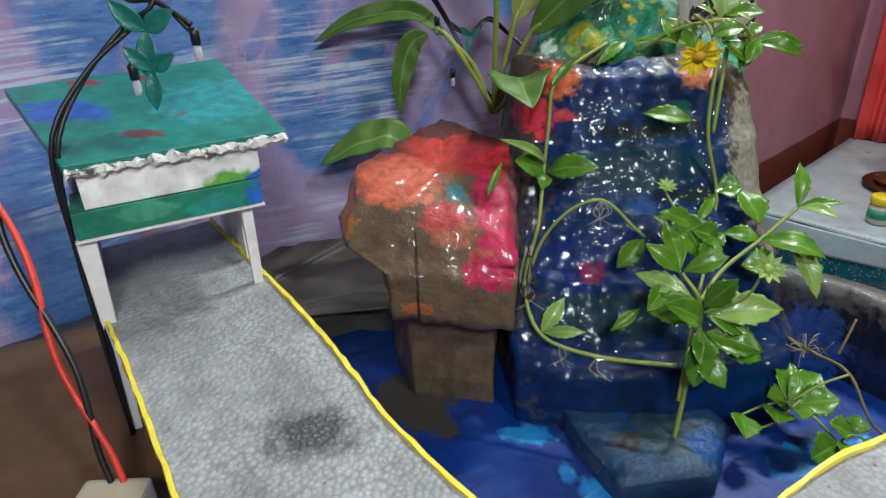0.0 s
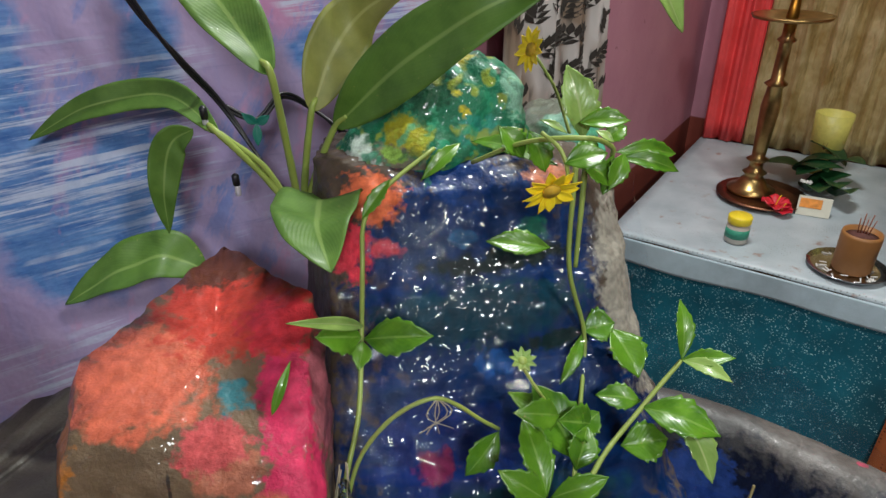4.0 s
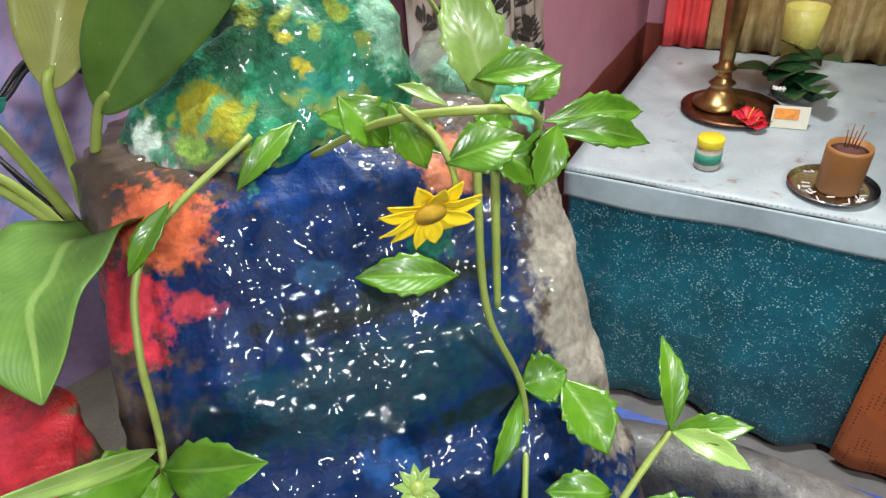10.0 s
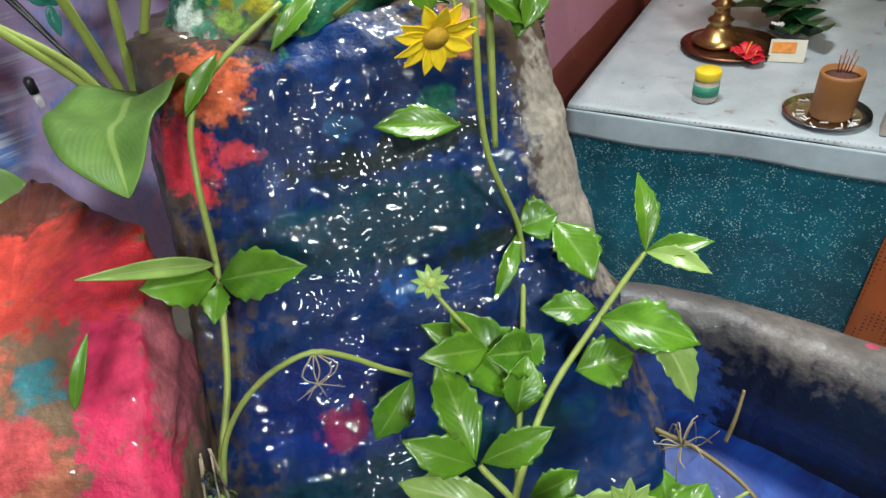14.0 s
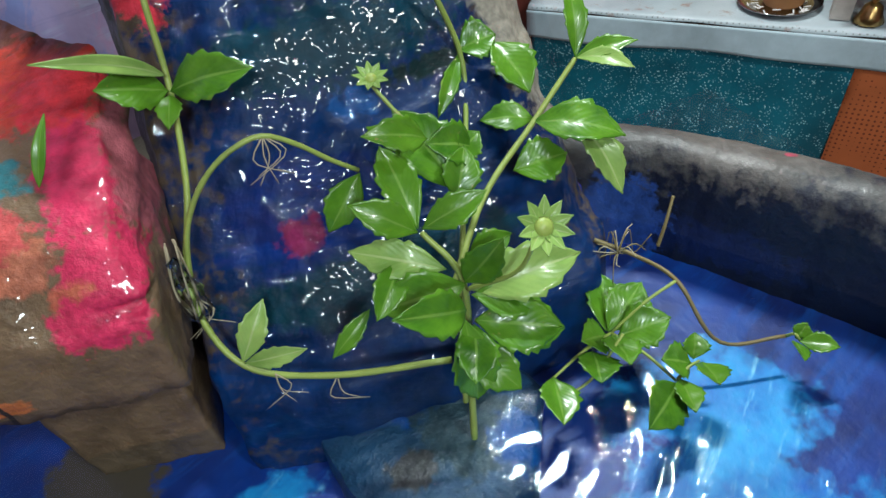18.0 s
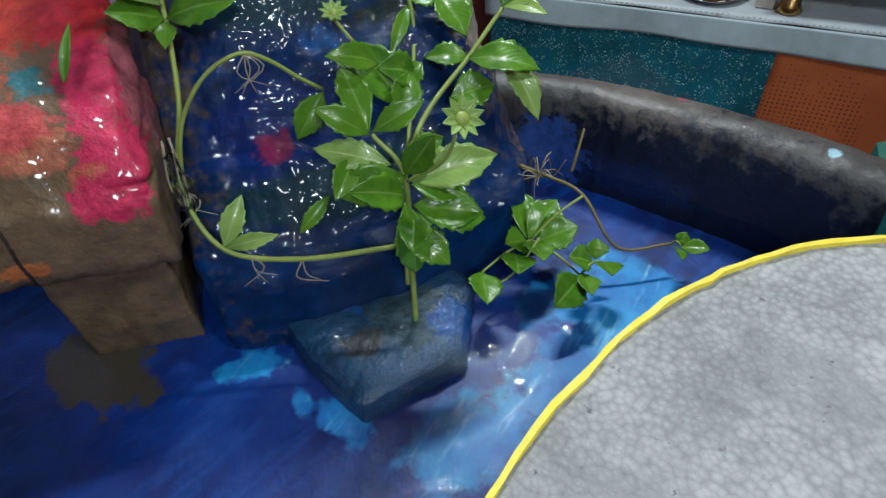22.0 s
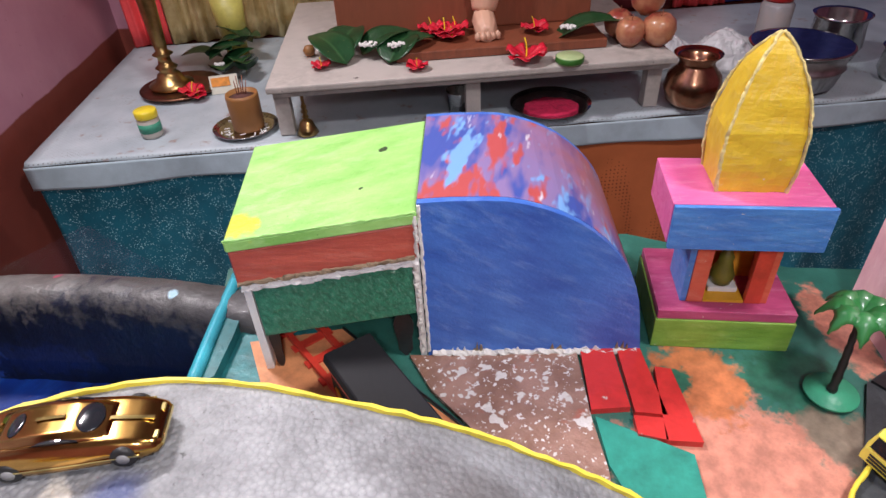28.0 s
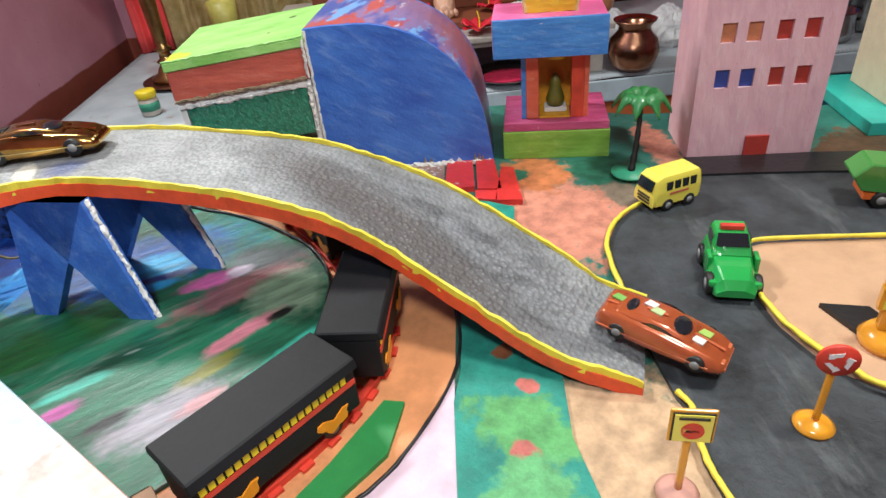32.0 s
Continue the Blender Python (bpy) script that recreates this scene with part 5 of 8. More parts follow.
# ---- road hut ----
HUT = pose(-0.161, 0.4, 0.005, 0, 0, 27.4)
M_hutroof = painted("teal_hut_roof", (0.008, 0.18, 0.14), [((0.02, 0.1, 0.4), (-0.19, 0.47, 0.22), (0.03, 0.02, 0.03)), ((0.22, 0.035, 0.03), (-0.12, 0.48, 0.22), (0.012, 0.011, 0.03)), ((0.22, 0.035, 0.03), (-0.2, 0.52, 0.23), (0.011, 0.008, 0.03)), ((0.2, 0.035, 0.03), (-0.16, 0.535, 0.24), (0.008, 0.007, 0.03)), ((0.12, 0.05, 0.04), (-0.13, 0.44, 0.22), (0.012, 0.007, 0.03)), ((0.02, 0.26, 0.26), (-0.1, 0.5, 0.23), (0.04, 0.04, 0.03))], 0.4, 0.2, 0.3, 70)
hut = tagged(set_at(new("road_hut"), HUT), "white foam-board hut with a teal flat roof over the road", "model building")
roofbm = prism([(0.0, -0.006), (0.126, -0.006), (0.119, 0.15), (-0.028, 0.135)], 0.0, 0.0065, 0.0005)
roofbm.transform(pose(0, 0, 0.2095, 9.5, 0, 0))
roof = part("roof", roofbm, M_hutroof, hut, "teal roof with blue and red dabs, torn white front edge", world_space=False)
torn_edge(hut, (0.001, -0.007, 0.21), (0.125, -0.007, 0.21), 0.003)
part("front_panel", box((0.005, -0.0045, 0.187), (0.107, 0.0, 0.2085), 0.0005), painted("white_green_blue_panel", WHITE, [((0.12, 0.36, 0.05), (-0.085, 0.44, 0.19), (0.022, 0.015, 0.009)), ((0.02, 0.1, 0.4), (-0.064, 0.447, 0.192), (0.01, 0.01, 0.006))], 0.6, 0.0, 0.2), hut, "white panel with a green and a blue dab", world_space=False)
part("ledge", box((-0.003, -0.006, 0.17), (0.105, 0.035, 0.1865), 0.0006), painted("green_blue_ledge", (0.01, 0.17, 0.1), [((0.05, 0.3, 0.18), (-0.12, 0.41, 0.185), (0.025, 0.01, 0.006)), ((0.02, 0.12, 0.5), (-0.06, 0.44, 0.178), (0.014, 0.014, 0.014)), ((0.015, 0.24, 0.2), (-0.09, 0.425, 0.178), (0.018, 0.018, 0.009))], 0.45, 0.1, 0.3), hut, "green ledge turning blue at one end", world_space=False)
part("ledge_rim", box((-0.0035, -0.0068, 0.1682), (0.1055, 0.036, 0.1697)), M_white, hut, "raw white underside", world_space=False)
part("leg", prism([(-0.006, 0.026), (-0.001, 0.026), (0.006, 0.168), (-0.005, 0.168)], 0, 0.005, 0.0006, m=pose(0, 0.002, 0, 90, 0, 0)), M_white, hut, world_space=False)
part("leg", prism([(0.09, 0.03), (0.095, 0.03), (0.098, 0.168), (0.091, 0.168)], 0, 0.005, m=pose(0, 0.004, 0, 90, 0, 0)), M_white, hut, world_space=False)
part("side_panel", box((-0.002, 0.037, 0.03), (0.001, 0.13, 0.209)), paint("lilac_panel", (0.4, 0.36, 0.6), 0.6, 0.2), hut, world_space=False)
part("side_panel", box((0.095, 0.037, 0.09), (0.098, 0.14, 0.209)), M_white, hut, world_space=False)
part("ceiling_panel", box((0.0012, 0.037, 0.17), (0.0948, 0.14, 0.173)), M_white, hut, world_space=False)
EARTH = [(-0.45, 0.45), (-0.2, 0.56), (-0.135, 0.47), (-0.13, 0.36), (-0.13, 0.26), (-0.4, 0.16)]
tagged(part("earth_bank", loft([[(x, y, -0.09) for x, y in EARTH], [(x, y, 0.03) for x, y in EARTH]], 70, 0.003, 40, 3.0), paint("brown_card", (0.13, 0.065, 0.028), 0.6, 0.4, 22, 0.3), smooth=True), "brown painted ground board beside the road hut", "board", kind="structure")

# ---- altar ----
M_teal_cloth = Nodes("teal_sequin_cloth", 0.45)
v = M_teal_cloth.node("ShaderNodeTexVoronoi", Scale=220.0)
M_teal_cloth.link(M_teal_cloth.pos, v.inputs["Vector"])
c = M_teal_cloth.mix(M_teal_cloth.ramp(M_teal_cloth.noise(12.0, 4.0), 0.3, 0.7), (0.003, 0.11, 0.17), (0.008, 0.2, 0.29))
spark = M_teal_cloth.math("MULTIPLY", M_teal_cloth.ramp(v.outputs["Distance"], 0.34, 0.26), M_teal_cloth.ramp(M_teal_cloth.noise(55.0, 4.0), 0.44, 0.6))
c = M_teal_cloth.mix(M_teal_cloth.math("MULTIPLY", spark, 0.95), c, (0.5, 0.85, 0.92))
M_teal_cloth.bump(v.outputs["Distance"], 0.4, 0.001)
M_teal_cloth = M_teal_cloth.done(c)


def dotted(name, base, dot, scale, rough=0.7):
    n = Nodes(name, rough)
    v = n.node("ShaderNodeTexVoronoi", Scale=scale)
    v.inputs["Randomness"].default_value = 0.15
    m = n.node("ShaderNodeMapping")
    m.inputs["Rotation"].default_value = (0, 0, radians(49.2))
    n.link(n.pos, m.inputs["Vector"])
    n.link(m.outputs["Vector"], v.inputs["Vector"])
    c = n.mix(n.noise(12.0, 5.0), shade(base, 0.75), shade(base, 1.2))
    c = n.mix(n.ramp(v.outputs["Distance"], 0.27, 0.2), c, dot)
    n.bump(n.noise(500.0), 0.2, 0.0006)
    return n.done(c)


M_orange_cloth = dotted("orange_dotted_cloth", (0.58, 0.15, 0.045), (0.2, 0.04, 0.014), 115.0)
M_tablecloth = Nodes("white_lace_plastic", 0.45)
v = M_tablecloth.node("ShaderNodeTexVoronoi", Scale=150.0)
v.inputs["Randomness"].default_value = 0.1
M_tablecloth.link(M_tablecloth.pos, v.inputs["Vector"])
c = M_tablecloth.mix(M_tablecloth.ramp(M_tablecloth.noise(9.0, 6.0), 0.35, 0.7), (0.33, 0.39, 0.43), (0.47, 0.53, 0.57))
c = M_tablecloth.mix(M_tablecloth.ramp(v.outputs["Distance"], 0.3, 0.22), c, (0.22, 0.24, 0.25))
c = M_tablecloth.mix(M_tablecloth.ramp(M_tablecloth.noise(30.0, 6.0), 0.62, 0.72), c, (0.3, 0.22, 0.2))
M_tablecloth.bump(v.outputs["Distance"], 0.3, 0.001)
M_tablecloth = M_tablecloth.done(c)

al = tagged(set_at(new("altar_table"), ALTAR), "low altar table draped in teal and orange cloth", "table")
part("tabletop", box((-0.056, 0.1, -0.03), (2.3, 0.8, -0.004), 0.004), M_platform, al, world_space=False)
for x in (0.0, 1.15, 2.25):
    for y in (0.15, 0.74):
        part("leg", box((x - 0.03, y - 0.03, -0.533), (x + 0.03, y + 0.03, -0.0302)), M_platform, al, world_space=False)


def drape(x0, x1, mat, name, ph, label, drop=0.5, out=0.012):
    def f(u, v):
        x = x0 + (x1 - x0) * u
        return Vector((x, 0.1 - out - (0.004 + 0.02 * v) * (0.6 + math.sin(x * 23 + ph) * 0.6 + 0.4 * math.sin(x * 51 + ph)) * v, -0.012 - drop * v))
    return tagged(part(name, thicken(sheet(f, 60, 14), 0.0015), mat, None, smooth=True), label, "cloth")


for x0, x1, mat, lab, ph in ((-0.07, 0.485, M_teal_cloth, "teal sequinned cloth hung over the altar front", 0.0), (0.48, 1.44, M_orange_cloth, "orange dotted cloth hung over the altar front", 1.0), (1.435, 2.3, M_teal_cloth, "teal sequinned cloth hung over the altar front", 2.0)):
    d = drape(x0, x1, mat, "altar_cloth", ph, lab)
    d.matrix_basis = ALTAR @ pose(0, 0, 0)
side = tagged(part("altar_side_cloth", thicken(sheet(lambda u, v: Vector((-0.068 - 0.012 * v * (1 + math.sin(u * 40)), 0.7 * u + 0.088, -0.012 - 0.5 * v)), 40, 12), 0.0015), M_teal_cloth, smooth=True), "teal sequinned cloth over the altar side", "cloth")
side.matrix_basis = ALTAR


def cover(u, v):
    x, d = -0.078 + 2.38 * u, 0.09 + 0.7 * v
    z = 0.002 + 0.0012 * noise.noise((x * 14, d * 14, 0)) - 0.012 * max(0.0, 1 - (d - 0.09) / 0.012) ** 2 * (0.6 + 0.4 * noise.noise((x * 11, 2.0, 0)))
    return Vector((x, d - 0.006, z))


def hem(u, v):
    x = -0.078 + 2.38 * u
    return Vector((x, 0.081 - 0.003 * v * math.sin(x * 21) - 0.004 * v, -0.006 - 0.049 * v * (1.0 + 0.06 * math.sin(x * 9 + 2) + 0.05 * noise.noise((x * 6, 0, 0)))))


cv = tagged(part("tablecloth", thicken(sheet(cover, 90, 90), 0.0015), M_tablecloth, smooth=True), "whitish perforated plastic cloth spread over the altar top", "tablecloth")
part("hem", thicken(sheet(hem, 110, 10), 0.0012), paint("blue_white_plastic", (0.4, 0.5, 0.56), 0.4, 0.2, 25, 0.2), cv, "plain bluish-white hanging hem", smooth=True, world_space=False)
cv.matrix_basis = ALTAR

# ---- plants ----
def leaf_paint(name, dark, light, rib, rough=0.32, veins=26.0, coat=0.25):
    n = Nodes(name, rough, 0.0, coat)
    uv = n.node("ShaderNodeUVMap").outputs[0]
    xyz = n.node("ShaderNodeSeparateXYZ")
    n.link(uv, xyz.inputs[0])
    off = n.math("ABSOLUTE", n.math("SUBTRACT", xyz.outputs["Y"], 0.5))
    rand = n.node("ShaderNodeObjectInfo").outputs["Random"]
    col = n.mix(n.ramp(n.noise(60.0, 5.0), 0.3, 0.7), dark, light)
    col = n.mix(n.math("MULTIPLY", rand, 0.5), col, light)
    wave = n.math("SINE", n.math("MULTIPLY", n.math("SUBTRACT", xyz.outputs["X"], n.math("MULTIPLY", off, 0.7)), veins * 2.5))
    col = n.mix(n.math("MULTIPLY", n.ramp(wave, 0.8, 1.0), 0.08), col, rib)
    col = n.mix(n.ramp(off, 0.045, 0.02), col, rib)
    col = n.mix(n.ramp(n.noise(150.0, 3.0), 0.7, 0.76), col, (0.3, 0.3, 0.08))
    n.bump(wave, 0.05, 0.001)
    out, thin, both = n.t.nodes["Material Output"], n.node("ShaderNodeBsdfTranslucent"), n.node("ShaderNodeMixShader")
    n.link(col, thin.inputs["Color"])
    both.inputs[0].default_value = 0.25
    n.link(n.b.outputs[0], both.inputs[1])
    n.link(thin.outputs[0], both.inputs[2])
    n.link(both.outputs[0], out.inputs["Surface"])
    return n.done(col)


M_leaf = leaf_paint("creeper_leaf", (0.032, 0.13, 0.006), (0.13, 0.31, 0.018), (0.17, 0.33, 0.05))
M_leafpale = leaf_paint("pale_creeper_leaf", (0.17, 0.32, 0.06), (0.34, 0.5, 0.13), (0.4, 0.52, 0.2))
M_bigleaf = leaf_paint("broad_leaf", (0.05, 0.13, 0.014), (0.12, 0.24, 0.036), (0.2, 0.32, 0.075), 0.5, 60.0, 0.05)
M_olive = leaf_paint("olive_leaf", (0.18, 0.2, 0.035), (0.3, 0.31, 0.075), (0.37, 0.38, 0.12), 0.5, 60.0, 0.05)
M_stem = paint("plant_stem", (0.24, 0.31, 0.065), 0.45, 0.25, 60, 0.2)
M_stemdark = paint("brown_stem", (0.17, 0.13, 0.05), 0.5, 0.25, 60, 0.2)
M_petal = paint("yellow_petal", (0.88, 0.64, 0.012), 0.5, 0.15, 60, 0.1)
M_root = paint("pale_root", (0.35, 0.3, 0.2), 0.6, 0.2)


def leaf(parent, row, mat, lobed=True, face=(0.1, -0.75, 0.65), bend=0.1, name="leaf", twist=0.0):
    """One leaf from its base to its tip, with its width."""
    base, tip, width = Vector(row[:3]), Vector(row[3:6]), row[6]
    axis = tip - base
    ln = axis.length
    d = axis.normalized()
    side = d.cross(Vector(face)).normalized()
    nrm = side.cross(d)
    if twist:
        side, nrm = side * math.cos(twist) + nrm * math.sin(twist), nrm * math.cos(twist) - side * math.sin(twist)
    seed = rnd.random() * 50
    curl, droop = rnd.uniform(-0.3, 0.4), rnd.uniform(0.6, 1.3) * bend

    def f(u, v):
        s = 2 * v - 1
        w = math.sin(math.pi * min(1.0, u ** (1.02 if lobed else 0.85))) ** (1.0 if lobed else 0.85)
        if lobed:
            w *= 1.04
            if abs(s) > 0.95 and u > 0.3:
                w *= 0.9 + 0.24 * ((u * 6 + 0.25) % 1.0)
        w = max(w, 0.03) * width / 2
        p = base + axis * u + side * (s * w)
        lift = ln * droop * math.sin(math.pi * u) + w * (0.3 * abs(s) ** 1.4 + curl * s * u) + 0.04 * width * noise.noise((u * 5 + seed, s * 3, seed))
        return p + nrm * lift
    return part(name, thicken(sheet(f, 24 if lobed else 26, 8), 0.0004), mat, parent, smooth=True)


def stems(parent, pts, r0, r1, mat=None, name="stem", n=30):
    return part(name, tube(pts, r0, r1, n, 7, wobble=0.05), mat or M_stem, parent, smooth=True)


MAIN = [
    (0.240, 0.488, 0.084, 0.239, 0.529, 0.107, 0.019), (0.239, 0.487, 0.083, 0.212, 0.496, 0.105, 0.016),
    (0.242, 0.487, 0.084, 0.274, 0.481, 0.098, 0.015), (0.246, 0.472, 0.068, 0.206, 0.494, 0.080, 0.018),
    (0.227, 0.482, 0.074, 0.206, 0.460, 0.065, 0.015), (0.252, 0.464, 0.062, 0.210, 0.472, 0.058, 0.024),
    (0.252, 0.462, 0.060, 0.307, 0.452, 0.066, 0.024), (0.250, 0.452, 0.049, 0.288, 0.434, 0.041, 0.025),
    (0.249, 0.451, 0.047, 0.237, 0.426, 0.038, 0.019), (0.257, 0.471, 0.071, 0.280, 0.470, 0.077, 0.015),
    (0.274, 0.517, 0.072, 0.256, 0.556, 0.108, 0.029), (0.269, 0.510, 0.073, 0.282, 0.525, 0.094, 0.020),
    (0.182, 0.467, 0.044, 0.206, 0.474, 0.059, 0.009)]
BRANCH = [
    (0.367, 0.555, 0.104, 0.377, 0.582, 0.136, 0.014), (0.367, 0.555, 0.104, 0.395, 0.537, 0.114, 0.013),
    (0.367, 0.555, 0.104, 0.384, 0.523, 0.107, 0.012), (0.332, 0.541, 0.082, 0.370, 0.507, 0.078, 0.029),
    (0.353, 0.535, 0.082, 0.365, 0.498, 0.045, 0.021), (0.312, 0.529, 0.063, 0.344, 0.524, 0.066, 0.026),
    (0.339, 0.553, 0.075, 0.309, 0.564, 0.078, 0.019), (0.317, 0.607, 0.103, 0.341, 0.604, 0.107, 0.025),
    (0.337, 0.602, 0.104, 0.344, 0.567, 0.084, 0.027), (0.316, 0.605, 0.101, 0.289, 0.581, 0.078, 0.011),
    (0.279, 0.528, 0.077, 0.241, 0.560, 0.100, 0.022), (0.278, 0.532, 0.082, 0.296, 0.536, 0.091, 0.017),
    (0.203, 0.584, 0.026, 0.235, 0.592, 0.044, 0.019)]
SMALL = [
    (0.344, 0.473, -0.040, 0.360, 0.505, -0.025, 0.025), (0.345, 0.472, -0.040, 0.378, 0.486, -0.025, 0.029), (0.349, 0.466, -0.040, 0.379, 0.457, -0.030, 0.027),
    (0.345, 0.468, -0.040, 0.340, 0.442, -0.035, 0.025), (0.342, 0.470, -0.040, 0.322, 0.467, -0.030, 0.023), (0.328, 0.463, -0.040, 0.318, 0.439, -0.035, 0.025),
    (0.297, 0.458, -0.040, 0.286, 0.427, -0.038, 0.024), (0.361, 0.424, -0.045, 0.326, 0.405, -0.040, 0.026), (0.364, 0.426, -0.045, 0.355, 0.402, -0.040, 0.016),
    (0.376, 0.432, -0.045, 0.358, 0.437, -0.035, 0.022), (0.380, 0.434, -0.045, 0.387, 0.444, -0.035, 0.018), (0.383, 0.429, -0.045, 0.377, 0.409, -0.038, 0.020),
    (0.442, 0.418, -0.048, 0.433, 0.402, -0.043, 0.012), (0.445, 0.416, -0.048, 0.458, 0.400, -0.043, 0.014), (0.445, 0.419, -0.048, 0.453, 0.421, -0.040, 0.012)]
MORE = [
    (0.244, 0.450, 0.056, 0.241, 0.437, 0.008, 0.023), (0.256, 0.452, 0.045, 0.293, 0.442, 0.028, 0.025), (0.247, 0.454, 0.056, 0.210, 0.442, 0.083, 0.021),
    (0.264, 0.530, 0.102, 0.230, 0.522, 0.120, 0.018), (0.290, 0.533, 0.085, 0.262, 0.527, 0.101, 0.023), (0.251, 0.462, 0.066, 0.268, 0.452, 0.095, 0.018),
    (0.252, 0.458, 0.06, 0.283, 0.447, 0.05, 0.019), (0.244, 0.455, 0.03, 0.262, 0.43, 0.012, 0.022)]
TOP = [
    (0.313, 0.629, 0.246, 0.305, 0.646, 0.292, 0.024), (0.286, 0.598, 0.263, 0.272, 0.607, 0.270, 0.005),
    (0.312, 0.587, 0.258, 0.303, 0.594, 0.264, 0.006), (0.281, 0.588, 0.248, 0.307, 0.584, 0.253, 0.018),
    (0.293, 0.622, 0.232, 0.253, 0.689, 0.231, 0.019), (0.332, 0.618, 0.239, 0.381, 0.622, 0.231, 0.015),
    (0.332, 0.616, 0.236, 0.374, 0.606, 0.225, 0.013), (0.328, 0.614, 0.239, 0.318, 0.604, 0.216, 0.016),
    (0.335, 0.642, 0.238, 0.353, 0.643, 0.247, 0.014), (0.296, 0.630, 0.165, 0.250, 0.640, 0.172, 0.019),
    (0.303, 0.612, 0.239, 0.324, 0.602, 0.222, 0.018), (0.307, 0.625, 0.259, 0.338, 0.615, 0.261, 0.015), (0.334, 0.610, 0.241, 0.320, 0.600, 0.221, 0.014),
    (0.274, 0.630, 0.256, 0.283, 0.620, 0.230, 0.017), (0.313, 0.615, 0.253, 0.300, 0.605, 0.240, 0.014), (0.257, 0.640, 0.257, 0.271, 0.630, 0.237, 0.02),
    (0.210, 0.671, 0.212, 0.243, 0.685, 0.232, 0.012), (0.185, 0.656, 0.222, 0.162, 0.644, 0.200, 0.010)]
LEFT = [
    (0.151, 0.608, 0.129, 0.121, 0.593, 0.146, 0.023), (0.153, 0.604, 0.130, 0.196, 0.582, 0.140, 0.024), (0.152, 0.604, 0.128, 0.146, 0.586, 0.119, 0.013), (0.153, 0.609, 0.137, 0.106, 0.577, 0.171, 0.009),
    (0.092, 0.545, 0.132, 0.106, 0.560, 0.156, 0.006), (0.136, 0.513, 0.014, 0.158, 0.527, 0.040, 0.015),
    (0.137, 0.510, 0.016, 0.171, 0.497, 0.023, 0.011)]


def bud(parent, at, r, petals=9, out=(0, -0.4, 0.9)):
    """A green bud with a ring of small sepals."""
    bm = lathe([(0.0, -0.3 * r), (0.5 * r, -0.1 * r), (0.55 * r, 0.3 * r), (0.3 * r, 0.5 * r), (0.0, 0.55 * r)], 10)
    q = Vector(out).to_track_quat("Z", "Y").to_matrix().to_4x4()
    bm.transform(Matrix.Translation(at) @ q)
    b = part("bud", bm, M_stem, parent, "green flower bud", smooth=True)
    for i in range(petals):
        a = 2 * math.pi * i / petals
        t = Matrix.Translation(at) @ q @ Vector((r * 1.5 * math.cos(a), r * 1.5 * math.sin(a), r * 0.6))
        leaf(parent, (*at, *t, r * 0.7), M_leafpale, False, out, 0.02, "sepal")
    return b


def flower(parent, at, r, out, mat, petals=12):
    q = Vector(out).to_track_quat("Z", "Y").to_matrix().to_4x4()
    m = Matrix.Translation(at) @ q
    bm = lathe([(0.0, -0.1 * r), (0.32 * r, 0.0), (0.3 * r, 0.15 * r), (0.0, 0.2 * r)], 12)
    bm.transform(m)
    part("flower_centre", bm, paint("flower_centre", (0.5, 0.3, 0.02), 0.7, 0.4, 200), parent, smooth=True)
    for i in range(petals):
        a = 2 * math.pi * i / petals + rnd.uniform(-0.1, 0.1)
        b = m @ Vector((0.2 * r * math.cos(a), 0.2 * r * math.sin(a), 0))
        t = m @ Vector((r * math.cos(a), r * math.sin(a), r * rnd.uniform(0.0, 0.25)))
        leaf(parent, (*b, *t, r * 0.38), mat, False, out, 0.03, "petal")


pl = thing("pond_creeper", "glossy green creeper cutting standing in the pond", "plant", (0.242, 0.45, -0.05))
for i, r in enumerate(MAIN):
    leaf(pl, (*r[:6], r[6] * 1.05), M_leafpale if i in (3, 6) else M_leaf, face=(0.0, -0.7, 0.7))
for r in MORE:
    leaf(pl, r, M_leaf, face=(0.0, -0.7, 0.7))
stems(pl, [(0.24, 0.452, -0.07), (0.246, 0.458, 0.0), (0.252, 0.468, 0.06), (0.241, 0.486, 0.083)], 0.0022, 0.0015)
stems(pl, [(0.248, 0.476, 0.045), (0.287, 0.515, 0.065), (0.332, 0.541, 0.082), (0.367, 0.555, 0.104)], 0.002, 0.0016, name="branch")
for i, r in enumerate(BRANCH):
    leaf(pl, r, M_leafpale if i in (4, 2) else M_leaf, face=(0.1, -0.6, 0.75))
stems(pl, [(0.271, 0.532, 0.085), (0.251, 0.555, 0.119), (0.248, 0.558, 0.127)], 0.0012, 0.001, name="flower_stalk")
bud(pl, (0.248, 0.556, 0.128), 0.0062)
stems(pl, [(0.252, 0.462, 0.06), (0.268, 0.44, 0.085), (0.275, 0.434, 0.112)], 0.0012, 0.001, name="flower_stalk")
bud(pl, (0.275, 0.432, 0.113), 0.008, 10, (0, -0.7, 0.7))
hang = thing("hanging_creeper", "long creeper stem hanging down the waterfall rock into the pond", "plant", (0.13, 0.54, 0.05))
stems(hang, [(0.222, 0.68, 0.232), (0.182, 0.66, 0.214), (0.164, 0.647, 0.197), (0.158, 0.626, 0.173), (0.152, 0.613, 0.128), (0.142, 0.576, 0.09), (0.125, 0.54, 0.051), (0.135, 0.512, 0.014), (0.178, 0.489, 0.004), (0.239, 0.465, 0.008)], 0.0016, 0.0019, n=70)
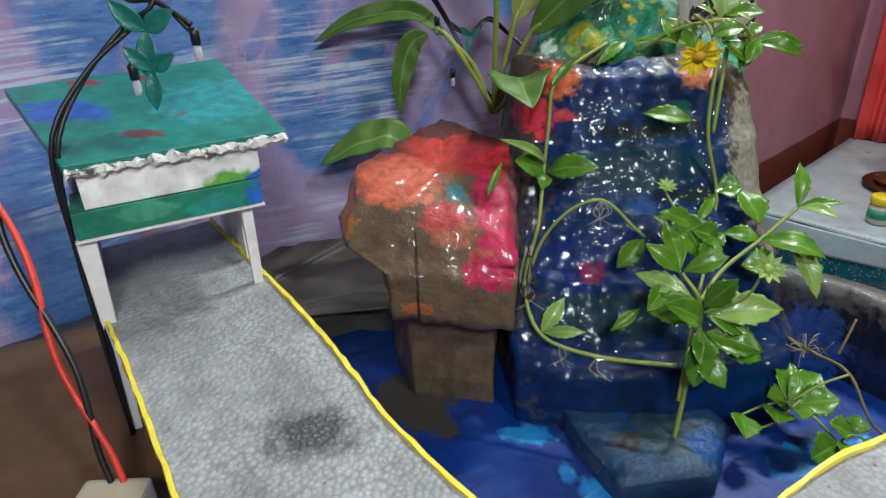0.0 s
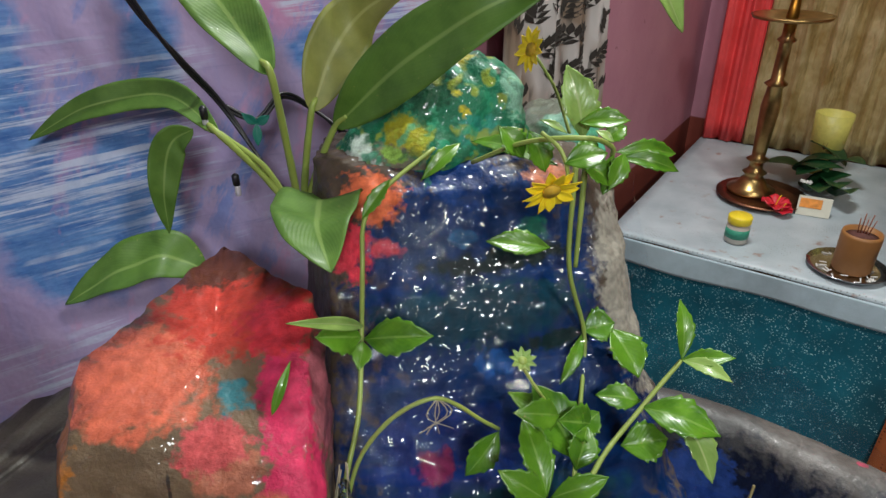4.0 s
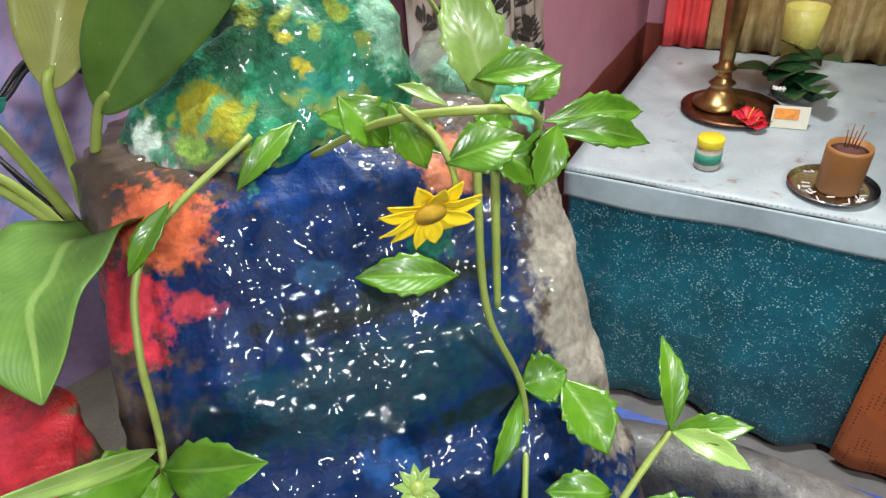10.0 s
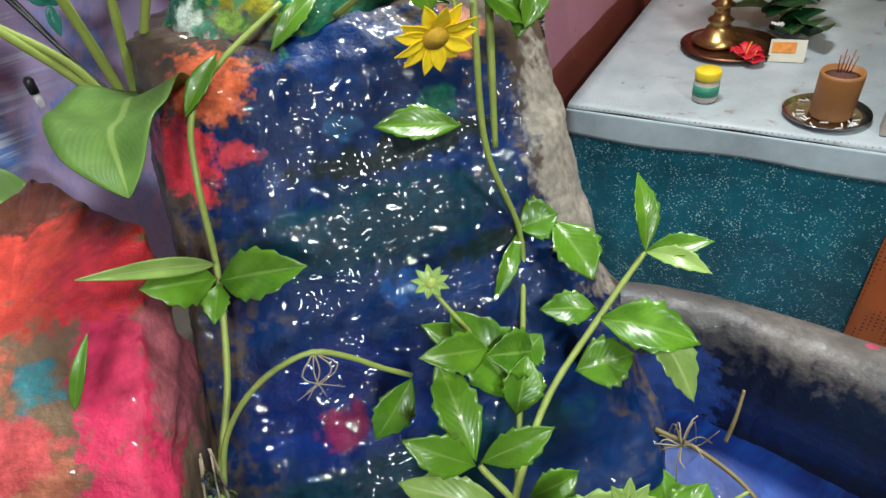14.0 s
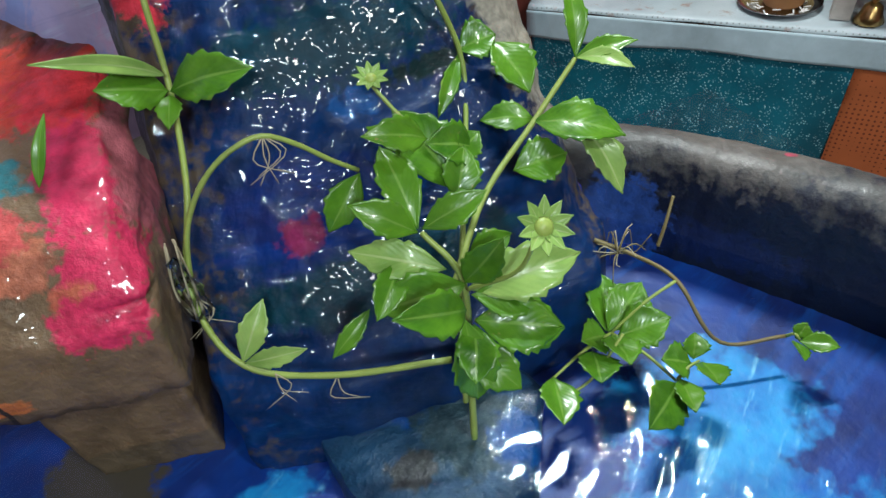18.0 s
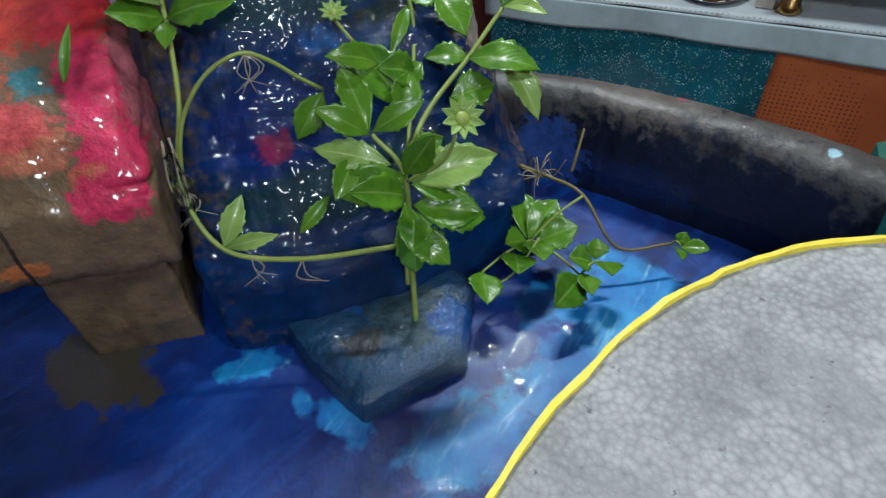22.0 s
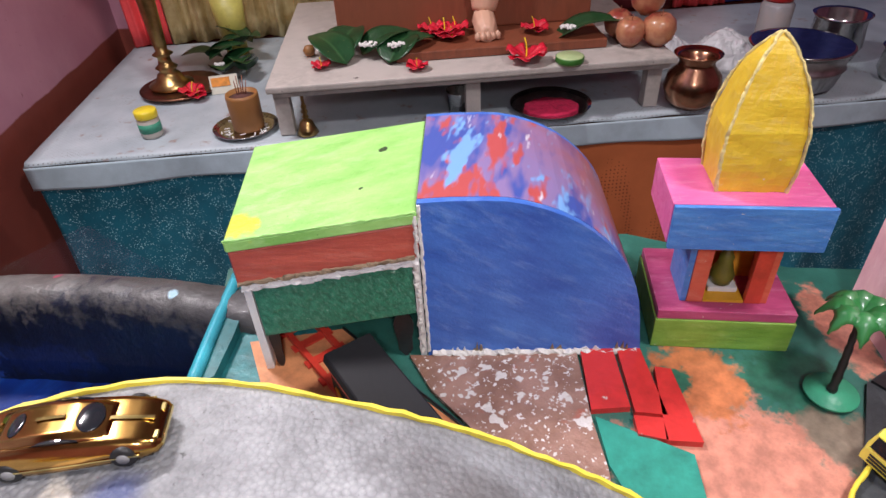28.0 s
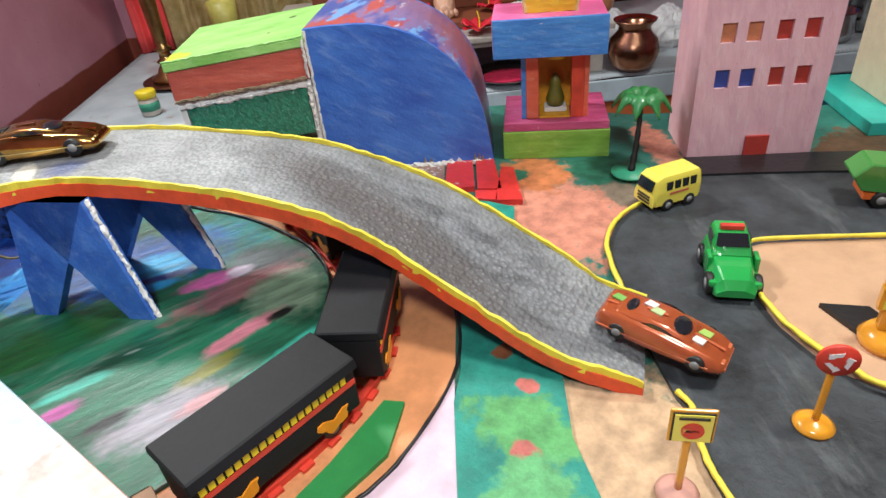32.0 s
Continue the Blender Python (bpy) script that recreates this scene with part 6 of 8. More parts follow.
stems(hang, [(0.127, 0.538, 0.056), (0.136, 0.54, 0.084), (0.146, 0.54, 0.102), (0.159, 0.54, 0.116), (0.173, 0.54, 0.124), (0.188, 0.54, 0.126), (0.202, 0.54, 0.116), (0.215, 0.54, 0.102), (0.228, 0.54, 0.09)], 0.0015, 0.0013, name="runner")
leaf(hang, (0.228, 0.54, 0.088, 0.203, 0.53, 0.066, 0.019), M_leaf, face=(0.0, -0.75, 0.65))
for i, r in enumerate(LEFT):
    leaf(hang, r, M_leafpale if i in (3, 5, 6) else M_leaf, lobed=i not in (3, 4), face=(0.0, -0.75, 0.65))
part("root_wrap", loft([[(0.126 + r * math.cos(a), 0.533 + r * math.sin(a), z) for a in (i * 0.7 for i in range(9))] for z, r in ((0.035, 0.003), (0.046, 0.007), (0.058, 0.006), (0.078, 0.002))], 30, 0.003, 130, 1.0), film_ob.data.materials[0], hang, "crumpled clear film round the roots", smooth=True)
for i in range(9):
    a = rnd.uniform(0, 6.28)
    stems(hang, [(0.124 + 0.003 * math.cos(a), 0.533 + 0.003 * math.sin(a), 0.04), (0.1245 + 0.005 * math.cos(a + 0.7), 0.534 + 0.005 * math.sin(a + 0.7), 0.06), (0.128 + 0.003 * math.cos(a + 1.2), 0.54 + 0.003 * math.sin(a + 1.2), 0.085)], 0.0007, 0.0004, M_root, "root", 8)
for i in range(14):
    x, y, z = rnd.choice(((0.15, 0.5, 0.01), (0.188, 0.54, 0.126), (0.18, 0.488, 0.003), (0.127, 0.535, 0.05)))
    stems(hang, [(x, y, z), (x + rnd.uniform(-0.008, 0.008), y - 0.004, z - 0.01), (x + rnd.uniform(-0.014, 0.014), y - 0.006, z - rnd.uniform(0.014, 0.024))], 0.0004, 0.0002, M_root, "root", 8)
sm = thing("floating_creeper", "small round-leaved creeper floating at the pond wall", "plant", (0.38, 0.47, -0.05))
for r in SMALL:
    leaf(sm, r, M_leaf, face=(0.1, -0.45, 0.9), bend=0.05)
for a, b in (((0.389, 0.468, -0.012), (0.346, 0.47, -0.04)), ((0.346, 0.47, -0.04), (0.362, 0.426, -0.046)), ((0.362, 0.426, -0.046), (0.382, 0.431, -0.045)), ((0.443, 0.424, -0.05), (0.446, 0.417, -0.048)), ((0.346, 0.47, -0.04), (0.297, 0.458, -0.041))):
    stems(sm, [a, tuple(Vector(a).lerp(Vector(b), 0.5) + Vector((0, 0, 0.004))), b], 0.0011, 0.0009, n=10)
stems(sm, [(0.365, 0.521, -0.01), (0.382, 0.503, -0.016), (0.389, 0.468, -0.012), (0.403, 0.438, -0.047), (0.443, 0.424, -0.05)], 0.0016, 0.0012, M_stemdark)
stems(sm, [(0.347, 0.46, -0.03), (0.32, 0.45, -0.045), (0.298, 0.447, -0.047)], 0.001, 0.0008)
stems(sm, [(0.40, 0.5, -0.015), (0.406, 0.503, 0.0), (0.415, 0.51, 0.014)], 0.0013, 0.001, M_stemdark, "twig")
for i in range(16):
    a = rnd.uniform(0, 6.28)
    stems(sm, [(0.375, 0.508, -0.016), (0.375 + 0.012 * math.cos(a), 0.508 + 0.008 * math.sin(a), -0.012 + rnd.uniform(-0.01, 0.012)), (0.375 + 0.02 * math.cos(a), 0.505 + 0.014 * math.sin(a), -0.02 + rnd.uniform(-0.015, 0.02))], 0.0005, 0.0003, M_root if i % 2 else M_stemdark, "root", 8)

tp_pl = thing("rock_top_creeper", "drooping yellow-flowered creeper lying on the waterfall rock", "plant", (0.31, 0.63, 0.22))
for i, r in enumerate(TOP):
    leaf(tp_pl, r, M_leafpale if i in (0, 1, 2) else M_leaf, face=(0.0, -0.7, 0.7))
stems(tp_pl, [(0.245, 0.66, 0.226), (0.27, 0.625, 0.25), (0.3, 0.6, 0.258), (0.325, 0.612, 0.246), (0.33, 0.618, 0.236)], 0.0016, 0.0018)
stems(tp_pl, [(0.272, 0.604, 0.263), (0.28, 0.592, 0.255), (0.283, 0.586, 0.24), (0.276, 0.588, 0.231)], 0.0014, 0.0012, name="flower_stalk")
stems(tp_pl, [(0.3, 0.61, 0.235), (0.3, 0.606, 0.163), (0.316, 0.603, 0.104), (0.304, 0.575, 0.069), (0.254, 0.481, 0.03), (0.24, 0.455, -0.02)], 0.0018, 0.0016, n=50, name="stem")
stems(tp_pl, [(0.312, 0.62, 0.24), (0.308, 0.612, 0.2), (0.306, 0.608, 0.16)], 0.0022, 0.0016, n=20, name="stem")
flower(tp_pl, (0.2735, 0.588, 0.232), 0.019, (0.0, -0.84, -0.45), M_petal, 13)
stems(tp_pl, [(0.318, 0.66, 0.24), (0.313, 0.68, 0.268), (0.304, 0.698, 0.288)], 0.0013, 0.0011, name="flower_stalk")
flower(tp_pl, (0.302, 0.7, 0.292), 0.0165, (-0.85, -0.2, 0.25), M_petal)

bp = thing("broad_leaf_plant", "broad-leaved plant with long green and olive blades", "plant", (0.13, 0.71, 0.16))


def blade(pts, width, mat, foot=None, face=(0.2, -0.8, 0.5)):
    """A long blade along a curve, with its stalk."""
    line = spline(pts, 40)
    if foot:
        stems(bp, [foot, (Vector(foot).lerp(line[0], 0.5)) + Vector((0, 0.003, 0.004)), tuple(line[0]), tuple(line[3])], 0.0033, 0.0022, name="stalk", n=16)

    def f(u, v):
        s = 2 * v - 1
        k = u * 39
        i = min(int(k), 38)
        p = line[i].lerp(line[i + 1], k - i)
        d = (line[i + 1] - line[i]).normalized()
        side = d.cross(Vector(face)).normalized()
        nrm = side.cross(d)
        w = max(0.02, math.sin(math.pi * u ** 0.8) ** 0.8) * width / 2
        return p + side * s * w + nrm * (0.28 * w * abs(s) ** 1.3 + 0.06 * w * math.sin(u * 21 + s * 2))
    return part("blade", thicken(sheet(f, 40, 10), 0.0006), mat, bp, smooth=True)


FOOT = (0.122, 0.755, 0.15)
blade([(0.156, 0.736, 0.236), (0.2, 0.7, 0.285), (0.25, 0.665, 0.325), (0.31, 0.65, 0.35)], 0.046, M_bigleaf, FOOT)
blade([(0.14, 0.735, 0.25), (0.162, 0.75, 0.29), (0.19, 0.755, 0.318), (0.24, 0.7, 0.352)], 0.044, M_olive, FOOT)
blade([(0.235, 0.7, 0.35), (0.28, 0.66, 0.374), (0.33, 0.62, 0.362), (0.356, 0.601, 0.317)], 0.06, M_leafpale, None, (0.0, -0.5, 0.85))
blade([(0.116, 0.695, 0.288), (0.092, 0.725, 0.325), (0.063, 0.755, 0.359), (0.03, 0.77, 0.39)], 0.045, M_bigleaf, FOOT)
blade([(0.07, 0.748, 0.235), (0.031, 0.795, 0.256), (-0.03, 0.805, 0.25), (-0.081, 0.805, 0.227)], 0.026, M_bigleaf, FOOT)
blade([(0.05, 0.76, 0.238), (0.03, 0.765, 0.225), (0.018, 0.762, 0.19), (0.014, 0.76, 0.152)], 0.026, M_bigleaf, None, (0.1, -0.9, 0.2))
blade([(0.15, 0.72, 0.182), (0.138, 0.68, 0.2), (0.132, 0.63, 0.205), (0.136, 0.591, 0.193)], 0.062, M_bigleaf, FOOT, (-0.1, -0.4, 0.9))
blade([(0.03, 0.79, 0.095), (0.0, 0.785, 0.118), (-0.04, 0.778, 0.112), (-0.085, 0.772, 0.091)], 0.05, M_bigleaf, None, (0.0, -0.5, 0.85))
stems(bp, [(0.118, 0.755, 0.15), (0.1, 0.755, 0.2), (0.07, 0.75, 0.236)], 0.003, 0.002, name="stalk", n=14)

# ---- fairy lights, cables ----
M_cable = paint("black_cable", (0.01, 0.01, 0.012), 0.4, 0.2, bump=0.0)
M_clip = paint("teal_plastic_leaf", (0.01, 0.14, 0.11), 0.35, 0.2)
M_bulb = Nodes("clear_bulb", 0.1)
M_bulb.b.inputs["Transmission Weight"].default_value = 0.6
M_bulb = M_bulb.done((0.8, 0.78, 0.8))


def fairy(label, lines, clips, bulbs, at):
    t = thing("fairy_lights", label, "string lights", at)
    for ln in lines:
        for k in range(2):
            pts = [tuple(Vector(p) + Vector((0.0018 * math.sin(i * 1.7 + 3.1 * k), 0.001, 0.0018 * math.cos(i * 1.7 + 3.1 * k)))) for i, p in enumerate(ln)]
            part("wire", tube(pts, 0.0016, 0.0016, 40, 6), M_cable, t, smooth=True)
    for c0, s in clips:
        for k in range(3):
            a = 2.1 * k + 0.4
            leaf(t, (*c0, c0[0] + s * math.cos(a) * 0.7, c0[1] - 0.003, c0[2] + s * math.sin(a), s * 0.42), M_clip, False, (0, -1, 0.1), 0.05, "plastic_leaf")
    for b0 in bulbs:
        bm = lathe([(0.0, 0.0), (0.0022, 0.001), (0.0026, 0.006), (0.002, 0.01)], 12, b0)
        holder = lathe([(0.0028, 0.01), (0.003, 0.018), (0.0015, 0.02)], 12, b0)
        h = part("holder", holder, M_cable, t, smooth=True)
        part("bulb", bm, M_bulb, h, "unlit clear bulb", smooth=True)
    return t


fairy("black string of unlit fairy lights over the road hut", [
    [(-0.165, 0.39, 0.03), (-0.166, 0.396, 0.12), (-0.168, 0.4, 0.18), (-0.164, 0.405, 0.23), (-0.15, 0.43, 0.262), (-0.13, 0.455, 0.285), (-0.115, 0.46, 0.297), (-0.11, 0.48, 0.34), (-0.1, 0.56, 0.45)],
    [(-0.19, 0.58, 0.38), (-0.16, 0.5, 0.325), (-0.135, 0.47, 0.302), (-0.112, 0.46, 0.297), (-0.094, 0.455, 0.283)]],
    [((-0.12, 0.455, 0.282), 0.03), ((-0.12, 0.452, 0.26), 0.024)], [(-0.131, 0.45, 0.245), (-0.092, 0.455, 0.263)], (-0.15, 0.44, 0.22))
fairy("black string of unlit fairy lights behind the broad-leaved plant", [
    [(0.01, 0.73, 0.4), (0.03, 0.755, 0.33), (0.05, 0.775, 0.285), (0.073, 0.785, 0.245), (0.112, 0.765, 0.172), (0.14, 0.76, 0.16)],
    [(0.073, 0.787, 0.245), (0.097, 0.79, 0.232), (0.12, 0.81, 0.245), (0.145, 0.825, 0.226), (0.17, 0.81, 0.205)]],
    [((0.096, 0.785, 0.23), 0.018)], [(0.075, 0.75, 0.182), (0.06, 0.76, 0.235)], (0.12, 0.76, 0.17))
red_wire = thing("power_lead", "twisted red and black power lead ending in a cream plug", "cable", (-0.16, 0.34, 0.0))
for k, m0 in ((0, M_red), (1, M_cable)):
    part("lead", tube([(-0.19 + 0.008 * i + 0.004 * math.sin(i * 1.2 + 3.1 * k), 0.38 - 0.009 * i, 0.21 - 0.022 * i) for i in range(8)], 0.002, 0.002, 40, 6), m0, red_wire, smooth=True)
part("plug", box((-0.155, 0.3, 0.031), (-0.118, 0.322, 0.062), 0.003), paint("cream_plastic", (0.55, 0.48, 0.34), 0.4, 0.1), red_wire, "cream plastic plug block")

# ---- leaf-patterned curtain, altar curtains ----
def leaf_sprays(f, du, dv):
    """Printed sprays of dark leaves, lying on the cloth surface f(u, v)."""
    bm = bmesh.new()
    for i in range(6):
        for j in range(26):
            u0, v0 = (i + 0.5 + 0.5 * (j % 2)) / 6.5 + rnd.uniform(-0.02, 0.02), (j + rnd.uniform(0.1, 0.5)) / 26
            a0 = rnd.choice((0.5, 2.4, 1.2, 1.9)) + rnd.uniform(-0.2, 0.2)
            for k in range(5):
                for sgn in (-1, 1):
                    s = 0.007 * k
                    bx, bz = s * math.cos(a0 + 0.1 * k), s * math.sin(a0 + 0.1 * k)
                    a = a0 + sgn * (0.95 - 0.1 * k)
                    ln, w = 0.022 - 0.0018 * k, 0.0036
                    row = []
                    for m, (p, q) in enumerate(((0, 0), (0.3, 0.9), (0.6, 1.0), (1.0, 0.0), (0.6, -1.0), (0.3, -0.9))):
                        x = bx + ln * p * math.cos(a) - w * q * math.sin(a)
                        z = bz + ln * p * math.sin(a) + w * q * math.cos(a)
                        u, v = u0 + x / du, v0 + z / dv
                        if not (0.01 < u < 0.99 and 0.005 < v < 0.995):
                            break
                        row.append(bm.verts.new(f(u, v) + Vector((0.0022, 0, 0))))
                    if len(row) == 6:
                        bm.faces.new(row)
    return bm


def leafy_cloth():
    n = Nodes("leaf_print_cloth", 0.8)
    uv = n.node("ShaderNodeUVMap").outputs[0]
    mp = n.node("ShaderNodeMapping")
    mp.inputs["Scale"].default_value = (9, 13, 1)
    n.link(uv, mp.inputs["Vector"])
    w = n.t.nodes.new("ShaderNodeTexWave")
    w.inputs["Scale"].default_value, w.inputs["Distortion"].default_value, w.inputs["Detail"].default_value, w.inputs["Detail Scale"].default_value = 0.55, 11.0, 1.0, 0.8
    n.link(mp.outputs["Vector"], w.inputs["Vector"])
    patchy = n.noise(0.9, 2.0, vec=mp.outputs["Vector"])
    ink = n.math("MULTIPLY", n.math("MULTIPLY", n.ramp(w.outputs["Fac"], 0.8, 0.86), n.ramp(patchy, 0.5, 0.56)), 0.6)
    base = n.mix(n.ramp(n.noise(0.35, 2.0, vec=mp.outputs["Vector"]), 0.45, 0.55), (0.62, 0.58, 0.56), (0.3, 0.22, 0.16))
    n.bump(n.noise(400.0), 0.2, 0.0008)
    return n.done(n.mix(ink, base, (0.03, 0.024, 0.02)))


def hung(name, mat, y0, y1, z0, z1, folds, amp, label, out=0.04, flare=0.0, axis=0, cat="curtain"):
    def f(u, v):
        y = y0 + (y1 - y0) * u + flare * (1 - v) * (u - 0.25)
        z = z0 + (z1 - z0) * v
        d = out + amp * (math.sin(u * folds * 6.283) + 0.4 * math.sin(u * folds * 15 + v * 2)) * (0.6 + 0.4 * v)
        return Vector((-0.13 + d, y, z)) if axis == 0 else Vector((y, 0.84 - d, z))
    ob = tagged(part(name, thicken(sheet(f, 90, 24), 0.0012), mat, smooth=True), label, cat)
    if name == "leaf_print_curtain":
        part("leaf_print", leaf_sprays(f, y1 - y0, z1 - z0), paint("dark_leaf_ink", (0.03, 0.024, 0.02), 0.8, 0.3), ob, "printed dark leaf sprays", world_space=False)
    ob.matrix_basis = ALTAR
    return ob


hung("leaf_print_curtain", leafy_cloth(), -0.335, -0.105, 0.075, 1.3, 3.5, 0.011, "white and beige curtain printed with black leaves", 0.035, 0.16)
M_goldcloth = Nodes("gold_satin", 0.32, 0.35)
c = M_goldcloth.mix(M_goldcloth.ramp(M_goldcloth.noise(14.0, 5.0), 0.35, 0.65), (0.36, 0.24, 0.08), (0.62, 0.5, 0.26))
M_goldcloth.bump(M_goldcloth.noise(18.0, 4.0, stretch=(3, 3, 0.8)), 0.6, 0.02)
M_goldcloth = M_goldcloth.done(c)
hung("gold_curtain", M_goldcloth, 0.03, 0.62, 0.005, 1.3, 8, 0.022, "pleated gold satin curtain behind the altar", 0.05, axis=1)
M_redcloth = paint("red_satin", (0.75, 0.07, 0.07), 0.45, 0.2, 30, 0.2)
hung("red_drape", M_redcloth, -0.075, 0.03, 0.005, 1.3, 2, 0.014, "red satin drape in the corner of the altar", 0.06, axis=1)
hung("back_cloth", paint("maroon_cloth", (0.16, 0.02, 0.025), 0.6, 0.3, 20), 0.6, 1.5, 0.005, 1.3, 7, 0.012, "maroon cloth hung behind the altar", 0.03, axis=1)
hung("red_drape", M_redcloth, 1.5, 1.66, 0.005, 1.3, 3, 0.012, "red satin drape behind the steel pots", 0.05, axis=1)
hung("blue_drape", paint("blue_print_cloth", (0.03, 0.05, 0.25), 0.6, 0.4, 40), 1.66, 2.3, 0.005, 1.3, 5, 0.012, "dark blue cloth hung behind the altar", 0.03, axis=1)


# ---- altar things (in the altar's own frame) ----
def on_altar(name, label, cat, x, y, z=0.0035, turn=0.0, group=""):
    return tagged(set_at(new(name), ALTAR @ pose(x, y, z, 0, 0, turn)), label, cat, group)


def P(name, bm, mat, parent, label="", smooth=True):
    return part(name, bm, mat, parent, label, smooth, False)


def metal(name, color, rough=0.25, bump=0.1):
    n = Nodes(name, rough, 1.0)
    col = n.mix(n.ramp(n.noise(40.0, 5.0), 0.35, 0.7), shade(color, 0.6), color)
    n.bump(n.noise(120.0, 4.0), bump, 0.001)
    return n.done(col)


M_brass, M_copper, M_steel = metal("aged_brass", (0.55, 0.36, 0.14), 0.3), metal("copper", (0.6, 0.3, 0.18), 0.25), metal("steel", (0.6, 0.6, 0.6), 0.15)
M_clay = paint("brown_clay", (0.28, 0.12, 0.035), 0.5, 0.25, 40)
M_wood = paint("whitewashed_wood", (0.42, 0.38, 0.35), 0.6, 0.3, 40, 0.3, worn=(0.12, 0.1, 0.09))
M_darkwood = paint("red_brown_wood", (0.2, 0.055, 0.025), 0.5, 0.35, 18, 0.2, stretch=(1, 6, 1))

jar = on_altar("spice_jar", "small glass jar with yellow lid and green label", "jar", 0.151, 0.17)
P("body", lathe([(0.0, 0), (0.02, 0), (0.022, 0.004), (0.022, 0.036), (0.018, 0.041)], 28), paint("pale_plastic", (0.5, 0.45, 0.4), 0.25, 0.1), jar)
P("paper_label", lathe([(0.0223, 0.012), (0.0225, 0.012), (0.0225, 0.031), (0.0223, 0.031)], 28), paint("green_label", (0.03, 0.25, 0.16), 0.5, 0.4, 130), jar, "green and orange paper label")
P("lid", lathe([(0.0, 0.041), (0.0215, 0.041), (0.0225, 0.043), (0.0225, 0.055), (0.021, 0.057), (0.0, 0.057)], 30), paint("yellow_plastic", (0.78, 0.6, 0.03), 0.35, 0.08), jar, "yellow ribbed lid")
dish = on_altar("steel_dish", "steel saucer under the clay cup with scraps", "dish", 0.345, 0.165)
P("dish", lathe([(0.0, 0), (0.05, 0), (0.066, 0.007), (0.067, 0.009), (0.05, 0.0025), (0.0, 0.002)], 36), M_steel, dish)
for i in range(26):
    a, r = rnd.uniform(0, 6.28), rnd.uniform(0.036, 0.056)
    P("scrap", box((-0.006, -0.001, 0), (0.006, 0.001, 0.0012), m=pose(r * math.cos(a), r * math.sin(a), 0.0035 + 0.0005 * (i % 4), rnd.uniform(-10, 10), 0, rnd.uniform(0, 180))), M_white, dish, smooth=False)
cup = on_altar("clay_cup", "brown clay incense cup filled with dark ash", "cup", 0.352, 0.165, 0.006)
P("cup", lathe([(0.0, 0), (0.03, 0), (0.032, 0.004), (0.033, 0.07), (0.032, 0.076), (0.029, 0.076), (0.0285, 0.066), (0.0, 0.065)], 36), M_clay, cup)
P("ash", lathe([(0.0, 0.074), (0.012, 0.0725), (0.028, 0.067)], 20), paint("dark_ash", (0.08, 0.03, 0.025), 0.9, 0.6, 200, 0.8), cup)
for i in range(5):
    P("incense_stick", tube([(0.004 * i - 0.008, 0.0, 0.07), (0.006 * i - 0.01, 0.004, 0.1 + 0.01 * (i % 2))], 0.0011, 0.0009, 4, 6, smooth_path=False), M_darkwood, cup)
lampst = on_altar("brass_oil_lamp", "tall turned brass oil lamp on a copper tray", "lamp", 0.125, 0.43, 0.012)
prof = [(0.0, 0), (0.05, 0), (0.052, 0.006), (0.034, 0.014), (0.026, 0.03), (0.018, 0.038), (0.026, 0.046), (0.016, 0.054), (0.014, 0.07), (0.024, 0.077), (0.014, 0.084), (0.015, 0.1), (0.02, 0.2), (0.015, 0.24), (0.024, 0.247), (0.013, 0.256), (0.012, 0.33), (0.019, 0.337), (0.012, 0.345), (0.012, 0.37)]
P("stand", lathe(prof + [(0.0, 0.37)], 32), M_brass, lampst)
P("oil_bowl", lathe([(0.0, 0.37), (0.03, 0.372), (0.075, 0.38), (0.078, 0.386), (0.07, 0.385), (0.0, 0.378)], 36), M_brass, lampst)
P("finial", lathe([(0.012, 0.379), (0.009, 0.42), (0.016, 0.43), (0.009, 0.44), (0.012, 0.5), (0.0, 0.53)], 24), M_brass, lampst)
tray = on_altar("copper_tray", "dark copper tray under the oil lamp", "tray", 0.15, 0.42)
P("tray", lathe([(0.0, 0), (0.07, 0), (0.094, 0.008), (0.096, 0.011), (0.07, 0.006), (0.0, 0.006)], 40), metal("dark_copper", (0.28, 0.13, 0.08), 0.4), tray)


def red_flower(x, y, z, s, label="crumpled red hibiscus flower"):
    fl = on_altar("red_flower", label, "flower", x, y, z, rnd.uniform(0, 360), "red flowers on the altar")
    for i in range(7):
        a = i * 0.9 + rnd.uniform(-0.2, 0.2)
        q = lambda u, v, a=a: Vector((s * u * math.cos(a + (v - 0.5) * 1.3), s * u * math.sin(a + (v - 0.5) * 1.3), s * (0.25 + 0.5 * u * math.sin(u * 2.2) * (0.4 + 0.3 * (i % 3)) + 0.1 * math.sin(v * 9 + i) * u)))
        P("petal", thicken(sheet(q, 8, 7), 0.0005), M_hib, fl)
    P("pistil", tube([(0, 0, 0.1 * s), (0.1 * s, 0, 0.7 * s), (0.2 * s, 0.1 * s, 1.1 * s)], 0.04 * s, 0.03 * s, 8, 6), M_petal, fl)
    return fl


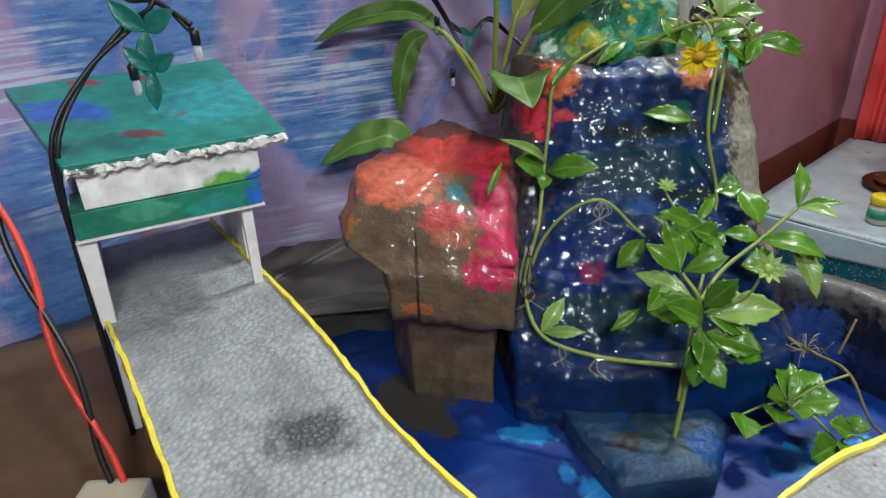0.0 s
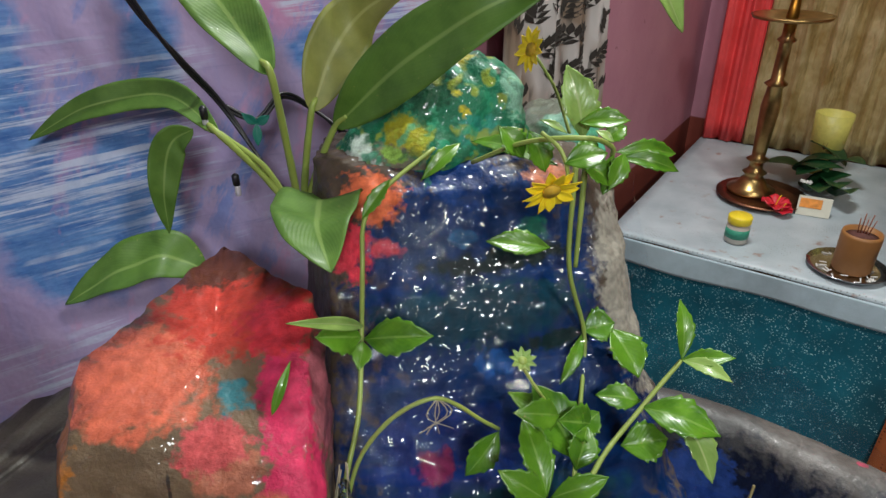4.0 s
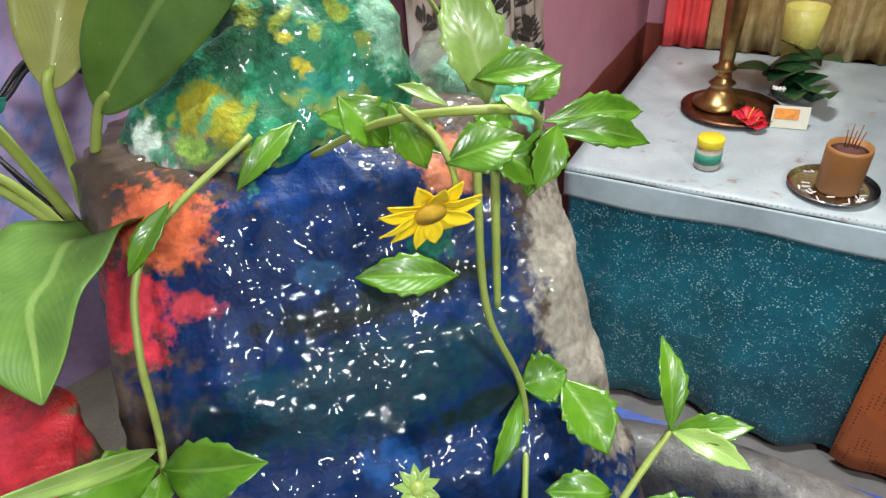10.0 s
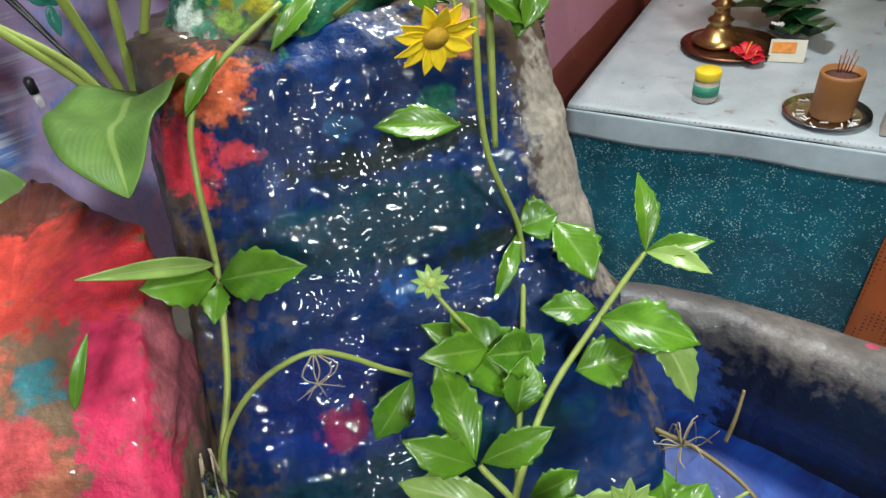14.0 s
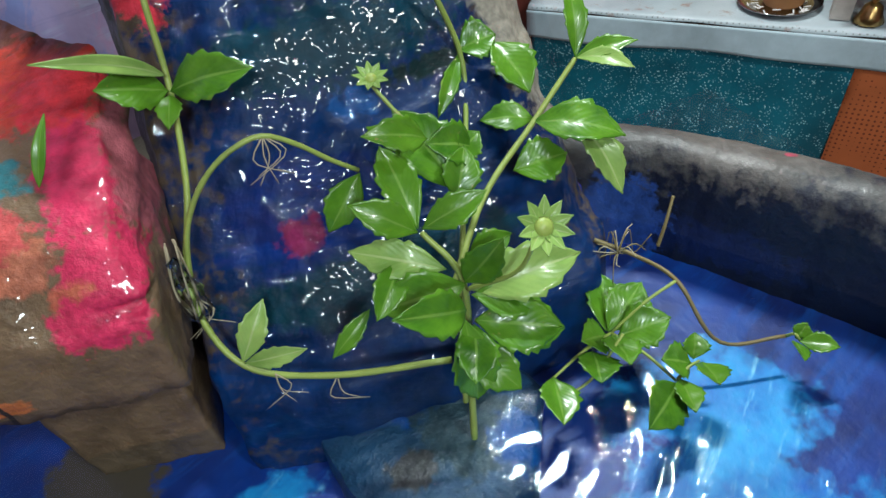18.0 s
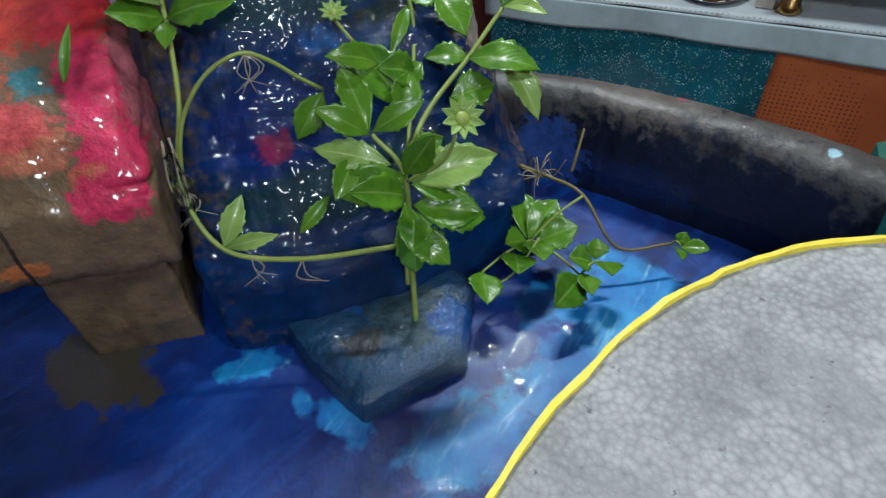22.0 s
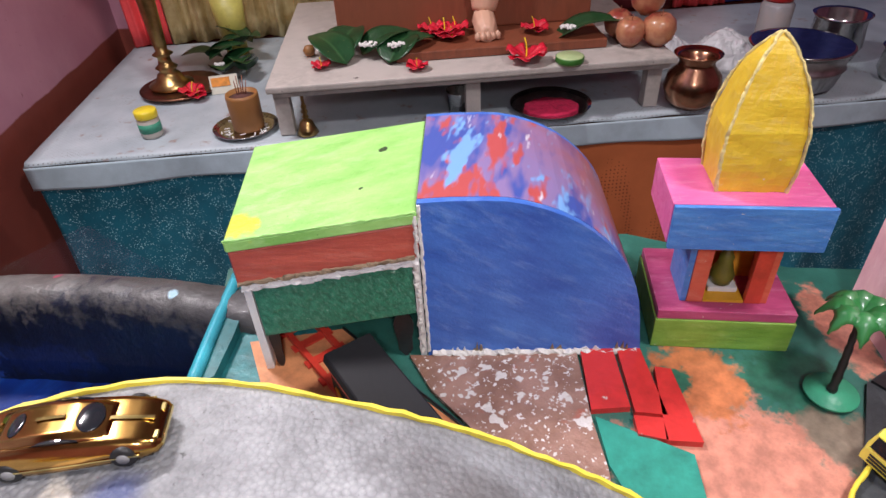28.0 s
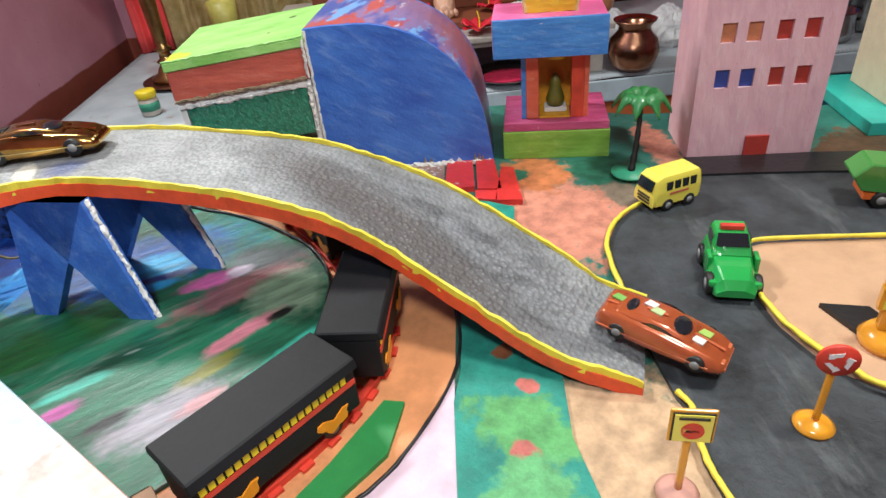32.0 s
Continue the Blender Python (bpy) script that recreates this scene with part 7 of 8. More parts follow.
M_hib = paint("hibiscus_petal", (0.55, 0.012, 0.03), 0.45, 0.35, 120, 0.3)
red_flower(0.19, 0.36, 0.01, 0.03)
red_flower(0.205, 0.345, 0.008, 0.022)
card = on_altar("picture_card", "small white card with an orange picture", "card", 0.262, 0.375, 0.003, 8)
P("card", box((-0.032, -0.001, 0), (0.032, 0.001, 0.042), m=pose(0, 0, 0, -18, 0, 0)), paint("white_card", (0.62, 0.6, 0.5), 0.5, 0.1), card, smooth=False)
P("picture", box((-0.028, -0.0024, 0.017), (0.014, -0.0013, 0.037), 0.0005, m=pose(0, 0, 0, -18, 0, 0)), paint("orange_print", (0.7, 0.25, 0.04), 0.5, 0.5, 80), card, "orange printed picture", False)
bell = on_altar("brass_bell", "small brass hand bell with a knobbed handle", "bell", 0.478, 0.12)
P("bell", lathe([(0.0, 0.006), (0.02, 0.0), (0.022, 0.002), (0.017, 0.012), (0.013, 0.026), (0.006, 0.032), (0.0, 0.033)], 28), M_brass, bell)
P("handle", lathe([(0.004, 0.032), (0.007, 0.037), (0.004, 0.042), (0.007, 0.048), (0.004, 0.053), (0.006, 0.058), (0.003, 0.066), (0.0035, 0.08), (0.0, 0.086)], 20), M_brass, bell)
tum = on_altar("steel_tumbler", "small plain steel tumbler on the altar", "tumbler", 0.794, 0.17)
P("tumbler", lathe([(0.0, 0), (0.022, 0), (0.026, 0.045), (0.028, 0.048), (0.025, 0.046), (0.021, 0.003), (0.0, 0.003)], 30), M_steel, tum)
pla = on_altar("steel_plate", "steel plate heaped with bright red powder", "plate", 0.985, 0.15)
P("plate", lathe([(0.0, 0), (0.06, 0), (0.083, 0.012), (0.085, 0.014), (0.07, 0.007), (0.0, 0.003)], 40), M_steel, pla)
P("powder", loft([[(0.062 * s * math.cos(a), 0.05 * s * math.sin(a) - 0.008, z) for a in (i * 0.52 for i in range(12))] for z, s in ((0.003, 1), (0.009, 0.9), (0.012, 0.5))], 50, 0.002, 90, 1), paint("red_powder", (0.6, 0.02, 0.08), 0.9, 0.35, 160, 0.6), pla, "heap of red powder")
pot = on_altar("copper_pot", "round copper water pot with flared rim", "pot", 1.268, 0.11)
P("pot", lathe([(0.0, 0), (0.03, 0), (0.05, 0.016), (0.058, 0.042), (0.052, 0.068), (0.036, 0.086), (0.034, 0.096), (0.046, 0.108), (0.047, 0.111), (0.032, 0.1), (0.03, 0.085), (0.0, 0.03)], 44), M_copper, pot)
ves = on_altar("steel_basin", "wide ribbed steel basin", "basin", 1.525, 0.18)
basin = lathe([(0.0, 0), (0.08, 0), (0.095, 0.012), (0.105, 0.05), (0.112, 0.056), (0.108, 0.06), (0.11, 0.095), (0.118, 0.1), (0.112, 0.099), (0.102, 0.06), (0.075, 0.006), (0.0, 0.005)], 144)
for v in basin.verts:
    if 0.009 < v.co.z < 0.051 and v.co.xy.length > 0.08:
        k = 1 + 0.018 * math.cos(36 * math.atan2(v.co.y, v.co.x))
        v.co.x, v.co.y = v.co.x * k, v.co.y * k
basin.transform(Matrix.Scale(0.86, 4))
P("bowl", basin, metal("dull_steel", (0.62, 0.62, 0.63), 0.38, 0.2), ves, "ribbed steel bowl")
P("rim", lathe([(0.0955, 0.0847), (0.1023, 0.0847), (0.1036, 0.0873), (0.1023, 0.0899), (0.0955, 0.089)], 64), M_steel, ves, "rolled steel rim")
for x, y, r, h in ((1.76, 0.16, 0.05, 0.07), (1.7, 0.32, 0.06, 0.1), (1.88, 0.22, 0.055, 0.12)):
    v0 = on_altar("steel_pot", "plain steel cooking pot on the altar", "pot", x, y, group="steel pots")
    P("pot", lathe([(0.0, 0), (r * 0.8, 0), (r, h * 0.3), (r * 0.92, h * 0.9), (r * 1.05, h), (r * 0.9, h * 0.97), (r * 0.85, h * 0.3), (0, 0.01)], 36), M_steel, v0)
rj = on_altar("glass_jar", "glass jar with a red screw lid", "jar", 1.6, 0.42)
P("jar", lathe([(0.0, 0), (0.036, 0), (0.038, 0.006), (0.038, 0.1), (0.03, 0.11)], 30), M_bulb, rj)
P("filling", lathe([(0.0, 0.004), (0.034, 0.004), (0.034, 0.08), (0.0, 0.085)], 24), M_clay, rj)
P("lid", lathe([(0.0, 0.11), (0.032, 0.11), (0.033, 0.128), (0.0, 0.13)], 30), paint("red_plastic", (0.5, 0.02, 0.02), 0.35, 0.1), rj, "red lid")
for x, y, z, s in ((1.42, 0.3, 0.0035, 0.085), (1.3, 0.36, 0.0035, 0.075)):
    b0 = on_altar("plastic_bag", "crumpled translucent plastic bag of offerings", "bag", x, y, z, group="plastic bags")
    P("bag", loft([[(s * k * math.cos(a), 0.8 * s * k * math.sin(a), h * s) for a in (i * 0.42 for i in range(15))] for h, k in ((0, 0.9), (0.25, 1.05), (0.6, 0.85), (0.85, 0.45), (1.0, 0.15))], 60, 0.009, 26, x * 9, steps=5), paint("milky_plastic", (0.6, 0.6, 0.62), 0.2, 0.12, 50, 0.4), b0, smooth=False)
yc = on_altar("yellow_tumbler", "tall yellow tumbler printed with a leaf outline", "tumbler", 0.24, 0.66)
P("tumbler", lathe([(0.0, 0), (0.028, 0), (0.029, 0.05), (0.036, 0.054), (0.042, 0.15), (0.039, 0.15), (0.03, 0.06), (0.0, 0.01)], 32), paint("yellow_ware", (0.55, 0.5, 0.12), 0.4, 0.15), yc)
for k in range(3):
    P("leaf_outline", tube([(0.0352 * math.cos(a0) * 1.06, 0.0352 * math.sin(a0) * 1.06, z0) for a0, z0 in ((-1.6, 0.07), (-1.6 - 0.25 * (k - 1) - 0.12, 0.09), (-1.6 - 0.2 * (k - 1), 0.11), (-1.6, 0.13))], 0.0008, 0.0008, 14, 5), M_darkwood, yc)
gl = on_altar("green_leaf_heap", "dark green leaves piled by the yellow tumbler", "leaves", 0.2, 0.56)
M_darkleaf = leaf_paint("dark_betel_leaf", (0.006, 0.045, 0.014), (0.015, 0.09, 0.03), (0.03, 0.12, 0.04))


def flat_leaf(parent, x, y, z, a, ln, w, up=0.3, mat=None):
    """A leaf in its thing's own frame."""
    d = Vector((math.cos(a), math.sin(a), up)).normalized()
    side = d.cross(Vector((0, 0, 1))).normalized()
    nrm = side.cross(d)

    def f(u, v):
        s = 2 * v - 1
        k = max(0.02, math.sin(math.pi * u ** 0.7) ** 0.7) * w / 2
        return Vector((x, y, z)) + d * ln * u + side * s * k + nrm * (0.25 * k * abs(s) + 0.12 * ln * math.sin(math.pi * u))
    return P("leaf", thicken(sheet(f, 14, 8), 0.0006), mat or M_darkleaf, parent)


for i in range(10):
    flat_leaf(gl, rnd.uniform(-0.05, 0.1), rnd.uniform(-0.08, 0.06), 0.003 + 0.004 * i, rnd.uniform(2.2, 6.9), 0.1, 0.065, rnd.uniform(0.05, 0.7))

shelf = on_altar("low_stool", "whitewashed wooden stool carrying the offerings", "stool", 0.418, 0.087, 0.0035)
P("top", box((0.0, 0.0, 0.1), (0.8, 0.6, 0.113), 0.003), M_wood, shelf, smooth=False)
P("front_rail", box((0.01, 0.012, 0.088), (0.79, 0.03, 0.0998)), M_wood, shelf, smooth=False)
for x in (0.02, 0.4, 0.77):
    for y in (0.045, 0.54):
        P("leg", box((x - 0.015, y - 0.015, 0.0), (x + 0.015, y + 0.015, 0.0998), 0.002), M_wood, shelf, smooth=False)
ST = 0.1175
seat = on_altar("wooden_seat", "red-brown wooden seat with a step", "seat", 0.55, 0.17, ST)
P("step", box((0.12, 0.0, 0.0), (0.55, 0.17, 0.018), 0.002), M_darkwood, seat, smooth=False)
P("seat_box", box((0.0, 0.13, 0.0185), (0.55, 0.42, 0.2), 0.004), M_darkwood, seat, smooth=False)
P("seat_foot", box((0.02, 0.18, 0.0), (0.53, 0.4, 0.018)), M_darkwood, seat, smooth=False)
# seated statue, one plain mesh
M_statue = paint("painted_plaster", (0.62, 0.36, 0.25), 0.45, 0.1, 12, 0.05)
bm = loft([[(0.86 + r * 0.9 * math.cos(a), y + 0.6 * r * math.sin(a) * 0.2, z + r * math.sin(a)) for a in (i * 0.63 for i in range(10))] for y, z, r in ((0.205, ST + 0.032, 0.016), (0.225, ST + 0.036, 0.026), (0.26, ST + 0.045, 0.028), (0.285, ST + 0.055, 0.02))], 40, 0.0, steps=4)
for i in range(5):
    merge(bm, lathe([(0.0, -0.008), (0.0062, -0.004), (0.0066, 0.006), (0.0, 0.012)], 10, (0.84 + 0.0105 * i, 0.203 + 0.003 * abs(i - 1), ST + 0.0265)))
merge(bm, tube([(0.862, 0.275, ST + 0.06), (0.868, 0.29, ST + 0.12), (0.87, 0.31, ST + 0.25)], 0.025, 0.05, 14, 20))
merge(bm, loft([[(0.82 + w * math.cos(a), 0.44 + 0.1 * math.sin(a), z) for a in (i * 0.5236 for i in range(12))] for z, w in ((ST + 0.2, 0.2), (ST + 0.28, 0.2), (ST + 0.36, 0.13), (ST + 0.5, 0.14), (ST + 0.56, 0.06), (ST + 0.62, 0.07), (ST + 0.68, 0.03))], 40))
st_ob = tagged(part("plaster_statue", bm, M_statue, smooth=True), "seated plaster statue with one foot on the step", "statue")
st_ob.matrix_basis = ALTAR
ank = tagged(part("anklet", tube([(0.866 + 0.034 * math.cos(a), 0.287 + 0.034 * math.sin(a), ST + 0.1 + 0.003 * math.sin(3 * a)) for a in (i * 0.4 for i in range(17))], 0.004, 0.004, 50, 6, wobble=0.3), M_brass, smooth=True), "gold beaded anklet round the statue's leg", "anklet")
ank.matrix_basis = ALTAR
for x, y, s in ((0.775, 0.25, 0.034), (0.8, 0.27, 0.03), (0.75, 0.275, 0.03), (0.79, 0.23, 0.026)):
    red_flower(x, y, ST + 0.02, s)
red_flower(0.925, 0.125, ST, 0.04)
red_flower(0.965, 0.24, ST + 0.018, 0.03)
red_flower(0.71, 0.125, ST, 0.022, "single red petal cluster fallen on the stool")
red_flower(0.52, 0.17, ST, 0.02, "single red petal cluster fallen on the stool")


def puffed(x, y, z, n, r):
    bm = bmesh.new()
    for _ in range(n):
        a, q = rnd.uniform(0, 6.28), r * math.sqrt(rnd.random())
        m = bmesh.ops.create_icosphere(bm, subdivisions=1, radius=0.0028, matrix=pose(q * math.cos(a), 0.7 * q * math.sin(a), rnd.uniform(0, 0.004)))
    ob = tagged(part("puffed_rice", bm, M_white, smooth=True), "small heap of white puffed rice", "rice", kind="stuff")
    ob.matrix_basis = ALTAR @ pose(x, y, z)


for x, y, turn, ln, n in ((0.57, 0.17, 2.2, 0.13, 2), (0.6, 0.22, 0.4, 0.12, 1), (0.655, 0.16, 1.0, 0.11, 1), (0.66, 0.2, 0.3, 0.1, 1), (1.0, 0.22, -0.15, 0.15, 1), (0.55, 0.2, 1.2, 0.13, 1)):
    lf = on_altar("offering_leaf", "dark green leaf laid out as a plate for offerings", "leaf", x, y, ST + 0.002, group="offering leaves")
    flat_leaf(lf, 0, 0, 0.002, turn, ln, 0.085, 0.25)
for x, y in ((0.615, 0.2), (0.672, 0.185), (1.03, 0.22)):
    puffed(x, y, ST + 0.03, 45, 0.018)
puffed(0.23, 0.5, 0.03, 40, 0.014)
cu = on_altar("cucumber_slice", "thick slice of green cucumber", "cucumber", 1.005, 0.1, ST)
P("slice", lathe([(0.0, 0), (0.024, 0), (0.027, 0.004), (0.027, 0.013), (0.025, 0.015), (0.0, 0.0155)], 28), paint("cucumber_flesh", (0.4, 0.52, 0.25), 0.35, 0.15), cu)
P("peel", lathe([(0.0272, 0.003), (0.0278, 0.004), (0.0278, 0.013), (0.0272, 0.0135)], 28), paint("cucumber_peel", (0.03, 0.14, 0.02), 0.35, 0.3), cu)
M_apple = Nodes("apple_skin", 0.3, 0.0, 0.3)
M_apple = M_apple.done(M_apple.mix(M_apple.ramp(M_apple.noise(22.0, 4.0), 0.35, 0.65), (0.3, 0.05, 0.035), (0.52, 0.24, 0.12)))
for x, y, z, r in ((1.145, 0.17, 0.0, 0.03), (1.2, 0.16, 0.0, 0.034), (1.185, 0.2, 0.052, 0.036), (1.14, 0.23, 0.0, 0.03)):
    ap = on_altar("apple", "ripe red and yellow apple", "apple", x, y, ST + z, group="apples on the stool")
    P("fruit", lathe([(0.0, 0.1 * r), (0.4 * r, 0.0), (0.85 * r, 0.45 * r), (r, r), (0.9 * r, 1.5 * r), (0.5 * r, 1.82 * r), (0.15 * r, 1.7 * r), (0.0, 1.62 * r)], 28), M_apple, ap)
    P("stalk", tube([(0, 0, 1.6 * r), (0.05 * r, 0, 1.85 * r), (0.1 * r, 0.05 * r, 2.1 * r)], 0.0012, 0.0009, 6, 6), M_darkwood, ap)
nut = on_altar("betel_nut", "round brown betel nut", "nut", 0.49, 0.25, ST)
P("nut", lathe([(0.0, 0), (0.01, 0.003), (0.013, 0.012), (0.009, 0.021), (0.0, 0.024)], 18), M_clay, nut)


# ---- toy vehicles ----
def wheel(parent, x, y, r, w, mat=None):
    bm = lathe([(0.0, -w / 2), (r * 0.9, -w / 2), (r, -w * 0.3), (r, w * 0.3), (r * 0.9, w / 2), (0.0, w / 2)], 18)
    bm.transform(pose(x, y, r, 90, 0, 0))
    ty = P("wheel", bm, mat or M_tyre, parent)
    rim = lathe([(0.0, -w / 2 - 0.0004), (r * 0.5, -w / 2 - 0.0004), (r * 0.5, w / 2 + 0.0004), (0.0, w / 2 + 0.0004)], 12)
    rim.transform(pose(x, y, r, 90, 0, 0))
    P("rim", rim, M_hub, ty)


def body(sections, mat, parent, name="body", label="", smooth=False):
    """A body through cross sections along x: (x, half width low, half width high, z low, z high)."""
    rings = []
    for x, a, b, z0, z1 in sections:
        m = (z0 + z1) / 2
        rings.append([(x, -a, z0), (x, -a * 1.02, m), (x, -b, z1 - (z1 - z0) * 0.12), (x, -b * 0.88, z1), (x, b * 0.88, z1), (x, b, z1 - (z1 - z0) * 0.12), (x, a * 1.02, m), (x, a, z0)])
    bm = loft(rings, 48, steps=3)
    return P(name, bm, mat, parent, label, smooth)


M_tyre = paint("black_plastic", (0.012, 0.012, 0.012), 0.5, 0.2)
M_hub = paint("grey_hub", (0.25, 0.25, 0.25), 0.4, 0.1)
M_glass = paint("dark_toy_glass", (0.012, 0.014, 0.018), 0.1, 0.2, bump=0.0, coat=0.5)


def car_paint(name, c, metalness=0.0, rough=0.22):
    return paint(name, c, rough, 0.12, 40, 0.05, coat=0.6, metal=metalness)


def dome(x, y, z, rx, ry, h):
    """A low oval bulge, as a moulded window."""
    bm = lathe([(1.0, 0.0), (0.9, 0.5 * h), (0.55, 0.88 * h), (0.0, h)], 26)
    bm.transform(Matrix.LocRotScale((x, y, z), None, (rx, ry, 1)))
    return bm


def sports_car(name, label, m, mat, trim):
    v = tagged(set_at(new(name), m), label, "toy car")
    body([(-0.0375, 0.0115, 0.0105, 0.0045, 0.011), (-0.0355, 0.0135, 0.0125, 0.003, 0.0142), (-0.028, 0.015, 0.0138, 0.003, 0.0155), (-0.012, 0.0158, 0.0142, 0.003, 0.016), (0.004, 0.0158, 0.0142, 0.003, 0.0152), (0.02, 0.0153, 0.0138, 0.003, 0.0132), (0.03, 0.0146, 0.013, 0.003, 0.0112), (0.036, 0.0128, 0.0115, 0.0035, 0.0088), (0.038, 0.0105, 0.0095, 0.0045, 0.007)], mat, v, smooth=True)
    cabin = body([(-0.029, 0.0095, 0.008, 0.0148, 0.0158), (-0.018, 0.0112, 0.0092, 0.015, 0.0178), (-0.008, 0.0116, 0.0094, 0.015, 0.0188), (0.002, 0.0114, 0.0094, 0.0145, 0.0184), (0.011, 0.0108, 0.0092, 0.0135, 0.0162), (0.018, 0.0098, 0.0085, 0.012, 0.0138)], mat, v, "cabin", smooth=True)
    wind = dome(0, 0, 0.0002, 0.0055, 0.0082, 0.0007)
    wind.transform(pose(0.0095, 0, 0.0163, 0, 14, 0))
    P("windscreen", wind, M_glass, cabin, "dark oval windscreen")
    rear = dome(0, 0, 0.0002, 0.0034, 0.0064, 0.0006)
    rear.transform(pose(-0.0205, 0, 0.0172, 0, -10, 0))
    P("rear_window", rear, M_glass, cabin, "dark oval rear window")
    for s in (-1, 1):
        arc = [(-0.013 + 0.02 * i / 10, 0.0156 + 0.0024 * math.sin(math.pi * i / 10)) for i in range(11)]
        P("side_window", prism(arc, 0, 0.0008, m=pose(0, s * 0.0114 + 0.0004, 0, 90, 0, 0)), M_glass, cabin, "", False)
        P("bumper_line", box((-0.036, s * 0.0157 - 0.0005, 0.0058), (0.03, s * 0.0157 + 0.0005, 0.0068), 0.0002), trim, v, "", False)
        P("headlight", box((0.033, s * 0.0075 - 0.0022, 0.0082), (0.0368, s * 0.0075 + 0.0022, 0.0092), 0.0003), trim, v, "", False)
        P("stripe", box((-0.0035, -0.0007, -0.0002), (0.0035, 0.0007, 0.0005), m=pose(-0.0315, s * 0.003, 0.0155, 0, -4, 0)), trim, v, "", False)
    P("stripe", box((-0.006, -0.0009, 0.0), (0.006, 0.0009, 0.0006), m=pose(-0.006, 0, 0.0189, 0, -1, 0)), trim, v, "", False)
    P("stripe", box((-0.009, -0.0009, 0.0), (0.009, 0.0009, 0.0006), m=pose(0.0255, 0, 0.0124, 0, 11, 0)), trim, v, "", False)
    P("front_bumper", box((0.0365, -0.0105, 0.0042), (0.0385, 0.0105, 0.0066), 0.0006), trim, v, "", False)
    P("rear_bumper", box((-0.0385, -0.0105, 0.005), (-0.0368, 0.0105, 0.0075), 0.0006), trim, v, "", False)
    P("base", box((-0.035, -0.0135, 0.0022), (0.034, 0.0135, 0.0032)), M_tyre, v, "", False)
    for x in (-0.023, 0.023):
        for s in (-1, 1):
            wheel(v, x, s * 0.014, 0.0055, 0.004)
    return v


gold = metal("gold_plated", (0.62, 0.35, 0.1), 0.16, 0.02)
sports_car("gold_toy_car", "shiny gold toy sports car with dark windows on the flyover", pose(0.4125, 0.225, 0.1035, 0, 0, -46) @ Matrix.Scale(1.02, 4), gold, metal("bright_gold", (0.95, 0.75, 0.3), 0.12, 0.0))
rc = sports_car("orange_toy_car", "copper-orange toy car with green and white stickers", pose(0.532, -0.149, 0.0175, 0, 7, -88) @ Matrix.Scale(0.9, 4), car_paint("copper_orange", (0.42, 0.09, 0.03), 0.3), car_paint("orange_trim", (0.5, 0.12, 0.05)))
for x, y, c in ((0.022, 0.004, (0.3, 0.45, 0.1)), (0.02, -0.004, (0.6, 0.6, 0.55)), (-0.03, 0.003, (0.15, 0.35, 0.08)), (-0.006, 0.0, (0.4, 0.5, 0.25)), (-0.011, 0.004, (0.65, 0.62, 0.6))):
    z = 0.0196 if -0.013 < x < 0 else (0.0163 if x < 0 else 0.0142)
    P("sticker", prism([(x - 0.004, y - 0.002), (x + 0.003, y - 0.003), (x + 0.004, y + 0.002), (x - 0.002, y + 0.003)], z - 0.001, z), paint("sticker", c, 0.4, 0.2), rc, "", False)

bt = tagged(set_at(new("green_toy_car"), pose(0.62, -0.16, G + 0.0, 0, 0, 204)), "green plastic toy jeep with a red roof light", "toy car")
M_gplastic = car_paint("green_plastic", (0.01, 0.3, 0.06))
body([(-0.026, 0.012, 0.0105, 0.005, 0.017), (-0.022, 0.0135, 0.012, 0.004, 0.019), (0.0, 0.0135, 0.012, 0.004, 0.0185), (0.012, 0.013, 0.0105, 0.004, 0.0175), (0.023, 0.012, 0.0085, 0.004, 0.015), (0.027, 0.0105, 0.006, 0.005, 0.01)], M_gplastic, bt)
cab = body([(-0.024, 0.0105, 0.0095, 0.0175, 0.027), (-0.02, 0.011, 0.0098, 0.0175, 0.03), (-0.006, 0.011, 0.0098, 0.0175, 0.03), (0.003, 0.011, 0.0102, 0.0175, 0.019)], M_gplastic, bt, "cabin")
P("windscreen", prism([(0.001, -0.0085), (0.0095, -0.0095), (0.0095, 0.0095), (0.001, 0.0085)], 0, 0.0008, m=pose(-0.0065, 0, 0.0302, 0, 48, 0)), M_glass, cab, "", False)
P("roof_light", box((-0.012, -0.007, 0.0302), (-0.008, 0.007, 0.0335), 0.0008), M_red, bt, "red roof light bar", False)
for s in (-1, 1):
    P("side_window", box((-0.018, s * 0.0108 - 0.0005, 0.0195), (-0.006, s * 0.0108 + 0.0005, 0.0265)), M_glass, cab, "", False)
    P("fender", box((0.009, s * 0.0125 - 0.0025, 0.008), (0.023, s * 0.0125 + 0.0025, 0.0125), 0.0018), M_gplastic, bt, "", False)
    P("door", box((-0.004, s * 0.0135 - 0.0006, 0.008), (0.006, s * 0.0135 + 0.0022, 0.019), 0.0008), M_gplastic, bt, "", False)
    for x in (-0.016, 0.016):
        wheel(bt, x, s * 0.0135, 0.007, 0.004)

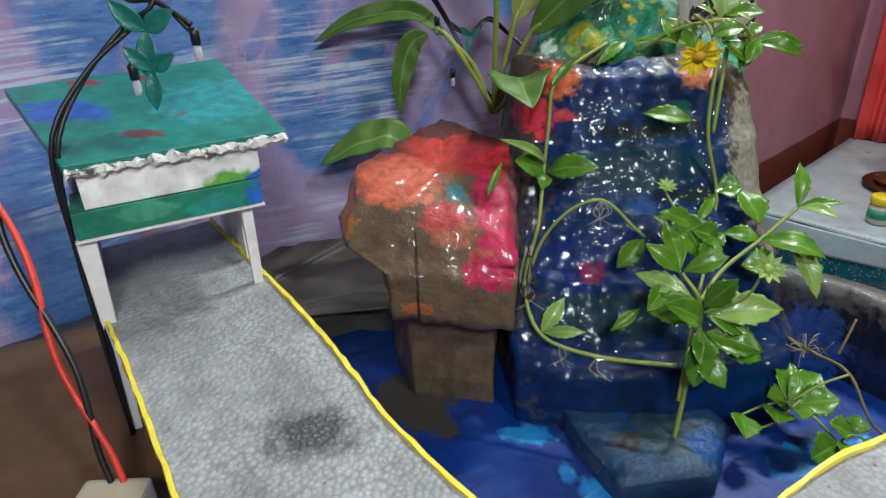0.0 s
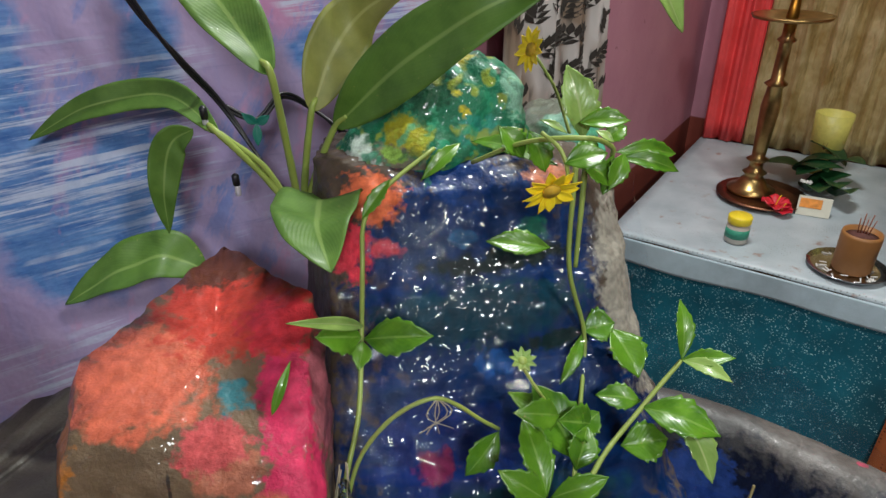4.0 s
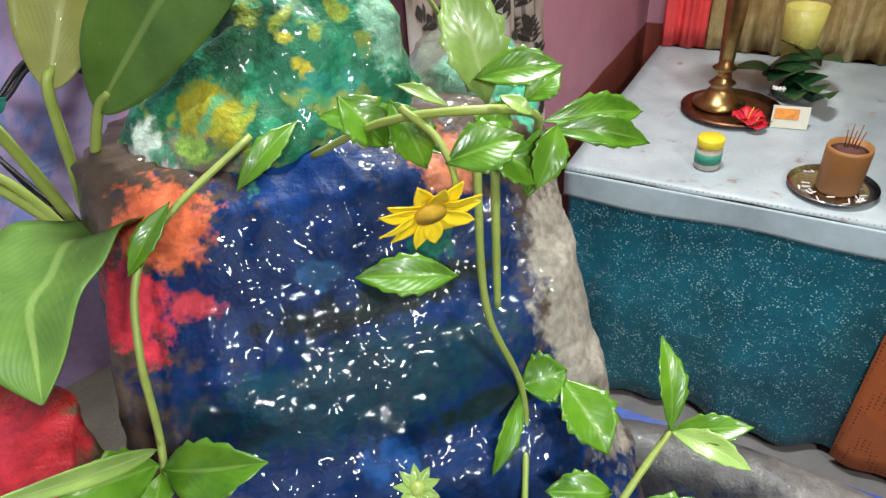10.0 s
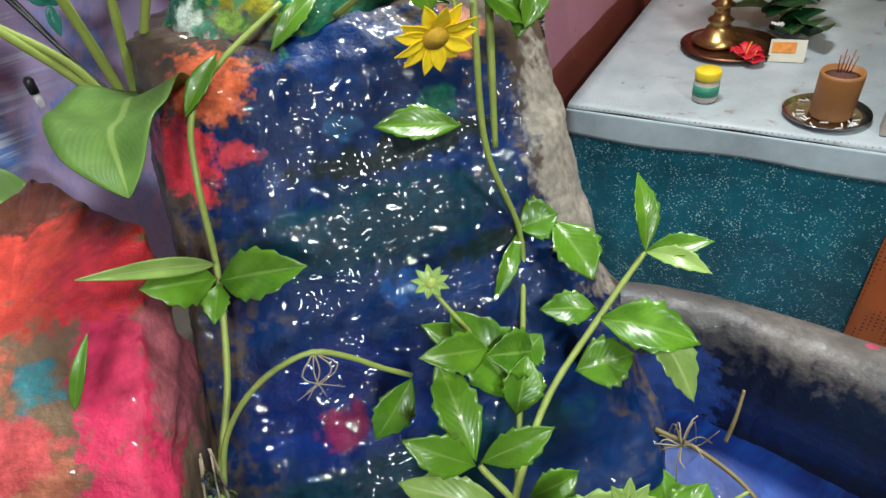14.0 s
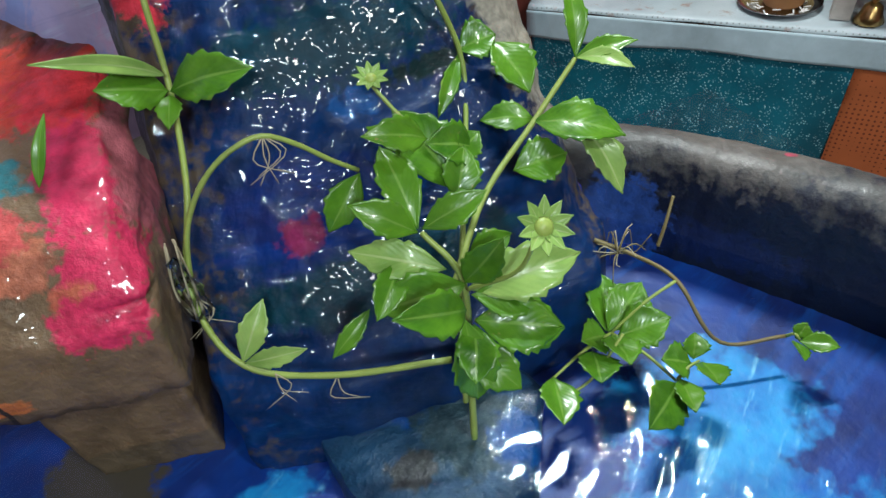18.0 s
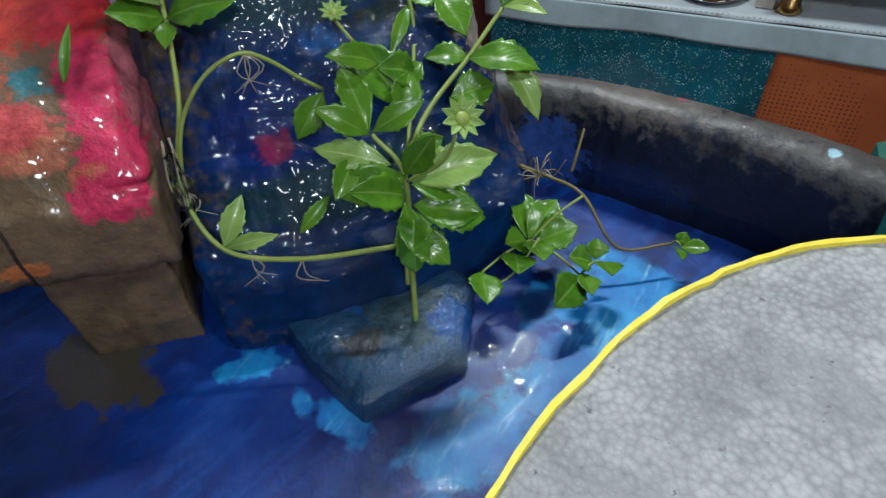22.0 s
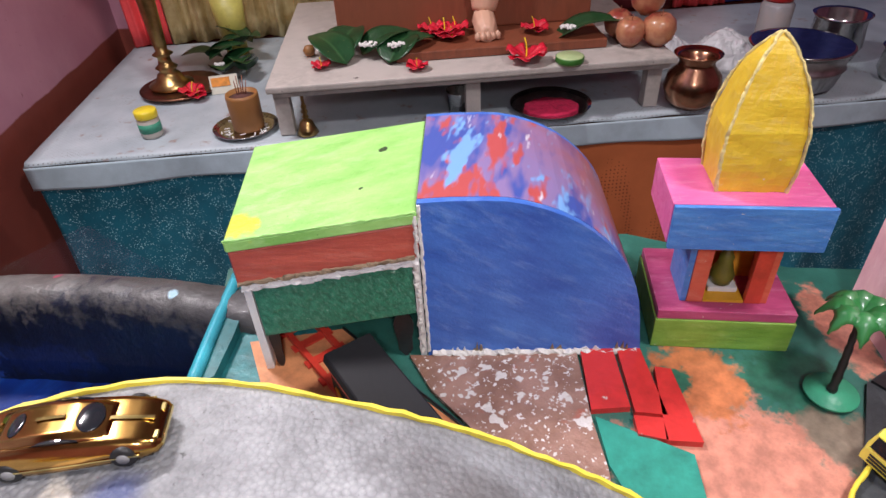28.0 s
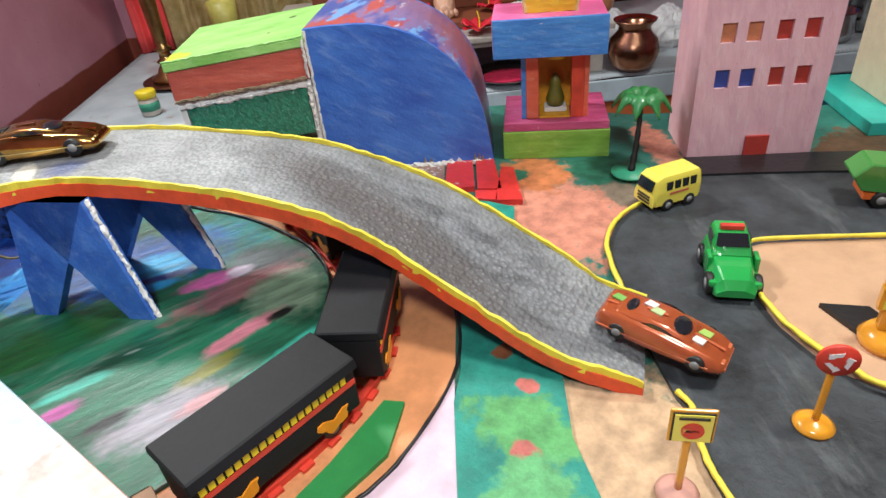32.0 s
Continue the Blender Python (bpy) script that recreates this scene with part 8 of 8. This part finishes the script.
bus = tagged(set_at(new("toy_bus"), pose(0.697, -0.094, G + 0.0, 0, 0, 148) @ Matrix.Scale(1.13, 4)), "small yellow plastic toy bus with black windows", "toy bus")
M_ybus = car_paint("yellow_bus_plastic", (0.75, 0.65, 0.09))
body([(-0.018, 0.01, 0.0092, 0.006, 0.0235), (-0.0165, 0.0105, 0.0098, 0.0045, 0.0248), (0.012, 0.0105, 0.0098, 0.0045, 0.0248), (0.0165, 0.0105, 0.0092, 0.0045, 0.0225), (0.019, 0.01, 0.009, 0.0045, 0.013)], M_ybus, bus)
P("windscreen", prism([(0.0, -0.0072), (0.007, -0.0075), (0.007, 0.0075), (0.0, 0.0072)], 0, 0.0006, m=pose(0.0164, 0, 0.0218, 0, 68, 0)), M_glass, bus, "", False)
for s in (-1, 1):
    for k in range(4):
        P("window", box((-0.0135 + 0.0062 * k, s * 0.0102 - 0.0006, 0.0155), (-0.009 + 0.0062 * k, s * 0.0102 + 0.0006, 0.0212)), M_glass, bus, "", False)
    P("lettering_bar", box((-0.008, s * 0.0106 - 0.0003, 0.012), (0.007, s * 0.0106 + 0.0003, 0.0134)), M_brick_red, bus, "", False)
    for x in (-0.0095, 0.0075):
        wheel(bus, x, s * 0.0095, 0.0045, 0.003)
for k in range(3):
    P("grille_bar", box((0.0188, -0.006, 0.0062 + 0.0022 * k), (0.0196, 0.006, 0.0071 + 0.0022 * k)), M_tyre, bus, "", False)

tr = tagged(set_at(new("toy_truck"), pose(0.772, -0.238, G + 0.0, 0, 0, 112)), "green and orange plastic toy tipper truck", "toy truck")
P("hopper", prism([(-0.004, 0.01), (0.032, 0.013), (0.04, 0.024), (0.03, 0.034), (-0.004, 0.032)], -0.013, 0.013, 0.001, m=pose(0, 0, 0, 90, 0, 0)), car_paint("truck_green", (0.05, 0.24, 0.05)), tr, "green hopper", False)
P("chassis", box((-0.05, -0.012, 0.006), (0.03, 0.012, 0.0115), 0.001), car_paint("truck_orange", (0.72, 0.14, 0.02)), tr, "orange chassis", False)
P("cab", box((-0.05, -0.012, 0.0118), (-0.024, 0.012, 0.03), 0.002), car_paint("truck_orange", (0.72, 0.14, 0.02)), tr, "orange cab", False)
P("bed_wall", box((-0.0235, -0.012, 0.0118), (-0.0045, 0.012, 0.026), 0.001), car_paint("truck_orange", (0.72, 0.14, 0.02)), tr, "", False)
for x in (-0.038, -0.006, 0.018):
    for s in (-1, 1):
        wheel(tr, x, s * 0.0115, 0.0065, 0.004)

# ---- toy train ----
TRACK = [(0.585, 0.3), (0.567, 0.235), (0.546, 0.165), (0.52, 0.085), (0.492, 0.03), (0.452, -0.008), (0.405, -0.022), (0.35, -0.02), (0.29, -0.004), (0.262, 0.01)]
trk = thing("toy_railway", "curved red plastic toy railway track", "track", (0.45, 0.0, G))
line = spline([(x, y, G) for x, y in TRACK], 60)
for s in (-0.011, 0.011):
    pts = []
    for i, p in enumerate(line):
        d = (line[min(i + 1, 59)] - line[max(i - 1, 0)]).normalized()
        pts.append(p + Vector((d.y, -d.x, 0)) * s)
    part("rail", ribbon([tuple(p) for p in pts], [0.004] * len(pts), -0.003, 0.0035, 90), M_red, trk)
sleeper = box((-0.0035, -0.016, 0.0), (0.0035, 0.016, 0.0018))
first = None
for i in range(1, 59, 2):
    d = (line[i + 1] - line[i - 1]).normalized()
    m = Matrix.Translation(line[i] - Vector((0.45, 0.0, G)) - Vector((0, 0, 0.0005))) @ pose(0, 0, 0, 0, 0, math.degrees(math.atan2(d.y, d.x)))
    if first is None:
        first = P("sleeper", sleeper, M_red, trk, "", False)
        first.matrix_basis = m
    else:
        o = new("sleeper", first.data)
        o.parent = trk
        o.matrix_basis = m
M_coach = paint("black_coach_plastic", (0.009, 0.009, 0.011), 0.6, 0.25, 60, 0.1)
M_coach.node_tree.nodes["Principled BSDF"].inputs["Specular IOR Level"].default_value = 0.25
M_flame = paint("orange_flame_print", (0.7, 0.24, 0.01), 0.4, 0.3, 90, 0.0)


def coach(x, y, turn, ln=0.088):
    c0 = tagged(set_at(new("toy_coach"), pose(x, y, G + 0.002, 0, 0, turn)), "black toy railway coach with yellow window band", "toy train", "toy train coaches")
    h = ln / 2
    P("body", box((-h, -0.0155, 0.008), (h, 0.0155, 0.034), 0.0015), M_coach, c0, "", False)
    P("roof", prism([(-0.0185, 0.0), (-0.0165, 0.006), (0.0165, 0.006), (0.0185, 0.0)], -h - 0.001, h + 0.001, 0.0008, m=pose(0, 0, 0.0342, 90, 0, 90)), M_coach, c0, "flat black roof", False)
    for s in (-1, 1):
        P("red_band", box((-h + 0.001, s * 0.0157 - 0.0004, 0.0245), (h - 0.001, s * 0.0157 + 0.0004, 0.0275)), M_red, c0, "", False)
        n = int(ln / 0.0042) - 1
        for k in range(n):
            x0 = -h + 0.003 + 0.0042 * k
            P("window", box((x0, s * 0.0159 - 0.0004, 0.0285), (x0 + 0.003, s * 0.0159 + 0.0004, 0.0325)), M_petal, c0, "", False)
        for x0 in (-h * 0.6, h * 0.6):
            pts = [(x0 + 0.0095 * math.cos(a) * (1 + 0.12 * math.sin(a * 6)), 0.012 + 0.009 * math.sin(a) * (1 + 0.12 * math.sin(a * 6))) for a in [math.pi + i * math.pi / 12 for i in range(13)]]
            pts += [(x0 + 0.006, 0.0125), (x0, 0.009), (x0 - 0.006, 0.0125)]
            P("flame_print", prism(pts, -0.0004, 0.0004, m=pose(0, s * 0.0162, 0.004, 90, 0, 0)), M_flame, c0, "", False)
            wheel(c0, x0, s * 0.013, 0.006, 0.003)
    P("coupler", box((h, -0.002, 0.008), (h + 0.009, 0.002, 0.0115), 0.0008), M_tyre, c0, "", False)
    return c0


coach(0.369, -0.021, -4.5)
coach(0.456, -0.004, 33, 0.076)
coach(0.547, 0.172, 70, 0.085)
coach(0.525, 0.09, 68, 0.05)
eng = tagged(set_at(new("toy_engine"), pose(0.296, -0.008, G + 0.002, 0, 0, 165)), "black toy train tender with brown trim", "toy train")
P("frame", box((-0.022, -0.014, 0.006), (0.022, 0.014, 0.02), 0.002), M_coach, eng, "", False)
P("load", box((-0.012, -0.01, 0.0202), (0.016, 0.01, 0.028), 0.003), M_coach, eng, "", False)
P("trim", box((-0.0225, -0.01, 0.0202), (-0.014, 0.01, 0.0225), 0.0005), M_clay, eng, "", False)
for x in (-0.012, 0.012):
    for s in (-1, 1):
        wheel(eng, x, s * 0.0125, 0.006, 0.003)
patch("green_verge", [(0.33, -0.046), (0.335, -0.06), (0.4, -0.066), (0.43, -0.052), (0.425, -0.042), (0.38, -0.046)], paint("green_felt", (0.015, 0.2, 0.05), 0.5, 0.2), 0.003, "bright green painted strip beside the track")


# ---- signs, palm, far buildings ----
def toy_sign(name, label, x, y, turn, kind):
    s = thing(name, label, "toy sign", (x, y, G), turn)
    M_o = M_signorange
    P("base", lathe([(0.0, 0), (0.0088, 0), (0.0092, 0.0016), (0.0066, 0.0036), (0.0, 0.005)], 26), M_o if kind == "round" else M_basepink, s)
    P("pole", tube([(0, 0, 0.004), (0, 0, 0.04)], 0.0017, 0.0017, 6, 10), M_o, s)
    if kind == "round":
        d = lathe([(0.0, -0.001), (0.0082, -0.001), (0.0086, 0.0), (0.0082, 0.001), (0.0, 0.001)], 32)
        d.transform(pose(0, -0.0022, 0.044, 90, 0, 0))
        f = P("disc", d, M_red, s, "red disc")
        for k in range(3):
            a = 2.094 * k
            q = prism([(0.0025 * math.cos(a + e) * r, 0.0025 * math.sin(a + e) * r) for e, r in ((-0.75, 1.3), (0.3, 1.3), (0.3, 1.0), (0.8, 1.75), (0.3, 2.5), (0.3, 2.15), (-0.75, 2.15))], 0, 0.0005, m=pose(0, -0.0034, 0.044, 90, 0, 0))
            P("arrow", q, M_white, f, "white arrow", False)
    else:
        f = P("board", box((-0.0088, -0.0032, 0.0375), (0.0088, -0.0016, 0.0555), 0.0008), M_signorange, s, "", False)
        P("border", box((-0.0078, -0.0037, 0.0386), (0.0078, -0.0033, 0.0544)), M_tyre, f, "", False)
        P("panel", box((-0.0072, -0.0042, 0.0392), (0.0072, -0.0038, 0.0538)), M_ybus, f, "yellow panel", False)
        ring = lathe([(0.0034, 0), (0.0043, 0), (0.0043, 0.0005), (0.0034, 0.0005)], 26)
        ring.transform(pose(0, -0.0043, 0.0455, 90, 0, 0))
        P("ring", ring, M_red, f, "red ring", False)
        P("bar_mark", box((-0.0026, -0.0048, 0.0448), (0.0026, -0.0043, 0.0462)), M_tyre, f, "", False)
        P("bar_mark", box((-0.0056, -0.0048, 0.0518), (0.0056, -0.0043, 0.0528)), M_tyre, f, "", False)
    return s


M_signorange, M_basepink = car_paint("orange_plastic", (0.72, 0.3, 0.02)), paint("pink_clay", (0.5, 0.25, 0.2), 0.6, 0.2)
toy_sign("roundabout_sign", "round red toy sign with white arrows on an orange stand", 0.522, -0.226, -70, "round")
toy_sign("parking_sign", "square yellow toy sign on an orange pole", 0.453, -0.186, -62, "square")
pump = thing("fuel_pump", "orange toy fuel pump with a pictured panel on the island", "toy pump", (0.597, -0.247, G + 0.003), -75)
P("base", lathe([(0.0, 0), (0.014, 0), (0.015, 0.004), (0.011, 0.009), (0.0, 0.011)], 26), M_signorange, pump)
P("stand", box((-0.008, -0.003, 0.01), (0.008, 0.003, 0.022), 0.001), M_signorange, pump, "", False)
P("lower_panel", box((-0.011, -0.003, 0.0222), (0.011, 0.003, 0.036), 0.001), M_signorange, pump, "", False)
P("picture", box((-0.009, -0.0038, 0.024), (0.009, -0.0031, 0.034)), M_ybus, pump, "", False)
P("upper_panel", box((-0.0105, -0.003, 0.0362), (0.0105, 0.003, 0.054), 0.001), M_signorange, pump, "", False)
P("picture", box((-0.0085, -0.0038, 0.038), (0.0085, -0.0031, 0.052)), paint("white_print", (0.6, 0.5, 0.48), 0.5, 0.4, 200), pump, "", False)
patch("black_pad", [(0.612, -0.212), (0.622, -0.235), (0.597, -0.265), (0.575, -0.262)], M_black, 0.007)

palm = thing("toy_palm", "green plastic toy palm with a black trunk", "toy tree", (0.732, -0.052, G))
M_palm = car_paint("palm_green", (0.02, 0.2, 0.05), 0, 0.4)
P("base", lathe([(0.0, 0), (0.0165, 0), (0.0165, 0.0018), (0.0, 0.0022)], 28), paint("mint_plastic", (0.03, 0.32, 0.18), 0.4, 0.15), palm)
P("trunk", tube([(0, 0, 0.001), (0.006, 0.0, 0.02), (0.012, 0.001, 0.04), (0.016, 0.002, 0.056)], 0.003, 0.0016, 20, 8, wobble=0.12), M_tyre, palm)
for i in range(8):
    a = i * 0.785 + 0.2
    def fr(u, v, a=a):
        s = 2 * v - 1
        w = 0.0085 * max(0.1, math.sin(math.pi * u ** 0.8)) * (1 + 0.22 * math.sin(u * 30))
        r = 0.024 * u
        return Vector((0.016 + r * math.cos(a) - s * w * math.sin(a), 0.002 + r * math.sin(a) + s * w * math.cos(a), 0.057 + 0.012 * math.sin(u * 2.6) - 0.012 * u * u - 0.003 * abs(s)))
    P("frond", thicken(sheet(fr, 16, 4), 0.0012), M_palm, palm)

ct = tagged(set_at(new("cream_tower"), pose(0.925, -0.2, G - 0.003, 0, 0, -58.5)), "cream foam building with yellow stripes on a teal base", "model building")
P("base", box((-0.015, -0.03, 0.0), (0.12, 0.1, 0.012), 0.001), paint("mint_base", (0.02, 0.4, 0.33), 0.45, 0.2), ct, "teal base", False)
P("wall", box((0.015, 0.0, 0.0122), (0.115, 0.08, 0.3), 0.001), paint("cream_paint", (0.62, 0.52, 0.36), 0.55, 0.15), ct, "", False)
for k in range(2):
    P("stripe", box((0.035 + 0.04 * k, -0.0015, 0.02), (0.043 + 0.04 * k, -0.0002, 0.28)), M_gold, ct, "yellow stripe", False)
near = thing("pale_block", "pale blue-white painted foam block standing at the meadow edge", "model building", (0.265, -0.05, 0.0))
part("block", box((0.2, -0.16, -0.02), (0.297, 0.035, 0.115), 0.003), painted("pale_sky_paint", (0.6, 0.58, 0.58), [((0.4, 0.55, 0.68), (0.29, 0.02, 0.11), (0.03, 0.05, 0.04)), ((0.62, 0.42, 0.38), (0.28, -0.08, 0.11), (0.03, 0.03, 0.03))], 0.6, 0.0, 0.2), near)
